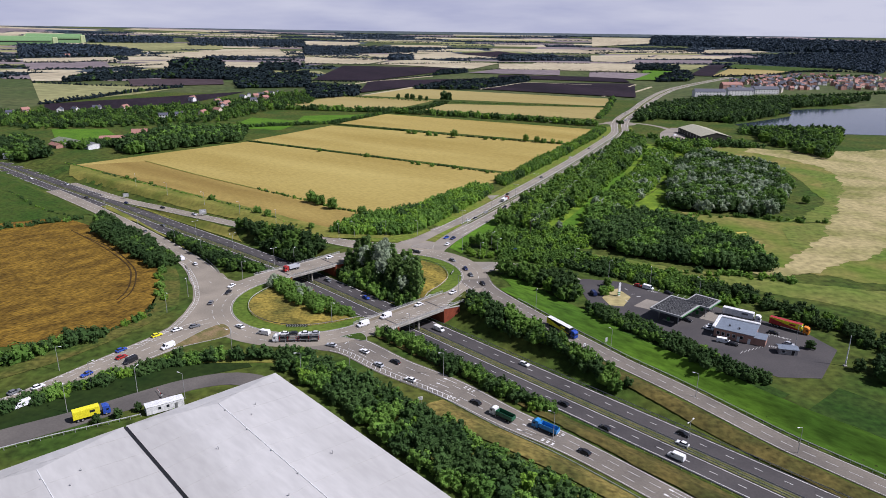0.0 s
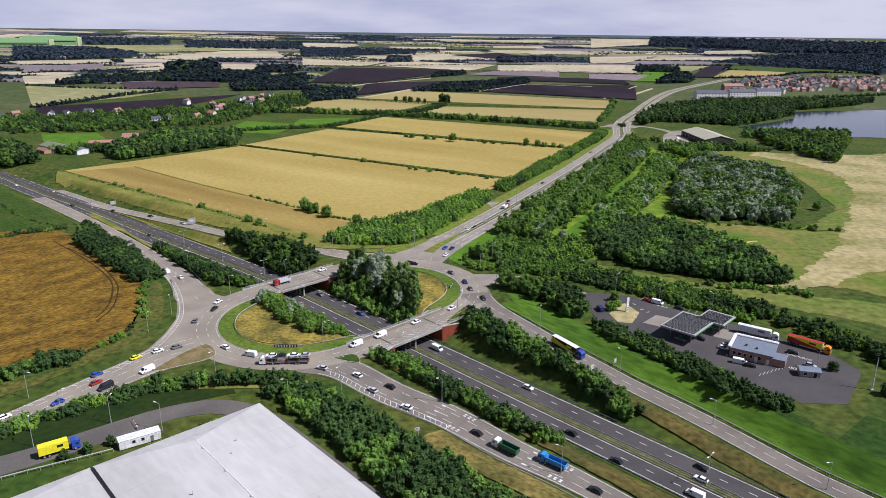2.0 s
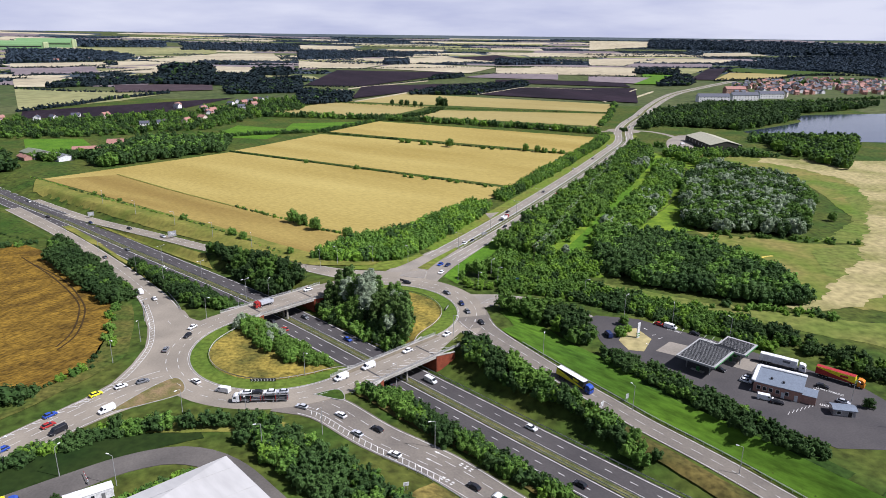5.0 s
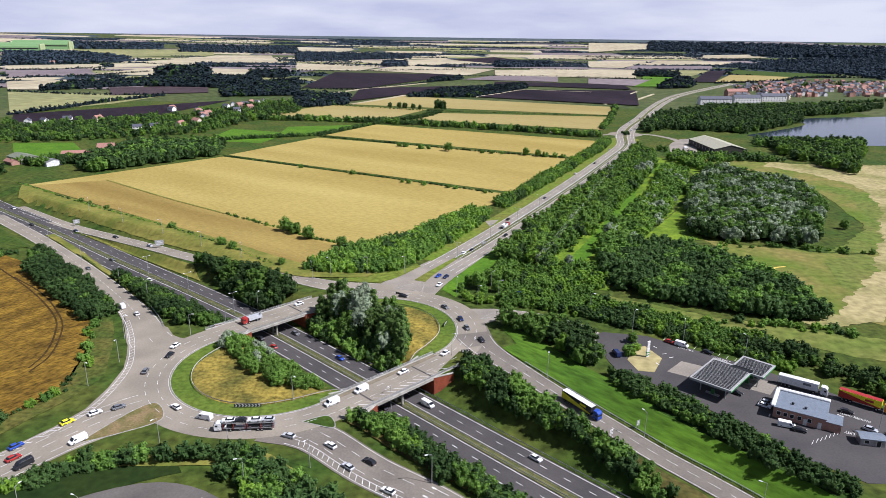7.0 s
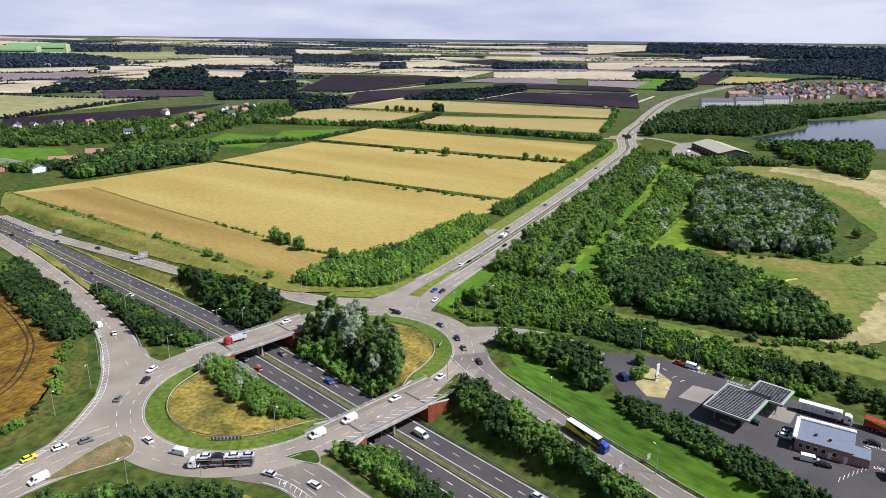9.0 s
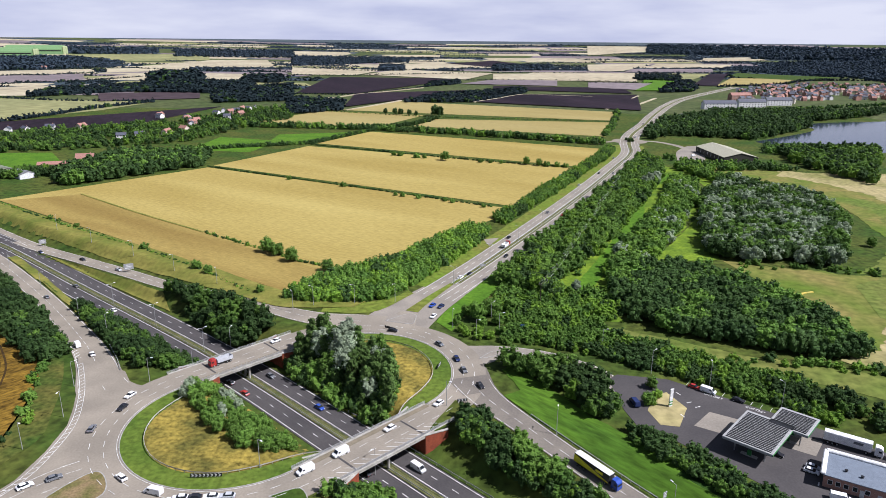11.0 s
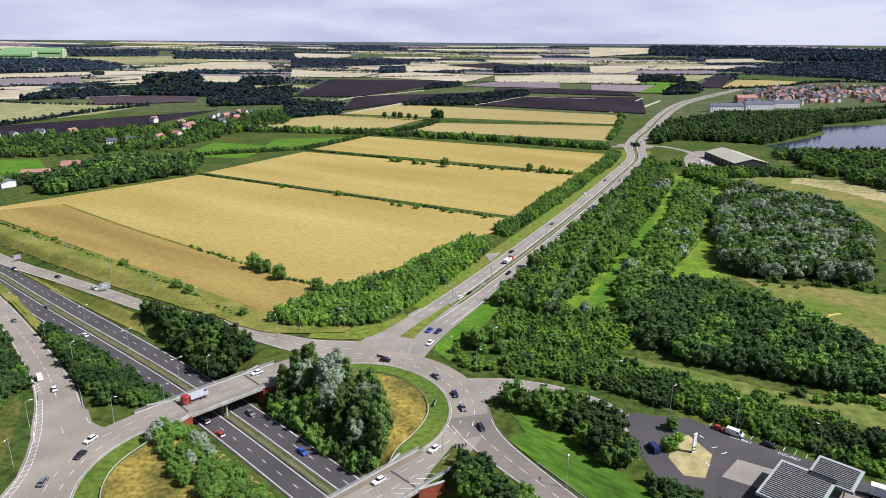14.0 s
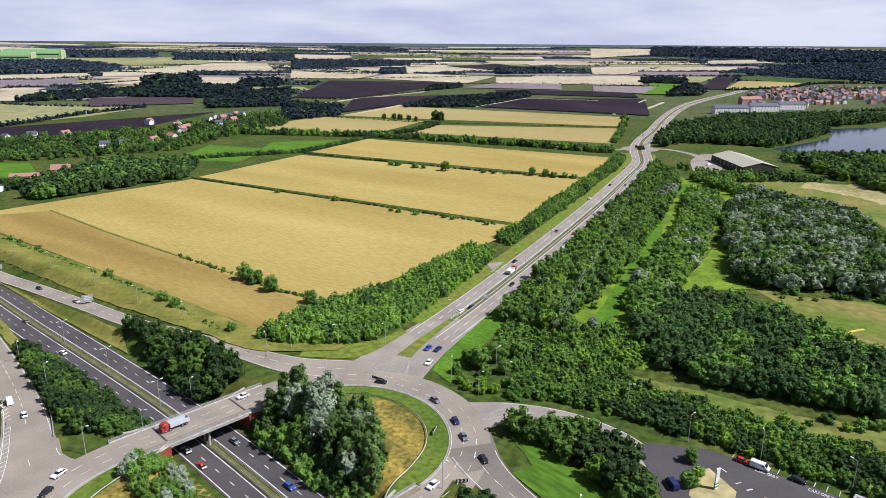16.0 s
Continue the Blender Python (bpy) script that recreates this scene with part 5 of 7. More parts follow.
PLAIN += [
    ("far_pale", [(-1334, 2084), (-1131, 2255), (-1259, 2478), (-1472, 2295)], "narrow pale field on the plain"),
    ("far_pale", [(-1114, 2282), (-918, 2453), (-1000, 2666), (-1236, 2512)], "narrow pale field on the plain"),
    ("far_olive", [(-1559, 3025), (-1157, 3308), (-1307, 3734), (-1917, 3494)], "green airfield grass below the hangars"),
    ("far_pale", [(-1203, 2644), (-693, 2715), (-910, 3373), (-1149, 3310)], "pale field beyond the airfield"),
    ("soil", [(-359, 1595), (-228, 1604), (-12, 2149), (-394, 2184)], "dark ploughed field far beyond the stubble"),
    ("soil", [(-209, 1316), (-124, 1464), (66, 1752), (-232, 1604)], "dark ploughed field beyond the stubble"),
]
PLAIN += [
    ("soil", [(17, 1441), (305, 1316), (376, 1649), (126, 1628)], "dark ploughed field beside the main road"),
    ("soil", [(68, 1764), (374, 1678), (387, 1856), (72, 1868)], "dark strip of ploughed land"),
    ("far_pale", [(-314, 2307), (5, 2117), (95, 2463), (-244, 2650)], "pale stubble field beyond the ploughed land"),
    ("far_lilac", [(-10, 1937), (234, 1894), (264, 2132), (82, 2132)], "grey-brown field beyond the ploughed land"),
    ("far_pale", [(82, 2132), (479, 2089), (587, 2552), (94, 2439)], "pale stubble field on the plain"),
    ("soil", [(-128, 3199), (120, 2927), (262, 3266), (135, 3511)], "dark brown field on the plain"),
]
PLAIN += [
    ("far_pale", [(-533, 2281), (-334, 2280), (-288, 2609), (-640, 2729)], "pale field on the plain"),
    ("far_pale", [(-481, 2941), (-201, 2629), (105, 2923), (-114, 3287)], "pale field on the plain"),
    ("far_pale", [(657, 3962), (1016, 4206), (1161, 4734), (792, 4787)], "pale field before the wooded hills"),
    ("far_pale", [(1127, 3525), (1477, 3621), (1455, 3837), (1205, 3769)], "pale field before the wooded hills"),
    ("far_pale", [(447, 2703), (574, 2703), (850, 3373), (542, 3271)], "pale field on the plain"),
    ("far_pale", [(720, 2985), (1069, 3072), (1201, 3326), (868, 3373)], "pale field on the plain"),
]
PLAIN += [
    ("far_lilac", [(556, 2621), (875, 2639), (980, 2950), (655, 2902)], "grey-brown field on the plain"),
    ("far_olive", [(619, 2217), (667, 2207), (850, 2585), (622, 2556)], "yellow-green field beside copses"),
    ("soil", [(593, 1966), (658, 1965), (917, 2599), (834, 2556)], "brown field beside the main road"),
    ("wheat_pale", [(655, 1962), (841, 2040), (1012, 2292), (829, 2333)], "golden field beyond the town"),
    ("lawn", [(846, 2378), (996, 2233), (1213, 2412), (957, 2657)], "green field beyond the town"),
    ("bright", [(400, 1766), (480, 1778), (615, 2181), (532, 2216)], "bright green field beside the main road"),
]
PLAIN += [
    ("far_lilac", [(304, 1847), (407, 1789), (504, 2025), (340, 2060)], "pale brown field beside the main road"),
]
WOODS = []
WOODS += [
    ([(-1501, 2338), (-1240, 2604), (-1403, 2987), (-1744, 3293), (-2082, 3225)], 26, 8, 16, "dark woodland below the hangars"),
    ([(-772, 1838), (-703, 1854), (-773, 2033), (-850, 2018)], 14, 16, 24, "tall dark plantation on the plain"),
    ([(-703, 1867), (-668, 1872), (-725, 2026), (-761, 2016)], 14, 16, 24, "tall dark plantation on the plain"),
    ([(-685, 1584), (-556, 1572), (-454, 1619), (-537, 1870), (-670, 1871), (-768, 1770)], 12, 8, 13, "dark wood beyond the ploughed field"),
    ([(-846, 1442), (-772, 1527), (-693, 1602), (-757, 1744), (-890, 1635)], 11, 7, 11, "dark tree belt on the plain"),
    ([(-565, 1907), (-473, 1909), (-522, 2102), (-615, 2080)], 16, 10, 16, "dark copse on the plain"),
]
WOODS += [
    ([(-451, 1376), (-328, 1426), (-420, 1807), (-469, 1686), (-496, 1484)], 11, 7, 11, "dark trees beyond the village"),
    ([(-1952, 3539), (-1534, 3631), (-1665, 3941), (-2192, 3973)], 34, 12, 18, "dark far woodland on the plain"),
    ([(-1392, 3496), (-835, 3537), (-945, 3996), (-1593, 3997)], 36, 10, 16, "dark far woodland on the plain"),
    ([(-275, 1208), (-207, 1263), (-224, 1406), (-333, 1449)], 10, 6, 10, "dark wood beside the ploughed land"),
    ([(-117, 1424), (15, 1433), (133, 1660), (143, 1787), (-53, 1580)], 10, 5, 9, "scrubby green wood between ploughed fields"),
    ([(-288, 2552), (-216, 2572), (-245, 2866), (-323, 2846)], 16, 10, 15, "small dark copse on the plain"),
]
WOODS += [
    ([(108, 2619), (318, 2726), (353, 3024), (122, 2963)], 18, 10, 15, "dark copse on the plain"),
    ([(-670, 2853), (-249, 3356), (-268, 3607), (-853, 3619)], 28, 8, 14, "woodland with haze blue in its colour on the far plain"),
    ([(-94, 1823), (-10, 1949), (-16, 2061), (-92, 1967)], 12, 5, 9, "dark tree belt on the ploughed land"),
    ([(1011, 4141), (1498, 3923), (1671, 3925), (1948, 4581), (1635, 4704), (1199, 4812)], 40, 14, 20, "dark wooded hills on the horizon"),
    ([(1413, 3699), (1999, 3545), (2438, 4335), (1947, 4581)], 44, 14, 20, "dark wooded hills on the horizon"),
    ([(1009, 2779), (1240, 2438), (1217, 2172), (2028, 3597), (1466, 3443)], 26, 8, 14, "dark woods and gardens beyond the town"),
]
WOODS += [
    ([(448, 1725), (539, 1777), (622, 2062), (588, 2089)], 12, 7, 12, "dark copse beside the main road"),
    ([(504, 2194), (614, 2143), (679, 2387), (560, 2407)], 14, 7, 12, "dark copse beside the main road"),
]
LINES = []
LINES += [
    ([(-655, 1051), (-628, 1149), (-607, 1261), (-566, 1374)], 6, 10, 6, "row of dark round trees along the ploughed field"),
    ([(-1112, 1747), (-1045, 1832), (-973, 1909), (-914, 2095)], 4, 8, 7, "thin dark hedge on the plain"),
    ([(-1323, 2067), (-1204, 2151), (-1142, 2277)], 4, 8, 9, "thin dark hedge on the plain"),
    ([(-1214, 2608), (-909, 2431), (-571, 2437)], 3, 8, 10, "thin dark hedge on the plain"),
    ([(-894, 1416), (-722, 1376), (-575, 1387)], 3, 7, 9, "thin dark hedge on the plain"),
    ([(-355, 1592), (-226, 1592), (-95, 1839)], 2, 5, 5, "thin hedge between ploughed fields"),
]
LINES += [
    ([(-527, 2258), (-334, 2280), (96, 2491), (418, 2538)], 3, 7, 9, "thin dark hedge on the plain"),
    ([(5, 2101), (264, 2132), (479, 2089)], 3, 6, 9, "thin dark hedge on the plain"),
    ([(-640, 2729), (-282, 2557), (114, 2959), (526, 3181)], 4, 8, 12, "thin dark hedge on the plain"),
    ([(442, 2672), (642, 2638), (920, 2649)], 3, 7, 10, "thin dark hedge on the plain"),
    ([(334, 2025), (469, 2066), (511, 2044)], 3, 7, 9, "thin dark hedge on the plain"),
    ([(648, 1935), (847, 2042), (995, 2216), (1161, 2286)], 6, 10, 9, "row of dark trees behind the town"),
]
LINES += [
    ([(646, 3899), (1011, 4141), (1137, 3526), (1466, 3595)], 4, 8, 13, "thin dark hedge on the plain"),
]
FAR_ROW = [(-1473, 2512), (-1418, 2466), (-1404, 2498), (-1393, 2532), (-1381, 2566), (-1356, 2571), (-1340, 2607), (-1338, 2671), (-1319, 2676), (-1308, 2713), (-1250, 2728)]
for k, (mt, cs, lb) in enumerate(PLAIN):
    patch({"bright": "pasture", "lawn": "pasture", "soil": "ploughed_field"}.get(mt, "stubble_field"), cs, M[mt], lb, (0.4 if max(c[1] for c in cs) < 1500 else 1.5) + 0.02 * k, 10)
for pts in ([(-289, 1452), (-255, 1509), (-223, 1585), (-157, 1690), (-98, 1790)], [(18, 1436), (66, 1517), (127, 1625), (197, 1606), (269, 1589)], [(246, 1328), (371, 1619)], [(288, 1353), (394, 1566)], [(-197, 1270), (-140, 1402), (-121, 1452)]):
    ribbon("farm_track", spline([(x, y, 1.9 if y > 1400 else 1.2, 0) for x, y in pts], 20), -2.2, 2.2, M["far_pale"], "pale farm track across the dark ploughed land", 0.0, "track", 1.6)
FAR_LEAF = ("far_leaf", "leaf_dark")
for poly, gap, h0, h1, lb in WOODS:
    # woods beyond 2300 m take the leaf colour tinted for haze
    wood(poly, gap * 0.72, h0, h1, FAR_LEAF if poly[0][1] < 2300 else ("far_leaf_haze", "far_leaf"), (0.92, 0.08) if poly[0][1] < 2300 else (0.85, 0.15), lb, 6.0, TINY, squash=1.35)
for pts, h0, h1, gap, lb in LINES:
    hedge(pts, h0 * 0.75, h1 * 0.75, gap * 0.8, FAR_LEAF, (0.9, 0.1), lb, 2.5, bases=TINY)


def far_country():
    """Narrow fields, hedges and copses that fill the plain out to the horizon."""
    r2 = np.random.default_rng(21)
    mats = ["far_pale", "far_green", "far_dark_haze", "far_lilac", "far_olive"]
    V, Q, I = [], [], []
    count = 0
    tx, ty = [], []
    y = 1500.0
    while y < 4840:
        depth = r2.uniform(50, 120) * (1 + max(y - 2000, 0) / 4500)
        half = 0.66 * y + 500
        x = -half + r2.uniform(-200, 0)
        while x < half:
            w = r2.uniform(180, 700)
            skew = r2.uniform(-0.5, 0.5) * depth
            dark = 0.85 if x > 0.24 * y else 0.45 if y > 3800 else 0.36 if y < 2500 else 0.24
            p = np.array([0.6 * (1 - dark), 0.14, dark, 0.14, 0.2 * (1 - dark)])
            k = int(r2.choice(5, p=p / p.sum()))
            c = np.array([(x + 2, y + 2), (x + w - 2, y + 2 + r2.uniform(-15, 15)), (x + w - 2 + skew, y + depth - 2), (x + 2 + skew, y + depth - 2 + r2.uniform(-15, 15))])
            mid = c.mean(0)
            clear = (-430 < mid[0] < 640 and mid[1] < 2500) or (mid[0] > 330 and mid[1] < 2250)
            if not clear:
                n = 4
                s = np.linspace(0, 1, n + 1)
                U, W = np.meshgrid(s, s)
                P = (1 - W)[..., None] * ((1 - U)[..., None] * c[0] + U[..., None] * c[1]) + W[..., None] * ((1 - U)[..., None] * c[3] + U[..., None] * c[2])
                P = P.reshape(-1, 2)
                V.append(np.column_stack([P, height(P[:, 0], P[:, 1], False) + 1.0 + 0.25 * r2.uniform()]))
                i = np.arange((n + 1) ** 2).reshape(n + 1, n + 1) + count
                Q.append(np.stack([i[:-1, :-1], i[:-1, 1:], i[1:, 1:], i[1:, :-1]], -1).reshape(-1, 4))
                I.append(np.full(n * n, k))
                count += (n + 1) ** 2
                if r2.uniform() < (0.6 if y < 2800 else 0.35):
                    m_ = int(w / r2.uniform(7, 14))
                    tx += list(np.linspace(c[0][0], c[1][0], m_) + r2.uniform(-3, 3, m_))
                    ty += list(np.linspace(c[0][1], c[1][1], m_) + r2.uniform(-3, 3, m_))
                if k == 2:
                    m_ = int(w * depth / 330)
                    tx += list(r2.uniform(c[0][0], c[1][0], m_))
                    ty += list(r2.uniform(c[0][1], c[3][1], m_))
            x += w
        y += depth
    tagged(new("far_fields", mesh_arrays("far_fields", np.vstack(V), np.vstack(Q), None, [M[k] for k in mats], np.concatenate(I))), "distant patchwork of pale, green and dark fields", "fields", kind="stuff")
    tx, ty = np.array(tx), np.array(ty)
    ok = (np.hypot(tx, ty) < 4950) & (np.abs(tx) < 0.68 * ty + 250)
    for _, cs, _ in PLAIN:
        ok &= ~in_poly(cs, tx, ty)
    tx, ty = tx[ok], ty[ok]
    near = ty < 2500
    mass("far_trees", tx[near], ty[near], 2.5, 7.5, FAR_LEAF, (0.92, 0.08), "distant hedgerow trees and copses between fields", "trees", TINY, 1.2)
    mass("far_trees", tx[~near], ty[~near], 2.5, 7.5, ("far_leaf_haze", "far_leaf"), (0.85, 0.15), "hedgerow trees with haze blue in their colour far out on the plain", "trees", TINY, 1.2)


far_country()


# ---- buildings ----
def colour(name, rgb, rough=0.35, metal=0.0, vary=0.85):
    if name not in M:
        M[name] = material(name, rgb, [c * vary for c in rgb], 0.9, rough, metal, fine=6)
    return M[name]


colour("roof_slate", (0.0738, 0.0779, 0.0984), 0.7)
colour("roof_tile", (0.29, 0.15, 0.118), 0.8)
colour("render_cream", (0.58, 0.5, 0.4), 0.8)
colour("render_white", (0.68, 0.66, 0.64), 0.8)
colour("wall_brick", (0.33, 0.185, 0.14), 0.85)
colour("roof_green", (0.164, 0.1763, 0.123), 0.6)
colour("shed_green", (0.15, 0.26, 0.11), 0.6)
colour("shed_pale", (0.34, 0.39, 0.2), 0.6)


def house_mesh(bm_w, w, d, h, roof_h):
    """Walls with gables (along x)."""
    add_box(bm_w, 0, 0, h / 2, w, d, h)
    a = [bm_w.verts.new(p) for p in ((-w / 2, -d / 2, h), (-w / 2, d / 2, h), (-w / 2, 0, h + roof_h - 0.12))]
    b = [bm_w.verts.new(p) for p in ((w / 2, -d / 2, h), (w / 2, d / 2, h), (w / 2, 0, h + roof_h - 0.12))]
    bm_w.faces.new(a)
    bm_w.faces.new(b[::-1])


def roof_mesh(w, d, h, roof_h, over=0.4, thick=0.22):
    bm = bmesh.new()
    W, D = w / 2 + over, d / 2 + over
    low = h - roof_h * over / (d / 2)
    for s in (-1, 1):
        f = [(-W, s * D, low), (W, s * D, low), (W, 0, h + roof_h), (-W, 0, h + roof_h)]
        v0 = [bm.verts.new(p) for p in f]
        v1 = [bm.verts.new((p[0], p[1], p[2] + thick)) for p in f]
        bm.faces.new(v0)
        bm.faces.new(v1)
        for k in range(4):
            bm.faces.new((v0[k], v0[(k + 1) % 4], v1[(k + 1) % 4], v1[k]))
    bmesh.ops.recalc_face_normals(bm, faces=bm.faces)
    return bm


def house(m, w, d, h, roof_h, wall, roof, label, category="house", group="", cols=3, floors=2, chimney=True, frames=True):
    ob = thing("house", m, label, category, group)
    bm = bmesh.new()
    house_mesh(bm, w, d, h, roof_h)
    part("wall", bm, M[wall], ob)
    rf = part("roof", roof_mesh(w, d, h, roof_h), M[roof], ob)
    if chimney:
        bm = bmesh.new()
        add_box(bm, w * 0.32, 0, h + roof_h + 0.2, 0.9, 0.7, 1.6, 0.05)
        part("chimney", bm, M["wall_brick"], rf)
    for s in (-1, 1):
        for f in range(floors):
            for c in range(cols):
                x = (c - (cols - 1) / 2) * w / cols
                door_here = f == 0 and c == cols // 2 and s < 0
                bm = bmesh.new()
                hh, zz = (2.0, 1.0) if door_here else (h / floors * 0.45, h / floors * (f + 0.55))
                add_box(bm, x, s * d / 2, zz, 1.2, 0.16, hh)
                win = part("door" if door_here else "window", bm, M["black" if door_here else "glass"], ob)
                if not frames:
                    continue
                bm = bmesh.new()
                for dx, dz, sx, sz in ((0, hh / 2 + 0.06, 1.44, 0.12), (0, -hh / 2 - 0.06, 1.44, 0.12), (-0.66, 0, 0.12, hh), (0.66, 0, 0.12, hh)):
                    add_box(bm, x + dx, s * d / 2, zz + dz, sx, 0.2, sz)
                part("frame", bm, M["white"], win)
    return ob


kinds = [house(pose(-409, 922, 0, 0, 0, 20), 11, 7, 5, 2.6, "render_white", "roof_slate", "white rendered village house with a grey slate roof", group="village houses"),
         house(pose(-360, 990, 0, 0, 0, -30), 12, 7.5, 5.2, 3, "render_cream", "roof_tile", "cream village house with a red tiled roof", group="village houses"),
         house(pose(-377, 1061, 0, 0, 0, 60), 10, 7, 5, 2.8, "wall_brick", "roof_tile", "brick village house with a red tiled roof", group="village houses")]
for i, (x, y) in enumerate(VILLAGE[3:]):
    copy_thing(kinds[(0, 1, 0, 0, 2)[i % 5]], pose(x, y, 0, 0, 0, (20, 75, -30, 110, 50)[i % 5]))
for i, (x, y) in enumerate(FAR_ROW):
    copy_thing(kinds[(0, 1)[i % 2]], pose(x, y, ground_z(x, y), 0, 0, 30 * i) @ Matrix.Scale(1.3, 4))
# farm with barns
house(pose(-362, 753, 0, 0, 0, 15), 16, 9, 7, 4, "wall_brick", "roof_tile", "large red brick farmhouse with a tiled roof", cols=4)
house(pose(-384, 740, 0, 0, 0, 20), 30, 8, 3.2, 2.2, "wall_brick", "roof_tile", "long low brick farm building with tiled roof", "barn", cols=5, floors=1, chimney=False)
house(pose(-418, 706, 0, 0, 0, -35), 30, 18, 4.5, 2.5, "concrete", "roof_green", "wide farm shed with a grey corrugated roof", "barn", cols=3, floors=1, chimney=False)
house(pose(-386, 692, 0, 0, 0, -35), 22, 14, 4, 2.0, "white", "grey_metal", "farm shed with a pale metal roof", "barn", cols=3, floors=1, chimney=False)
house(pose(-420, 690, 0, 0, 0, -35), 16, 7, 3, 2.0, "wall_brick", "roof_tile", "small brick stable with a red tiled roof", "barn", cols=3, floors=1, chimney=False)
# the large barn by the lake
colour("barn_wall", (0.0492, 0.04756, 0.0369), 0.8)
colour("barn_roof", (0.34, 0.325, 0.24), 0.7)
house(pose(279, 845, 0, 0, 0, 93.5), 74, 35, 6.5, 4.2, "barn_wall", "barn_roof", "large shed with a shallow green-grey metal roof", "shed", cols=8, floors=1, chimney=False)

# the town beyond the lake
rt = np.random.default_rng(5)
town = [house(pose(691, 1557, 0, 0, 0, 10), 9, 8, 5.5, 3.4, "wall_brick", "roof_tile", "brick terraced house with a red tiled roof in the far town", group="town houses", cols=1, frames=False),
        house(pose(700, 1590, 0, 0, 0, 80), 10, 8, 5.5, 3.4, "render_cream", "roof_tile", "cream house with a red tiled roof in the far town", group="town houses", cols=1, frames=False),
        house(pose(730, 1570, 0, 0, 0, 30), 9, 7.5, 8, 3.2, "wall_brick", "roof_slate", "tall brick house with a slate roof in the far town", group="town houses", cols=1, frames=False),
        house(pose(760, 1590, 0, 0, 0, 100), 9, 8, 5.5, 3.2, "render_white", "roof_slate", "white house with a slate roof in the far town", group="town houses", cols=1, frames=False)]
TOWN = [(560, 1545), (640, 1780), (762, 1960), (940, 2050), (1127, 2016), (1100, 1800), (900, 1590), (700, 1560)]
kept = 0
while kept < 300:
    x, y = rt.uniform(540, 1130), 1540 + 520 * rt.uniform(0, 1) ** 1.3
    if in_poly(TOWN, np.array([x]), np.array([y]))[0]:
        kept += 1
        copy_thing(town[int(rt.choice([0, 1, 1, 2, 3, 3]))], pose(x, y, 0, 0, 0, float(rt.choice([10, 100, 55, -20])) + rt.uniform(-8, 8)))
for x, y, w, a, wall in ((455, 1372, 60, 8, "render_white"), (527, 1412, 52, 8, "render_white"), (594, 1454, 50, 8, "render_white"), (640, 1500, 30, 60, "render_cream"), (560, 1560, 40, 15, "wall_brick")):
    house(pose(x, y, 0, 0, 0, a), w, 14, 10, 5, wall, "roof_slate" if wall != "wall_brick" else "roof_tile", "long three-storey apartment block with pale bays and slate roof", "apartment block", "apartment blocks", cols=9, floors=3, chimney=False)
hedge([(430, 1345), (560, 1365), (720, 1430), (900, 1520), (1150, 1600)], 4, 6, 3.5, ("leaf_dark", "leaf"), (0.85, 0.15), "dark trees before the far town", 8, bases=TINY)
hedge([(620, 1700), (800, 1850), (1100, 2000)], 6, 10, 6, ("leaf_dark", "leaf"), (0.85, 0.15), "dark trees behind the far town", 14, bases=TINY)


def hangar(m, label):
    """An airship hangar: tall ribbed flanks, stepped monitor roof, sliding doors."""
    ob = thing("airship_hangar", m, label, "hangar", "airship hangars")
    w, d, h = 247, 84, 55
    bm = bmesh.new()
    prof = [(-42, 0), (-42, 12), (-34, 38), (-20, 50), (-8, h), (8, h), (20, 50), (34, 38), (42, 12), (42, 0)]
    a, b = [[bm.verts.new((s * w / 2, y, z)) for y, z in prof] for s in (-1, 1)]
    for k in range(len(prof) - 1):
        bm.faces.new((a[k], b[k], b[k + 1], a[k + 1]))
    bm.faces.new(a[::-1])
    bm.faces.new(b)
    bmesh.ops.recalc_face_normals(bm, faces=bm.faces)
    part("shell", bm, M["shed_green"], ob)
    for k in range(12):
        bm = bmesh.new()
        add_box(bm, -112 + k * 20.4, -41.5, 7, 1.4, 2.4, 14)
        part("buttress", bm, M["shed_green"], ob)
    # black strips added as the shadow that the roof overhang casts
    for y, z in ((-42.4, 9), (-37.5, 30)):
        bm = bmesh.new()
        add_box(bm, 0, y, z, w - 8, 1.6, 4.0, 0.2)
        part("window_strip", bm, M["black"], ob, "long dark strip standing in for the shadow under the roof")
    for s in (-1, 1):
        for y in (-17, 17):
            bm = bmesh.new()
            add_box(bm, s * (w / 2 + 4), y, 25, 9, 33, 50, 3.0, taper=0.86)
            part("sliding_door", bm, M["shed_pale"], ob)


hz = height(np.array([-1800.0, -1985.0]), np.array([3180.0, 3330.0]))
hangar(pose(-2090, 3300, float(hz[0]) - 9, 0, 0, 14), "huge green corrugated airship hangar on the far plain")
hangar(pose(-2060, 3490, float(hz[1]) - 7, 0, 0, 14), "second huge pale green airship hangar behind the first")


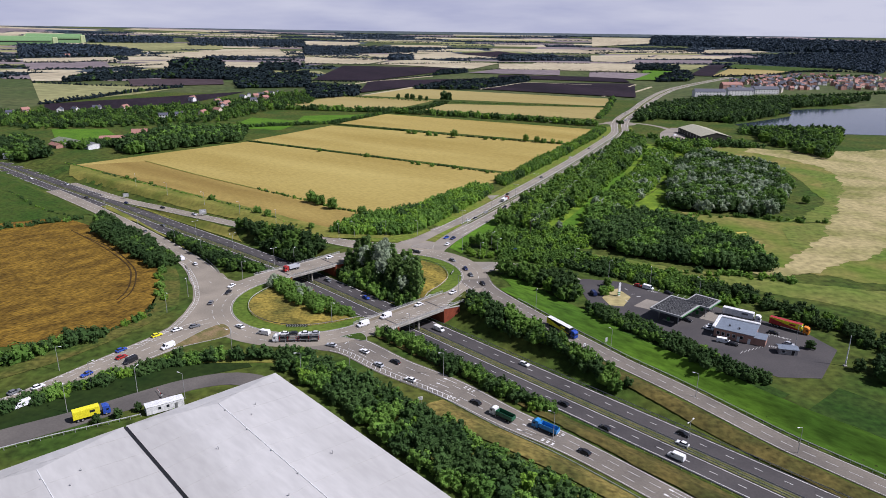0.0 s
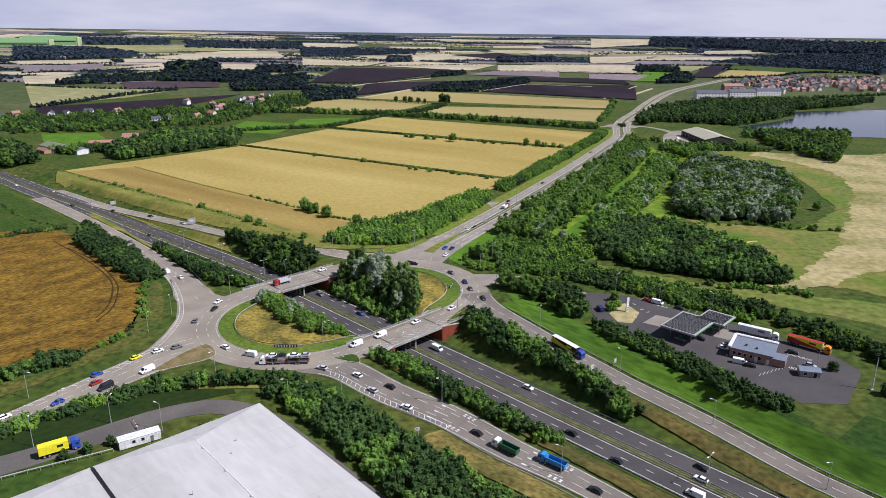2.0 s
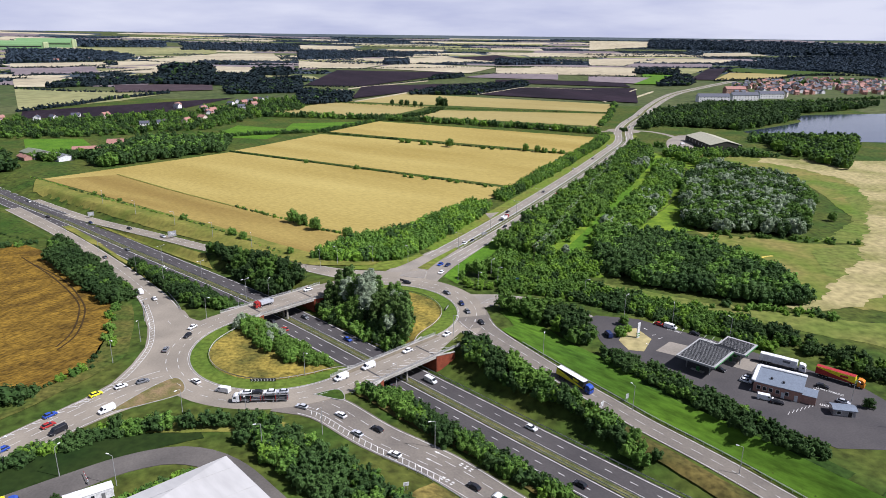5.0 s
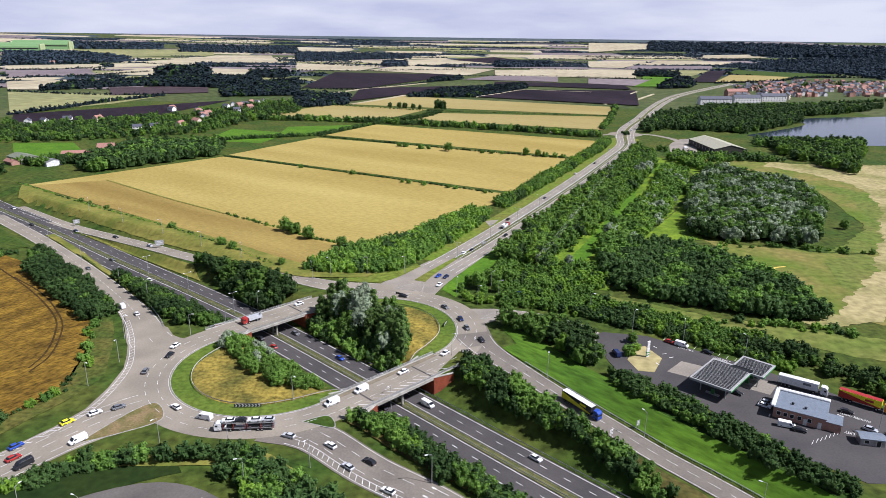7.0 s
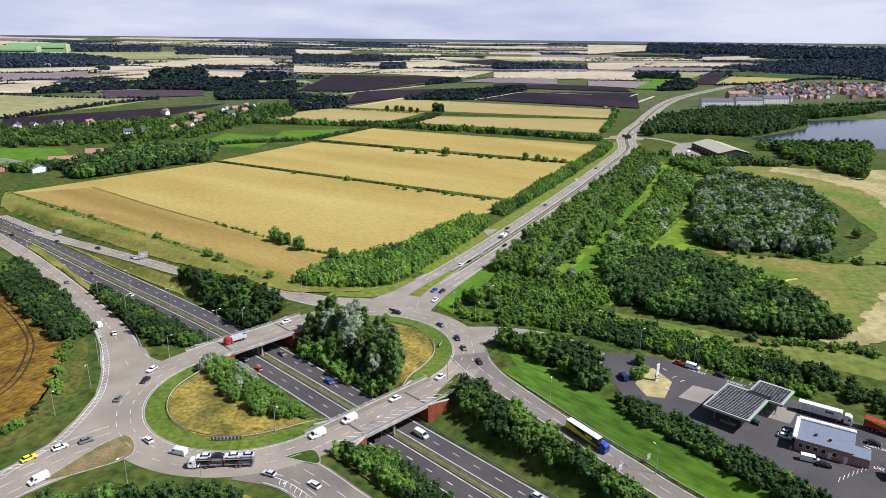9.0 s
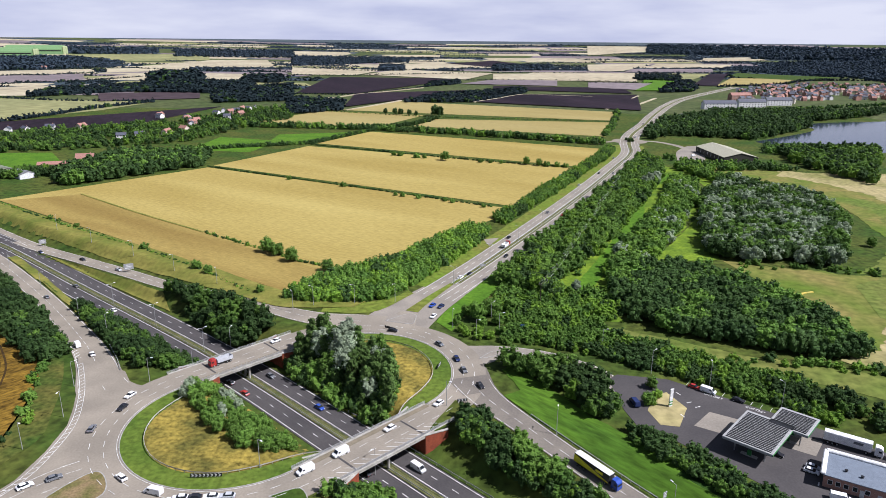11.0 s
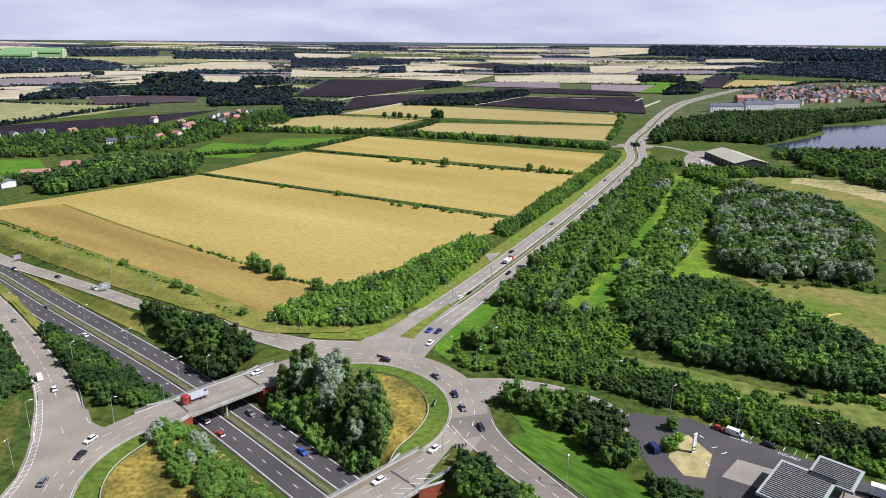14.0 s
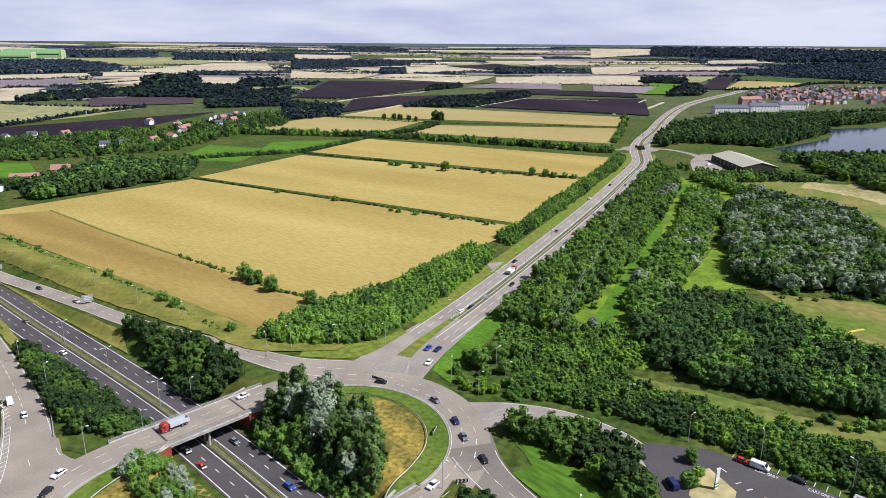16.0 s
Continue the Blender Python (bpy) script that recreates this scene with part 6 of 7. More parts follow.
def warehouse():
    """Bays with shallow hipped roofs and valley gutters between them."""
    ob = thing("warehouse", pose(-63, 212, 0, 0, 0, 225), "vast white-roofed warehouse with shallow hipped bays", "warehouse")
    # local x runs along the end wall (south-west), y along the bays (south-east)
    n, bw, long, z = 3, 49.0, 190.0, 12.4
    bm = bmesh.new()
    add_box(bm, n * bw / 2, long / 2, z / 2, n * bw - 1.2, long - 1.2, z)
    part("wall", bm, M["grey_metal"], ob)
    for k in range(n):
        bm = bmesh.new()
        x0, x1, xm = k * bw + 0.35, (k + 1) * bw - 0.35, (k + 0.5) * bw
        lo = [bm.verts.new(p) for p in ((x0, 0, z), (x1, 0, z), (x1, long, z), (x0, long, z))]
        up = [bm.verts.new((xm, 9, z + 1.9)), bm.verts.new((xm, long - 9, z + 1.9))]
        for f in ((lo[0], lo[1], up[0]), (lo[1], lo[2], up[1], up[0]), (lo[2], lo[3], up[1]), (lo[3], lo[0], up[0], up[1]), lo[::-1]):
            bm.faces.new(f)
        bmesh.ops.recalc_face_normals(bm, faces=bm.faces)
        rf = part("roof", bm, M["roof_white"], ob)
        bm = bmesh.new()
        add_box(bm, xm, long / 2, z + 1.95, 0.2, long - 18, 0.1)
        part("ridge_cap", bm, M["white"], rf)
        for j in range(13):
            bm = bmesh.new()
            add_box(bm, xm + 0.3, 14 + j * 13.5, z + 2.05, 0.3, 0.5, 0.3, 0.03)
            part("ridge_fixing", bm, M["galv"], rf)
        for j in range(34):
            bm = bmesh.new()
            s, y = (-1, 1)[j % 2], 6 + (j // 2) * 10.8
            zz = z + 1.9 * 0.5 + 0.03
            add_box(bm, xm + s * bw / 4, y, zz, bw / 2 - 1.5, 0.07, 0.04)
            for v in bm.verts:
                v.co.z += -s * (v.co.x - (xm + s * bw / 4)) * 1.9 / (bw / 2)
            part("seam", bm, M["roof_white"], rf)
        if k:
            bm = bmesh.new()
            add_box(bm, k * bw, long / 2 + 0.4, z + 0.1, 0.85, long - 1, 0.25)
            part("valley_gutter", bm, M["black"], ob, "dark valley gutter")
        for px, py in ((0.32, 16), (0.4, 21), (0.7, 30), (0.25, 52), (0.62, 60)):
            bm = bmesh.new()
            add_rod(bm, (x0 + px * bw, py, z + 0.5), (x0 + px * bw, py, z + 1.9), 0.1, seg=8)
            add_box(bm, x0 + px * bw, py, z + 1.95, 0.36, 0.36, 0.12, 0.03)
            part("roof_vent", bm, M["galv"], ob)
    return ob


warehouse()


# ---- petrol station ----
ST = math.degrees(math.atan2(-0.66, 0.75))  # the forecourt's long axis


def slab(name, pts, mat, label, z=0.12, category="paving"):
    bm = bmesh.new()
    ring = [bm.verts.new((x, y, z)) for x, y in pts]
    f = bm.faces.new(ring)
    r = bmesh.ops.extrude_face_region(bm, geom=[f])
    for v in r["geom"]:
        if isinstance(v, bmesh.types.BMVert):
            v.co.z -= 0.4
    bmesh.ops.recalc_face_normals(bm, faces=bm.faces)
    return tagged(part(name, bm, mat), label, category, kind="structure")


slab("pavement_forecourt", [(56, 340), (60, 344), (78, 341), (108, 318), (122, 306), (146, 283), (151, 268), (133, 243), (117, 243), (106, 253), (94, 270), (79, 289), (68, 301), (60, 304), (57, 318)], M["asphalt_dark"], "dark asphalt forecourt and lorry park of the petrol station", 0.10)
slab("paving_apron", [(86, 318), (95, 313), (88, 303), (78, 309)], M["asphalt_pale"], "pale concrete slab beside the pump canopy", 0.115)
slab("paving_exit", [(107, 308), (116, 301), (110, 293), (101, 299)], M["asphalt_pale"], "pale concrete slab below the pump canopy", 0.115)
slab("paving_totem", [(75, 331), (79, 320), (73, 308), (67, 309), (65, 318), (70, 329)], M["sand"], "sandy paved bed under the price sign", 0.16)


def canopy():
    """Two joined canopies with ribbed roofs on posts, pumps beneath."""
    ob = thing("pump_canopy", pose(97, 299, 0.1, 0, 0, 49), "white pump canopy with a dark ribbed roof", "canopy")
    for k, (x, y, w, d) in enumerate(((-3, 1.5, 21, 15), (11, -4.5, 13, 12))):
        bm = bmesh.new()
        add_box(bm, x, y, 5.0, w, d, 0.9, 0.08)
        deck = part("canopy_deck", bm, colour("canopy_grey", (0.3, 0.3, 0.29), 0.6), ob)
        n = int(w / 1.05)
        for j in range(n):
            bm = bmesh.new()
            add_box(bm, x - w / 2 + 0.9 + j * (w - 1.6) / n, y, 5.5, 0.55, d - 1.6, 0.14, 0.03)
            part("roof_rib", bm, M["black"], deck)
        for sx in (-0.32, 0.32):
            for sy in (-0.3, 0.3):
                bm = bmesh.new()
                add_rod(bm, (x + sx * w, y + sy * d, 0), (x + sx * w, y + sy * d, 4.6), 0.22, seg=10)
                part("post", bm, M["galv"], ob)
        for sx in (-0.32, 0.05, 0.32):
            bm = bmesh.new()
            add_box(bm, x + sx * w, y, 0.95, 0.7, 1.2, 1.7, 0.08)
            part("pump", bm, colour("pump_green", (0.041, 0.1804, 0.0492)), ob, "green fuel pump")
            bm = bmesh.new()
            add_box(bm, x + sx * w, y, 0.08, 1.6, 5.0, 0.2, 0.05)
            part("pump_island", bm, M["concrete"], ob)
        bm = bmesh.new()
        add_box(bm, x, y - d / 2 - 0.03, 5.0, w, 0.1, 0.5)
        part("fascia", bm, colour("pump_green", (0.041, 0.1804, 0.0492)), deck)
    return ob


canopy()


def shop():
    ob = thing("petrol_shop", pose(114.5, 280, 0.1, 0, 0, -30), "low brick petrol station shop with a flat grey roof", "shop")
    colour("roof_bluegrey", (0.145, 0.17, 0.205), 0.6)
    bm = bmesh.new()
    add_box(bm, 0, 0, 1.9, 15.5, 13, 3.8)
    part("wall", bm, M["wall_brick"], ob)
    bm = bmesh.new()
    add_box(bm, 0, 0, 3.95, 16.2, 13.8, 0.3, 0.05)
    part("roof", bm, M["roof_bluegrey"], ob)
    for x, y, w, d in ((0, 6.9, 16.4, 1.6), (-8.1, 0, 1.4, 13.8)):
        bm = bmesh.new()
        add_box(bm, x, y, 4.35, w, d, 0.8, 0.25)
        part("parapet", bm, M["white"], ob)
    for x in (-6, -4, -2, 0.2, 3.2):
        bm = bmesh.new()
        add_box(bm, x, -6.52, 2.0, 1.1, 0.14, 1.3)
        w = part("window", bm, M["glass"], ob)
        bm = bmesh.new()
        for dx, dz, sx, sz in ((0, 0.7, 1.3, 0.1), (0, -0.7, 1.3, 0.1), (-0.6, 0, 0.1, 1.3), (0.6, 0, 0.1, 1.3)):
            add_box(bm, x + dx, -6.55, 2.0 + dz, sx, 0.16, sz)
        part("frame", bm, M["white"], w)
    for x in (2.0, 6.2):
        bm = bmesh.new()
        add_box(bm, x, -6.54, 1.1, 1.1, 0.16, 2.2)
        part("door", bm, M["white"], ob)
    for x, y in ((-2.5, -2), (1.5, -3)):
        bm = bmesh.new()
        add_rod(bm, (x, y, 4.1), (x, y, 4.6), 0.35, 0.3, 10)
        add_rod(bm, (x, y, 4.6), (x, y, 4.75), 0.5, 0.45, 10)
        part("roof_vent", bm, M["black"], ob)
    bm = bmesh.new()
    add_box(bm, 10, -3.0, 1.5, 4.6, 6.2, 3.0)
    ext = part("yard_enclosure", bm, M["wall_brick"], ob)
    bm = bmesh.new()
    add_box(bm, 10, -3.0, 3.05, 5.0, 6.6, 0.2, 0.04)
    part("flat_roof", bm, M["roof_bluegrey"], ext)
    return ob


shop()


def totem():
    ob = thing("price_sign", pose(73.5, 321, 0.15, 0, 0, 30), "tall pale price sign column with green bands", "sign")
    bm = bmesh.new()
    add_box(bm, 0, 0, 3.4, 1.5, 0.4, 6.8, 0.08)
    part("column", bm, M["white"], ob)
    for z in (0.9, 1.9):
        bm = bmesh.new()
        add_box(bm, 0, 0, z, 1.56, 0.46, 0.5, 0.04)
        part("band", bm, colour("pump_green", (0.041, 0.1804, 0.0492)), ob)


totem()
house(pose(129, 264, 0.1, 0, 0, -10), 7, 4, 2.4, 0.5, "grey_metal", "roof_bluegrey", "small jet wash shelter with a grey roof", "shelter", cols=2, floors=1, chimney=False)
for x, y in ((67.5, 322), (70.5, 327)):
    tree("bright", x, y, 3.0, "clipped rounded bush in the sandy bed", category="bush")
tree("round", 70.5, 334, 4.5, "small leafy tree beside the forecourt entrance")


def text(words, x, y, z, size, turn, mat, label):
    cu = bpy.data.curves.new("road_lettering", "FONT")
    cu.body, cu.size, cu.align_x, cu.extrude = words, size, "CENTER", 0.002
    cu.materials.append(mat)
    ob = new("road_lettering", cu)
    ob.matrix_world = pose(x, y, z, 0, 0, turn) @ Matrix.Diagonal((0.8, 1.3, 1, 1))
    return tagged(ob, label, "road marking")


text("CARS ONLY", 102, 319.6, 0.14, 1.5, -38, M["paint"], "white words painted on the forecourt parking bays")
text("CARS ONLY", 90.6, 328.4, 0.14, 1.5, -38, M["paint"], "white words painted on the forecourt parking bays")
text("LORRY PARKING", 132, 278.5, 0.14, 1.5, -38, M["paint"], "white words painted on the lorry park")
text("EXIT", 126, 270, 0.13, 1.8, 150, M["paint"], "white word painted on the lorry park")
mk = Marks()
for a, b, n in (((84, 337), (112, 315), 12), ((121, 268), (110, 262), 7)):
    for k in range(n):
        t = k / (n - 1)
        x, y = a[0] + t * (b[0] - a[0]), a[1] + t * (b[1] - a[1])
        mk.line(straight((x, y), (x + 1.8, y + 2.4), 0.1), 0, 0.15)
for x, y, a in ((81, 324, 20), (83, 321, 20), (79, 330, -60), (76, 315, -70), (128, 280, -50), (104, 279, 60)):
    c, s = math.cos(radians(a)), math.sin(radians(a))
    mk.line(straight((x - c, y - s), (x + c, y + s), 0.1), 0, 0.35)
mk.done("forecourt_marking", M["paint"], "white bay lines and arrows on the forecourt")


# ---- lamps and signs ----
def lamp_kind(double, high):
    ob = thing("street_lamp", pose(0, 0, 0), "slender grey steel street lamp with two heads" if double else "slender grey steel street lamp on the verge", "street lamp", "street lamps")
    bm = bmesh.new()
    add_rod(bm, (0, 0, -0.2), (0, 0, 1.6), 0.14, 0.13, 8)
    part("base", bm, M["galv"], ob)
    bm = bmesh.new()
    add_rod(bm, (0, 0, 1.6), (0, 0, high), 0.11, 0.07, 8)
    part("column", bm, M["galv"], ob)
    for s in (-1, 1) if double else (1,):
        bm = bmesh.new()
        add_rod(bm, (0, 0, high), (s * 1.3, 0, high + 0.25), 0.06, 0.05, 6)
        part("arm", bm, M["galv"], ob)
        bm = bmesh.new()
        add_box(bm, s * 1.75, 0, high + 0.27, 0.95, 0.4, 0.2, 0.06)
        hd = part("lamp_head", bm, M["white"], ob)
        bm = bmesh.new()
        add_box(bm, s * 1.8, 0, high + 0.15, 0.7, 0.3, 0.06)
        part("lens", bm, M["glass"], hd)
    return ob


def put_lamps(first, places):
    used = False
    for x, y, a in places:
        m_ = pose(x, y, ground_z(x, y) + 0.05, 0, 0, a)
        if used:
            copy_thing(first, m_)
        else:
            first.matrix_world, used = m_, True


SINGLE = [(-150, 231), (-132, 220), (-114, 217), (-131, 203), (-96, 214), (-60, 232), (-44, 243), (-131, 305), (-133, 286), (-113, 330), (-139, 326), (-98, 374), (-77, 400), (-69, 407), (-50, 410), (-31, 413), (-3, 384), (7, 372), (17, 379), (14, 391), (32, 303), (60, 269), (85, 236), (108, 204), (-92, 251), (-70, 249), (-58, 280)]
put_lamps(lamp_kind(False, 9.6), [(x, y, (40 * i) % 360) for i, (x, y) in enumerate(SINGLE + [(58, 364), (73, 345), (92, 336), (112, 322), (29, 203), (-8, 239), (-25, 288), (135, 270), (-175, 395), (-215, 432), (-255, 468), (-150, 372), (-260, 526), (-225, 502), (-188, 478), (-155, 455), (-125, 436), (-4, 318), (-106, 352), (136, 178)])])
pts, nn = along(TRUNK, np.arange(150, 700, 41.0))
put_lamps(lamp_kind(True, 10.5), [(p[0], p[1], math.degrees(math.atan2(n[1], n[0]))) for p, n in zip(pts, nn) if all(abs(np.dot(p[:2] - RC, RU)) > 1 and abs(abs(np.dot(p[:2] - RC, RN)) - 41.5) > 9 for _ in (0,))])
pts, nn = along(SOUTH, np.arange(60, 240, 45.0))
put_lamps(lamp_kind(True, 9.6), [(p[0], p[1], math.degrees(math.atan2(n[1], n[0]))) for p, n in zip(pts, nn)])


def road_sign(x, y, w, h, turn, face, label, high=1.5):
    ob = thing("road_sign", pose(x, y, ground_z(x, y), 0, 0, turn), label, "road sign", "road signs")
    for s in (-1, 1):
        bm = bmesh.new()
        add_rod(bm, (s * w * 0.3, 0.08, -0.2), (s * w * 0.3, 0.08, high + h), 0.07, seg=6)
        part("post", bm, M["galv"], ob)
    bm = bmesh.new()
    add_box(bm, 0, 0, high + h / 2, w, 0.08, h, 0.02)
    pl = part("panel", bm, M[face], ob)
    for k in range(3):
        bm = bmesh.new()
        add_box(bm, (-0.08, 0.05, -0.04)[k] * w, -0.06, high + h * (0.25 + 0.25 * k), w * (0.55, 0.65, 0.4)[k], 0.02, h * 0.09)
        part("bar", bm, M["white" if face != "white" else "black"], pl)


colour("sign_blue", (0.0246, 0.082, 0.328), 0.5)
colour("sign_green", (0.0164, 0.1312, 0.0574), 0.5)
colour("sign_back", (0.3444, 0.3526, 0.3526), 0.5, 0.4)
road_sign(-183, 461, 5.0, 3.4, 30, "sign_back", "large grey-backed direction sign on the dry bank")
road_sign(-262, 512, 4.0, 2.8, 30, "sign_back", "large grey-backed direction sign on the dry bank")
road_sign(84, 594, 4.6, 3.2, 20, "sign_back", "large grey-backed direction sign beside the main road")
road_sign(88, 720, 3.6, 2.4, 20, "sign_green", "green direction sign beside the main road")
road_sign(27, 380, 1.6, 2.6, 0, "sign_blue", "blue and white sign among the shrubs", 1.6)
road_sign(18, 352, 4.2, 1.4, 30, "white", "low white sign board at the service road", 0.8)
road_sign(59, 274, 1.6, 2.0, 35, "sign_back", "grey-backed sign beside the slip road")
road_sign(49, 268, 1.3, 1.8, 35, "white", "white sign beside the slip road")
road_sign(12, 465, 3.4, 1.4, 15, "sign_back", "low grey-backed sign on the green verge")
road_sign(-15, 216, 1.6, 1.2, 20, "white", "small white sign on the bank")
road_sign(-440, 640, 4.0, 5.0, 20, "white", "tall white sign beside the dual carriageway")


def chevrons(x, y, turn, n, label):
    """A low board of alternate black and white chevrons facing the traffic."""
    ob = thing("chevron_board", pose(x, y, 0.05, 0, 0, turn), label, "road sign", "chevron boards")
    bm = bmesh.new()
    add_box(bm, 0, 0.05, 0.95, n * 1.1 + 0.3, 0.08, 1.1, 0.02)
    part("board", bm, M["black"], ob)
    for k in range(n):
        bm = bmesh.new()
        for s in (-1, 1):
            add_box(bm, 0, 0, 0, 0.75, 0.04, 0.24)
            for v in list(bm.verts)[-8:]:
                v.co = pose((k - (n - 1) / 2) * 1.1, -0.03, 0.95 + s * 0.22, 0, s * 45, 0) @ v.co
        part("chevron", bm, M["white"], ob)
    for s in (-0.4, 0.4):
        bm = bmesh.new()
        add_rod(bm, (s * n, 0.12, -0.2), (s * n, 0.12, 1.4), 0.06, seg=6)
        part("post", bm, M["galv"], ob)


chevrons(-72, 274.5, 5, 8, "long black and white chevron board on the roundabout island")
chevrons(-7.5, 347, 75, 4, "black and white chevron board on the roundabout island")
chevrons(1.5, 320.5, 10, 3, "small chevron board at the grass nose")
chevrons(-30, 381, 150, 5, "black and white chevron board facing the main road")


def power_line():
    """Timber poles with three sagging wires."""
    poles = [(38, 413), (70, 503), (101, 594), (132, 685)]
    for x, y in poles:
        ob = thing("power_pole", pose(x, y, 0, 0, 0, -72), "tall timber power pole among the trees", "power pole", "power poles")
        bm = bmesh.new()
        add_rod(bm, (0, 0, -0.5), (0, 0, 11), 0.18, 0.12, 8)
        part("pole", bm, M["bark"], ob)
        bm = bmesh.new()
        add_box(bm, 0, 0, 10.6, 0.14, 2.6, 0.14)
        part("crossarm", bm, M["bark"], ob)
    for o in (-1.1, 0, 1.1):
        v, q = [], []
        for a, b in zip(poles[:-1], poles[1:]):
            d = Vector((b[0] - a[0], b[1] - a[1], 0)).normalized()
            s = Vector((-d.y, d.x, 0))
            for k in range(13):
                t = k / 12
                p = Vector((a[0] + t * (b[0] - a[0]), a[1] + t * (b[1] - a[1]), 10.8 - 2.2 * (1 - (2 * t - 1) ** 2))) + s * o
                i = len(v)
                v += [p + Vector((0, 0, 0.022)), p + s * 0.02 - Vector((0, 0, 0.012)), p - s * 0.02 - Vector((0, 0, 0.012))]
                if k:
                    q += [(i - 3 + j, i - 3 + (j + 1) % 3, i + (j + 1) % 3, i + j) for j in range(3)]
        tagged(new("overhead_wire", mesh_arrays("overhead_wire", [tuple(p) for p in v], q, M["white"])), "thin pale overhead wire between power poles", "wire", "overhead wires")


power_line()


# ---- vehicles ----
PAINT = {"white": (0.72, 0.72, 0.72), "silver": (0.42, 0.43, 0.45), "grey": (0.14, 0.145, 0.155), "black": (0.022, 0.022, 0.026), "red": (0.32, 0.03, 0.025), "blue": (0.03, 0.07, 0.32), "dark_blue": (0.02, 0.03, 0.09), "yellow": (0.70, 0.62, 0.02), "green": (0.02, 0.10, 0.05), "orange": (0.60, 0.20, 0.02), "light_blue": (0.04, 0.22, 0.50)}
for k, c in PAINT.items():
    colour("paint_" + k, c, 0.25)
colour("tyre", (0.01476, 0.01476, 0.01558), 0.9)
colour("lamp_red", (0.287, 0.0082, 0.0082), 0.3)
colour("lamp_clear", (0.615, 0.615, 0.5904), 0.2)


def wheels(ob, places, r, w=0.22):
    for x, y in places:
        bm = bmesh.new()
        add_rod(bm, (x, y - w / 2, r), (x, y + w / 2, r), r, seg=12)
        t = part("wheel", bm, M["tyre"], ob)
        bm = bmesh.new()
        s = 1 if y > 0 else -1
        add_rod(bm, (x, y + s * (w / 2 - 0.02), r), (x, y + s * (w / 2 + 0.02), r), r * 0.55, seg=10)
        part("rim", bm, M["galv"], t)


def hull(profile, half, inset=0.0):
    """A body from a side profile of (x, z), narrowed towards the top."""
    bm = bmesh.new()
    zs = [z for _, z in profile]
    lo, hi = min(zs), max(zs)
    a, b = [[bm.verts.new((x, s * (half - inset * (z - lo) / (hi - lo + 1e-6)), z)) for x, z in profile] for s in (-1, 1)]
    n = len(profile)
    for k in range(n):
        bm.faces.new((a[k], a[(k + 1) % n], b[(k + 1) % n], b[k]))
    bm.faces.new(a[::-1])
    bm.faces.new(b)
    bmesh.ops.recalc_face_normals(bm, faces=bm.faces)
    bmesh.ops.bevel(bm, geom=[e for e in bm.edges if abs(e.verts[0].co.y - e.verts[1].co.y) < half], offset=0.06, segments=1, affect="EDGES")
    return bm


def car(paint, label):
    ob = thing("car", pose(0, 0, 0), label, "car", "cars on the roads")
    part("body", hull([(-2.1, 0.32), (2.12, 0.3), (2.2, 0.6), (2.05, 0.82), (1.0, 0.98), (-1.95, 1.02), (-2.2, 0.75)], 0.9, 0.06), M["paint_" + paint], ob)
    part("window_band", hull([(-1.9, 0.98), (1.05, 0.96), (0.25, 1.4), (-1.3, 1.42)], 0.82, 0.16), M["glass"], ob)
    bm = bmesh.new()
    add_box(bm, -0.52, 0, 1.44, 1.6, 1.28, 0.07, 0.02)
    part("roof", bm, M["paint_" + paint], ob)
    wheels(ob, [(1.3, 0.82), (1.3, -0.82), (-1.3, 0.82), (-1.3, -0.82)], 0.33)
    for s in (-1, 1):
        for x, mt, nm in ((2.12, "lamp_clear", "headlight"), (-2.14, "lamp_red", "tail_light")):
            bm = bmesh.new()
            add_box(bm, x, s * 0.66, 0.7, 0.12, 0.34, 0.16, 0.03)
            part(nm, bm, M[mt], ob)
    return ob


def van(paint, label):
    ob = thing("van", pose(0, 0, 0), label, "van", "vans on the roads")
    part("body", hull([(-2.7, 0.35), (2.65, 0.33), (2.75, 0.9), (2.0, 1.25), (1.3, 2.1), (-2.6, 2.2), (-2.75, 0.8)], 1.0, 0.08), M["paint_" + paint], ob)
    part("windscreen", hull([(1.98, 1.27), (2.06, 1.3), (1.42, 2.04), (1.34, 2.02)], 0.86, 0.08), M["glass"], ob)
    for s in (-1, 1):
        bm = bmesh.new()
        add_box(bm, 1.05, s * 0.95, 1.55, 0.8, 0.06, 0.5, 0.02)
        part("side_window", bm, M["glass"], ob)
        bm = bmesh.new()
        add_box(bm, 2.7, s * 0.75, 0.85, 0.1, 0.3, 0.2, 0.03)
        part("headlight", bm, M["lamp_clear"], ob)
    wheels(ob, [(1.7, 0.92), (1.7, -0.92), (-1.6, 0.92), (-1.6, -0.92)], 0.36)
    return ob


def cab(ob, x, paint, high=3.4):
    c = part("cab", hull([(x - 1.1, 0.5), (x + 1.2, 0.5), (x + 1.25, 1.6), (x + 1.0, high - 0.5), (x + 0.3, high), (x - 1.1, high)], 1.22, 0.08), M["paint_" + paint], ob)
    bm = bmesh.new()
    add_box(bm, x + 1.16, 0, 2.05, 0.1, 2.1, 0.8, 0.02)
    part("windscreen", bm, M["glass"], c)
    for s in (-1, 1):
        bm = bmesh.new()
        add_box(bm, x + 0.35, s * 1.2, 2.05, 0.8, 0.06, 0.6, 0.02)
        part("side_window", bm, M["glass"], c)


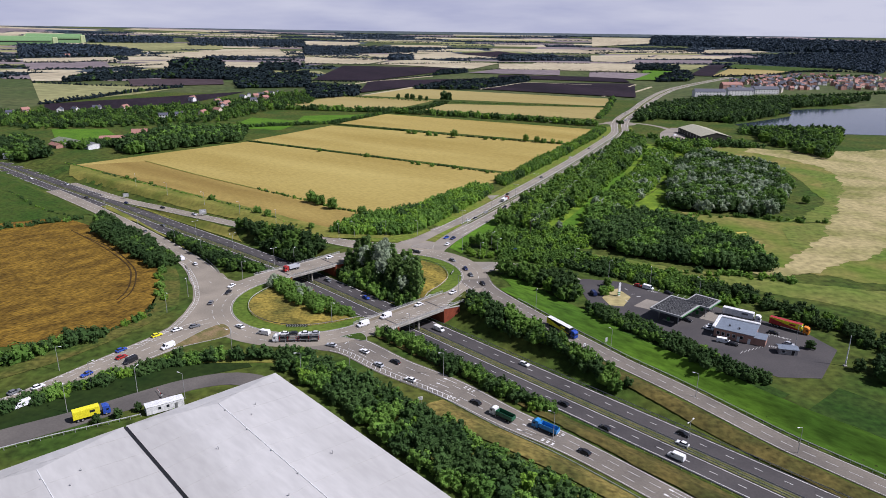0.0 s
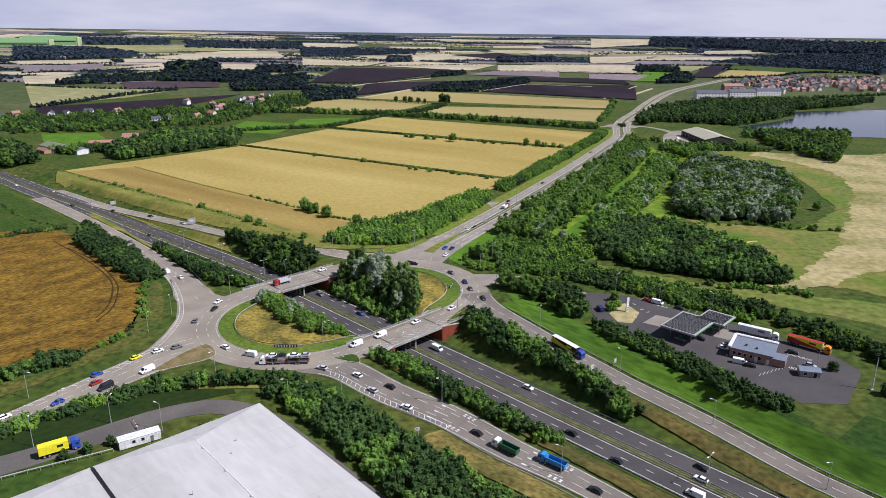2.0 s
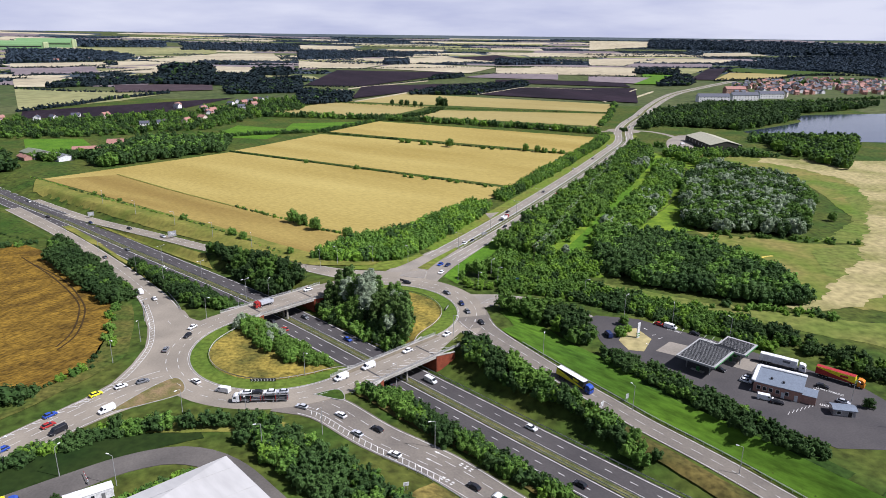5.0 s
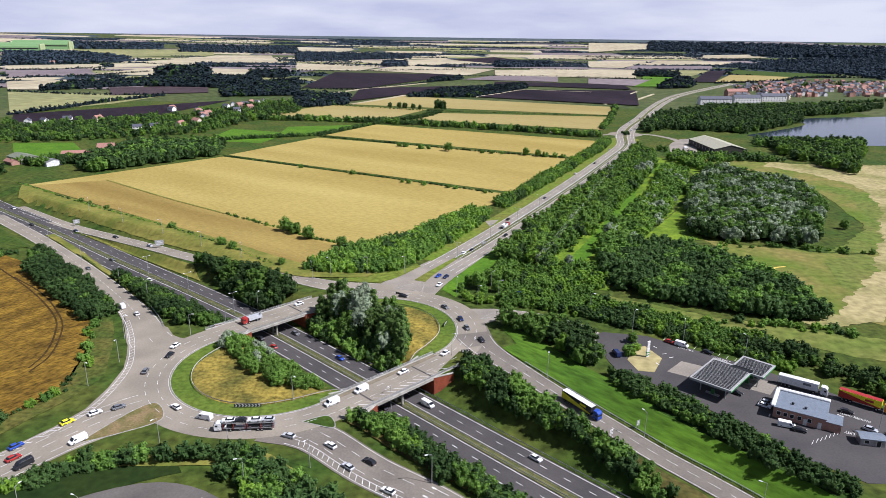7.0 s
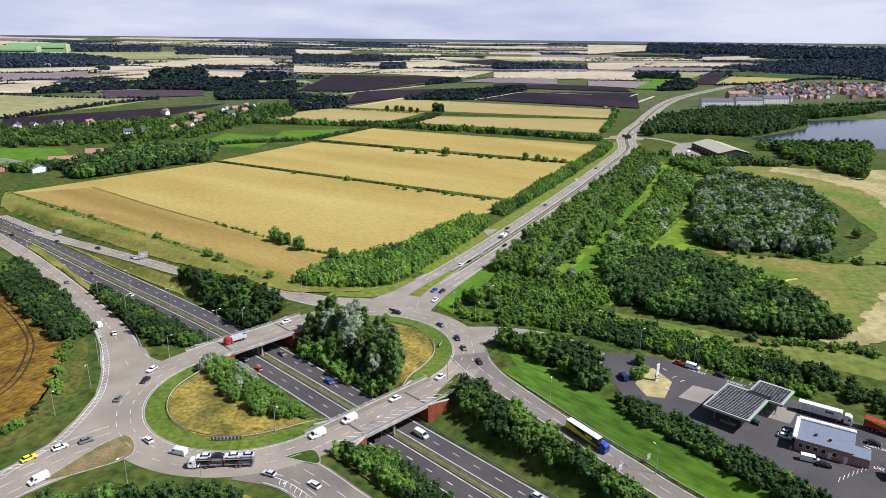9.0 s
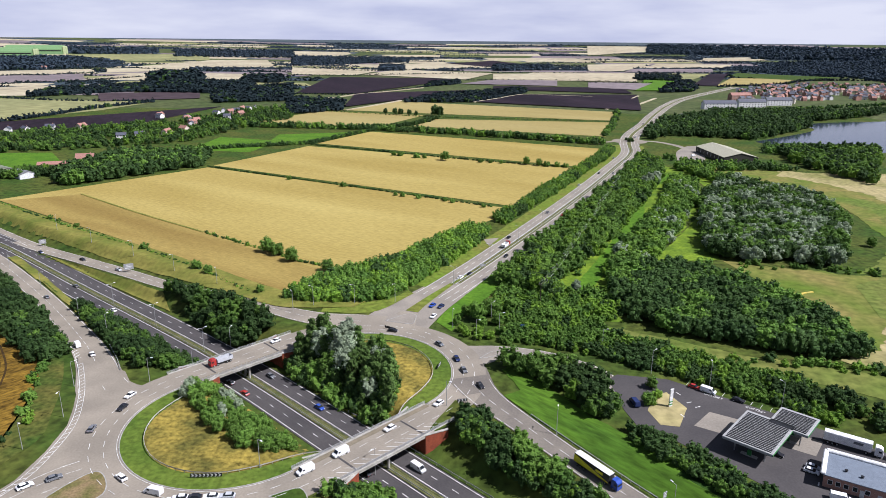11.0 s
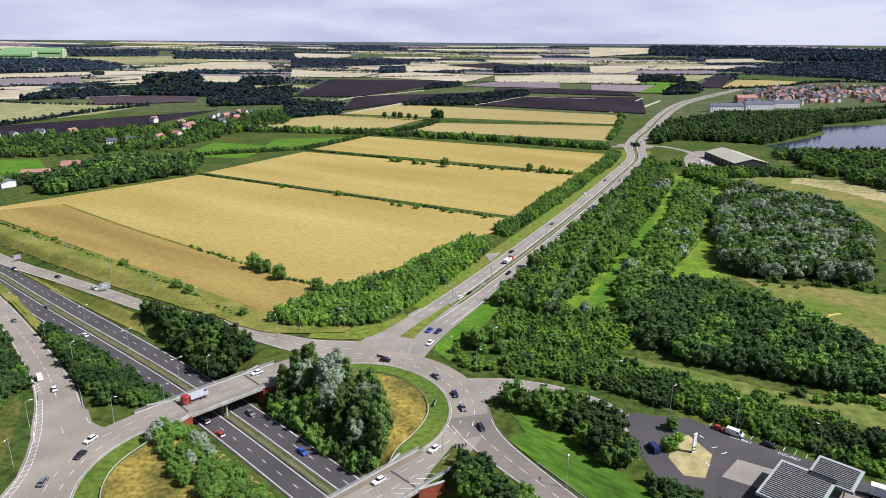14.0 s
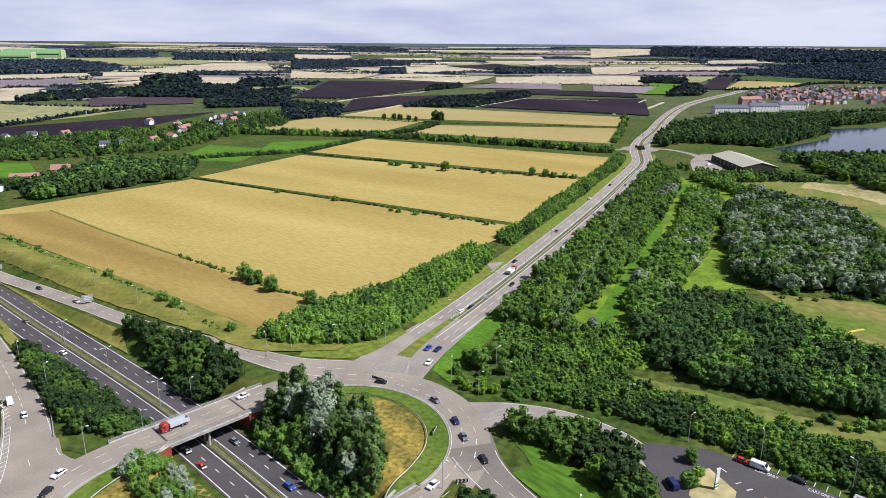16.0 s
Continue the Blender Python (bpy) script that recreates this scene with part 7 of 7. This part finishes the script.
def lorry(m, cab_paint, box_paint, label, box=13.2, side="", top="", box_h=2.8, band=""):
    """An articulated or rigid lorry: cab, chassis, box body, wheels."""
    ob = thing("lorry", m, label, "lorry", "lorries")
    x0 = box / 2 + 1.9
    cab(ob, x0, cab_paint)
    bm = bmesh.new()
    add_box(bm, 0.6, 0, 0.85, box + 1.5, 0.9, 0.3)
    part("chassis", bm, M["black"], ob)
    bm = bmesh.new()
    add_box(bm, 0, 0, 1.15 + box_h / 2, box, 2.5, box_h, 0.05)
    b = part("box_body", bm, M["paint_" + box_paint], ob)
    bm = bmesh.new()
    add_box(bm, 0, 0, 1.17 + box_h, box - 0.1, 2.4, 0.05)
    part("box_roof", bm, M[top or "white"], b)
    if side:
        for s in (-1, 1):
            bm = bmesh.new()
            add_box(bm, box * 0.22, s * 1.265, 1.2 + box_h * 0.6, box * 0.2, 0.02, box_h * 0.3)
            part("side_lettering", bm, M["paint_" + side], b)
    if band:
        for s in (-1, 1):
            bm = bmesh.new()
            v = [bm.verts.new(p) for p in ((-box / 2 + 0.05, s * 1.262, 1.2), (box / 2 - 0.1, s * 1.262, 1.2), (box / 2 - 0.1, s * 1.262, 1.45), (-box / 2 + 0.05, s * 1.262, 1.15 + box_h * 0.9))]
            bm.faces.new(v)
            r = bmesh.ops.extrude_face_region(bm, geom=bm.faces[:])
            for q in r["geom"]:
                if isinstance(q, bmesh.types.BMVert):
                    q.co.y += s * 0.015
            bmesh.ops.recalc_face_normals(bm, faces=bm.faces)
            part("side_band", bm, M["paint_" + band], b)
    axles = [x0 - 0.2, -box / 2 + 1.4, -box / 2 + 2.7] + ([-box / 2 + 4.0, x0 - 3.2] if box > 10 else [])
    wheels(ob, [(x, s * 1.05) for x in axles for s in (-1, 1)], 0.5, 0.32)
    return ob


def tipper(m, cab_paint, tub, label):
    ob = thing("tipper_lorry", m, label, "lorry", "lorries")
    cab(ob, 3.6, cab_paint, 3.0)
    bm = bmesh.new()
    add_box(bm, 0, 0, 0.85, 8.6, 0.9, 0.3)
    part("chassis", bm, M["black"], ob)
    bm = bmesh.new()
    for cx, cy, sx, sy, sz, cz in ((-1.2, 0, 6.4, 2.4, 0.2, 1.2), (-1.2, 1.2, 6.4, 0.12, 1.5, 1.9), (-1.2, -1.2, 6.4, 0.12, 1.5, 1.9), (2.0, 0, 0.12, 2.4, 1.5, 1.9), (-4.4, 0, 0.12, 2.4, 1.4, 1.85)):
        add_box(bm, cx, cy, cz, sx, sy, sz)
    part("tub", bm, M["paint_" + tub], ob)
    wheels(ob, [(x, s * 1.05) for x in (3.5, 2.0, -2.0, -3.3) for s in (-1, 1)], 0.5, 0.32)
    return ob


def transporter(m, label):
    ob = thing("car_transporter", m, label, "lorry", "lorries")
    cab(ob, 8.2, "white", 3.0)
    for x, w in ((3.2, 7.2), (-5.2, 8.6)):
        for z in (1.0, 2.75):
            bm = bmesh.new()
            for s in (-0.8, 0.8):
                add_box(bm, x, s, z, w, 0.7, 0.12)
            for j in range(5):
                add_box(bm, x + (j - 2) * w / 4.2, 0, z - 0.03, 0.14, 2.3, 0.1)
            part("deck", bm, M["grey_metal"], ob)
        for dx in (-0.46, 0, 0.46):
            for s in (-1, 1):
                bm = bmesh.new()
                add_rod(bm, (x + dx * w, s * 1.15, 0.8), (x + dx * w, s * 1.15, 2.8), 0.09, seg=6)
                part("post", bm, M["paint_red"], ob)
    wheels(ob, [(x, s * 1.05) for x in (8.0, 4.2, -4.4, -5.6) for s in (-1, 1)], 0.48, 0.32)
    return ob


FIRST = {}


def place(kind, paint, m):
    """A car or van at a pose; the first of each colour is built, the rest are copies."""
    key = (kind, paint)
    if key in FIRST:
        return copy_thing(FIRST[key], m)
    nice = paint.replace("_", " ")
    ob = car(paint, f"{nice} hatchback car on the asphalt road") if kind == "car" else van(paint, f"{nice} panel van on the asphalt road")
    ob.matrix_world = m
    FIRST[key] = ob
    return ob


def on_road(line, x, y, sense, lift=0.03):
    """The pose of a vehicle at a place on a road, along the road's way (sense 1) or against it (-1)."""
    k = int(np.argmin(np.hypot(line[:, 0] - x, line[:, 1] - y)))
    k = min(max(k, 1), len(line) - 2)
    d = (line[k + 1] - line[k - 1])[:3] * sense
    z = nearest(line, np.array([float(x)]), np.array([float(y)]))[1][0]
    fwd = Vector(d).normalized()
    left = Vector((0, 0, 1)).cross(fwd).normalized()
    up = fwd.cross(left)
    r = Matrix((fwd, left, up)).transposed().to_4x4()
    return Matrix.Translation((x, y, z + lift)) @ r


def keep_lane(x, y):
    """Shifts a place on the roundabout so that the wheels stay between the kerbs."""
    d = float(oval(np.array([x]), np.array([y]))[0])
    gx = float(oval(np.array([x + 0.1]), np.array([y]))[0] - d) / 0.1
    gy = float(oval(np.array([x]), np.array([y + 0.1]))[0] - d) / 0.1
    k = min(max(d, 38.4), 45.0) - d
    return x + gx * k, y + gy * k


for line, group in (
    (TRUNK, [(-292, 510, 1, "car", "black"), (-204, 444, 1, "car", "grey"), (-168, 412, 1, "car", "white"), (-255, 498, -1, "car", "dark_blue"), (-88, 343, 1, "car", "black"), (-80, 335, 1, "car", "red"), (-74, 349, -1, "car", "grey"), (-50, 326, -1, "car", "blue"), (68, 199.5, 1, "van", "white"), (72, 207, 1, "car", "white"), (74, 213, -1, "car", "black"), (48, 215, 1, "car", "black"), (36, 230, 1, "car", "black"), (24, 260, -1, "car", "white"), (-12, 291, -1, "van", "white"), (-28, 288, 1, "car", "black"), (-330, 550, -1, "car", "silver"), (-370, 566, 1, "car", "white")]),
    (RING, [(-117, 320, 1, "car", "white"), (-79, 369, 1, "car", "white"), (-29, 378, -1, "car", "black"), (-96, 273, -1, "car", "white"), (-67, 264, -1, "car", "black"), (-2, 353, -1, "car", "dark_blue"), (-122, 297, -1, "car", "grey"), (-39, 291, -1, "van", "white"), (-48, 282, -1, "van", "white"), (-26, 306, -1, "car", "white"), (-11, 322, -1, "car", "white"), (-84, 267, -1, "van", "white"), (-9, 366, -1, "car", "grey"), (-114, 311, 1, "car", "black")]),
    (NORTH, [(-127, 262, -1, "car", "yellow"), (-121, 268, -1, "car", "white"), (-115, 272, -1, "car", "grey"), (-135, 248, -1, "car", "blue"), (-132, 242, -1, "car", "red"), (-127, 239, 1, "van", "black"), (-118, 252, 1, "van", "white"), (-150, 218, -1, "car", "white"), (-148, 206, 1, "van", "white"), (-156, 214, -1, "car", "grey"), (-138, 228, 1, "car", "blue")]),
    (SLIP_SE, [(-40, 254, -1, "car", "white"), (-33, 244, -1, "car", "silver"), (-20, 234, -1, "car", "white"), (-27, 247, -1, "car", "black"), (4, 221, -1, "car", "black"), (38, 196, -1, "car", "black"), (-54, 258, -1, "car", "silver")]),
    (SLIP_NW, [(-157, 361, 1, "van", "white"), (-146, 352, 1, "car", "white"), (-205, 420, 1, "car", "grey")]),
    (SLIP_SW, [(-221, 483, -1, "car", "black"), (-190, 463, -1, "car", "silver")]),
    (SLIP_NE, [(8, 332, 1, "car", "black"), (2, 344, 1, "car", "grey")]),
    (SOUTH, [(-13, 409, -1, "car", "blue"), (-9, 408, -1, "car", "dark_blue"), (-12, 396, -1, "car", "white"), (5, 455, 1, "car", "black"), (0, 449, 1, "car", "white"), (26, 487, -1, "car", "black"), (42, 518, -1, "car", "white"), (62, 556, -1, "car", "white"), (72, 586, -1, "car", "red"), (30, 526, 1, "car", "black"), (62, 592, 1, "car", "grey"), (95, 640, -1, "car", "silver"), (110, 668, -1, "car", "black"), (100, 690, 1, "car", "white"), (140, 745, -1, "car", "grey"), (127, 745, 1, "car", "black"), (165, 812, -1, "car", "white"), (158, 830, 1, "car", "silver"), (218, 990, 1, "van", "white"), (235, 1075, -1, "car", "silver"), (262, 1130, 1, "car", "grey"), (300, 1215, -1, "car", "white")]),
):
    for x, y, sense, kind, paint in group:
        if line is RING:
            x, y = keep_lane(x, y)
        place(kind, paint, on_road(line, x, y, sense))
for x, y, a, kind, paint in ((86, 334.5, -38, "car", "red"), (90, 331.5, -38, "van", "white"), (98.5, 325.5, -38, "car", "black"), (61.5, 322, 100, "van", "dark_blue"), (104.5, 284.5, -35, "car", "white"), (106, 286.5, -35, "car", "silver"), (106.5, 272, -20, "van", "white"), (109.5, 269.5, -20, "car", "black"), (133, 271, -40, "car", "silver"), (131, 282, -30, "car", "black"), (98, 293, -42, "car", "black"), (247, 850, 20, "van", "white"), (300, 935, 80, "van", "white")):
    place(kind, paint, pose(x, y, 0.12, 0, 0, a))
lorry(pose(122, 298.5, 0.12, 0, 0, -33), "white", "white", "white articulated lorry parked behind the petrol station", side="grey")
lorry(pose(138.5, 288, 0.12, 0, 0, -40), "orange", "yellow", "red and yellow articulated lorry parked at the station", side="red", top="paint_red", band="red")
lorry(on_road(SLIP_NE, 41, 285, 1) @ pose(0, -0.5, 0), "blue", "black", "black and yellow articulated lorry on the slip road", side="yellow", band="yellow")
lorry(pose(-122.5, 199.5, 0.25, 0, 0, 38), "blue", "yellow", "yellow rigid box lorry leaving the warehouse yard", box=8, side="black", top="paint_yellow")
lorry(pose(-148, 180, 0.25, 0, 0, 40), "white", "red", "white-cabbed lorry with a red body in the yard", box=8)
tipper(on_road(SLIP_SE, 13, 213, -1), "white", "green", "green tipper lorry climbing the slip road")
tipper(on_road(SLIP_SE, 27, 207, -1), "light_blue", "light_blue", "bright blue tipper lorry on the slip road")
tipper(on_road(RING, -92, 346, 1), "red", "silver", "red flatbed recovery truck on the far bridge")
tipper(on_road(SOUTH, 27, 507, 1), "red", "white", "red and white flatbed truck on the main road")
car_carrier = on_road(RING, -69, 261.5, -1)
transporter(car_carrier, "car transporter with two decks at the roundabout")
for dx, dz, paint in ((4.9, 2.85, "white"), (1.4, 2.85, "black"), (-3.2, 2.85, "white"), (-7.4, 2.85, "silver"), (4.9, 1.1, "black"), (-3.2, 1.1, "black"), (-7.4, 1.1, "grey")):
    place("car", paint, car_carrier @ pose(dx, 0, dz))

# ---- more paving and marks ----
slab("road_west_link", [(-150, 349), (-138, 327), (-131, 311), (-127, 300), (-125.5, 285), (-126, 271), (-132, 255), (-115, 262), (-104, 276), (-106, 300), (-112, 318), (-126, 338)], M["asphalt"], "asphalt where slip road and roundabout lanes merge", 0.028, "road")
LINK = spline([(-147, 343, 0.0, 0), (-137, 326, 0.0, 0), (-130, 311, 0.0, 0), (-126, 299, 0.0, 0), (-124.5, 285, 0.0, 0), (-125, 271, 0.0, 0), (-131, 255, 0.0, 0)], 3)
mk = Marks()
mk.line(LINK, 0, 0.2)
mk.line(LINK, -1.8, 0.15)
mk.hatch(LINK, -1.7, -0.1, 0, 90, 2.6, 0.26, 1.2)
mk.done("link_marking", M["paint"], "white hatched edge strip beside the merging lanes")
slab("road_layby_east", [(22, 461), (26, 470), (36, 482), (40, 478), (33, 468)], M["asphalt_pale"], "pale worn field entrance beside the main road", 0.14, "road")
slab("road_layby_west", [(17, 508), (24, 526), (14, 522)], M["asphalt_pale"], "pale worn field entrance beside the main road", 0.14, "road")
slab("paving_far_lot", [(150, 228), (172, 222), (190, 190), (165, 188)], M["asphalt_pale"], "pale parking area beyond the trees", 0.3)
ob = thing("flag_mast", pose(147, 254, 0.0), "tall tapering white mast beside the parking area", "mast")
bm = bmesh.new()
add_rod(bm, (0, 0, -0.2), (0, 0, 13), 0.32, 0.08, 10)
part("mast", bm, M["white"], ob)
bm = bmesh.new()
add_box(bm, 0, 0, 0.2, 1.2, 1.2, 0.5, 0.05)
part("footing", bm, M["concrete"], ob)
ribbon("track_yellow", spline([(178, 438, 0.3, 0), (170, 434, 0.3, 0), (167, 424, 0.3, 0), (168, 416, 0.3, 0)], 2), -0.7, 0.7, M["yellow_paint"], "bright yellow worn track curving over the meadow", 0.02, "track")

# ---- warehouse yard ----
YARD = spline([(-190, 140, 0.1, 5.5), (-160, 172, 0.1, 5.5), (-143, 187, 0.1, 5.5), (-126, 200, 0.1, 5), (-110, 214, 0.1, 5), (-98, 224, 0.1, 4.5), (-84, 229, 0.1, 4.5), (-68, 224, 0.1, 4.2), (-48, 206, 0.1, 4), (-10, 168, 0.1, 4), (30, 128, 0.1, 4)], 4)
ribbon("road_yard", YARD, -YARD[:, 3], YARD[:, 3], M["asphalt_mid"], "worn grey asphalt yard road round the warehouse", 0.1)


def cabin():
    ob = thing("site_cabin", pose(-100, 207, 0.1, 0, 0, 36), "long white portable site cabin beside the yard", "cabin")
    bm = bmesh.new()
    add_box(bm, 0, 0, 1.6, 12, 3.4, 2.8, 0.06)
    part("body", bm, M["white"], ob)
    bm = bmesh.new()
    add_box(bm, 0, 0, 3.05, 12.2, 3.6, 0.16, 0.03)
    part("roof", bm, M["white"], ob)
    for x in (-1.8, 0.8):
        bm = bmesh.new()
        add_box(bm, x, -1.72, 1.9, 0.9, 0.08, 0.9)
        part("window", bm, M["glass"], ob)
    bm = bmesh.new()
    add_box(bm, 3.4, -1.72, 1.3, 0.9, 0.08, 2.0)
    part("door", bm, M["grey_metal"], ob)
    for x in (-5, 0, 5):
        bm = bmesh.new()
        add_box(bm, x, 0, 0.1, 0.6, 3.0, 0.25)
        part("footing", bm, M["concrete"], ob)


cabin()
ob = thing("barrier_gate", pose(-104, 214, 0.15, 0, 0, 130), "raised red and white barrier at the yard entrance", "barrier")
for k in range(6):
    bm = bmesh.new()
    add_box(bm, 0.5 + k * 0.9, 0, 1.1, 0.9, 0.12, 0.14)
    part("stripe", bm, M["paint_red" if k % 2 else "white"], ob)
bm = bmesh.new()
add_box(bm, 0, 0, 0.55, 0.5, 0.5, 1.3, 0.05)
part("housing", bm, M["grey_metal"], ob)
for x, y in ((-113, 201), (-118, 197), (-108, 205)):
    tree("dark", x, y, 3.4, "small dark conifer beside the yard road")
hedge([(-96, 203), (-86, 213), (-76, 221)], 1.2, 2.0, 1.6, GREEN, (0.7, 0.2, 0.1), "clipped green hedge along the warehouse", 1.2)
fence("yard_fence", spline([(-172, 152, 0.1, 0), (-140, 180, 0.1, 0), (-104, 203, 0.1, 0)], 4), 0.0, "low steel fence along the yard edge", high=1.0)
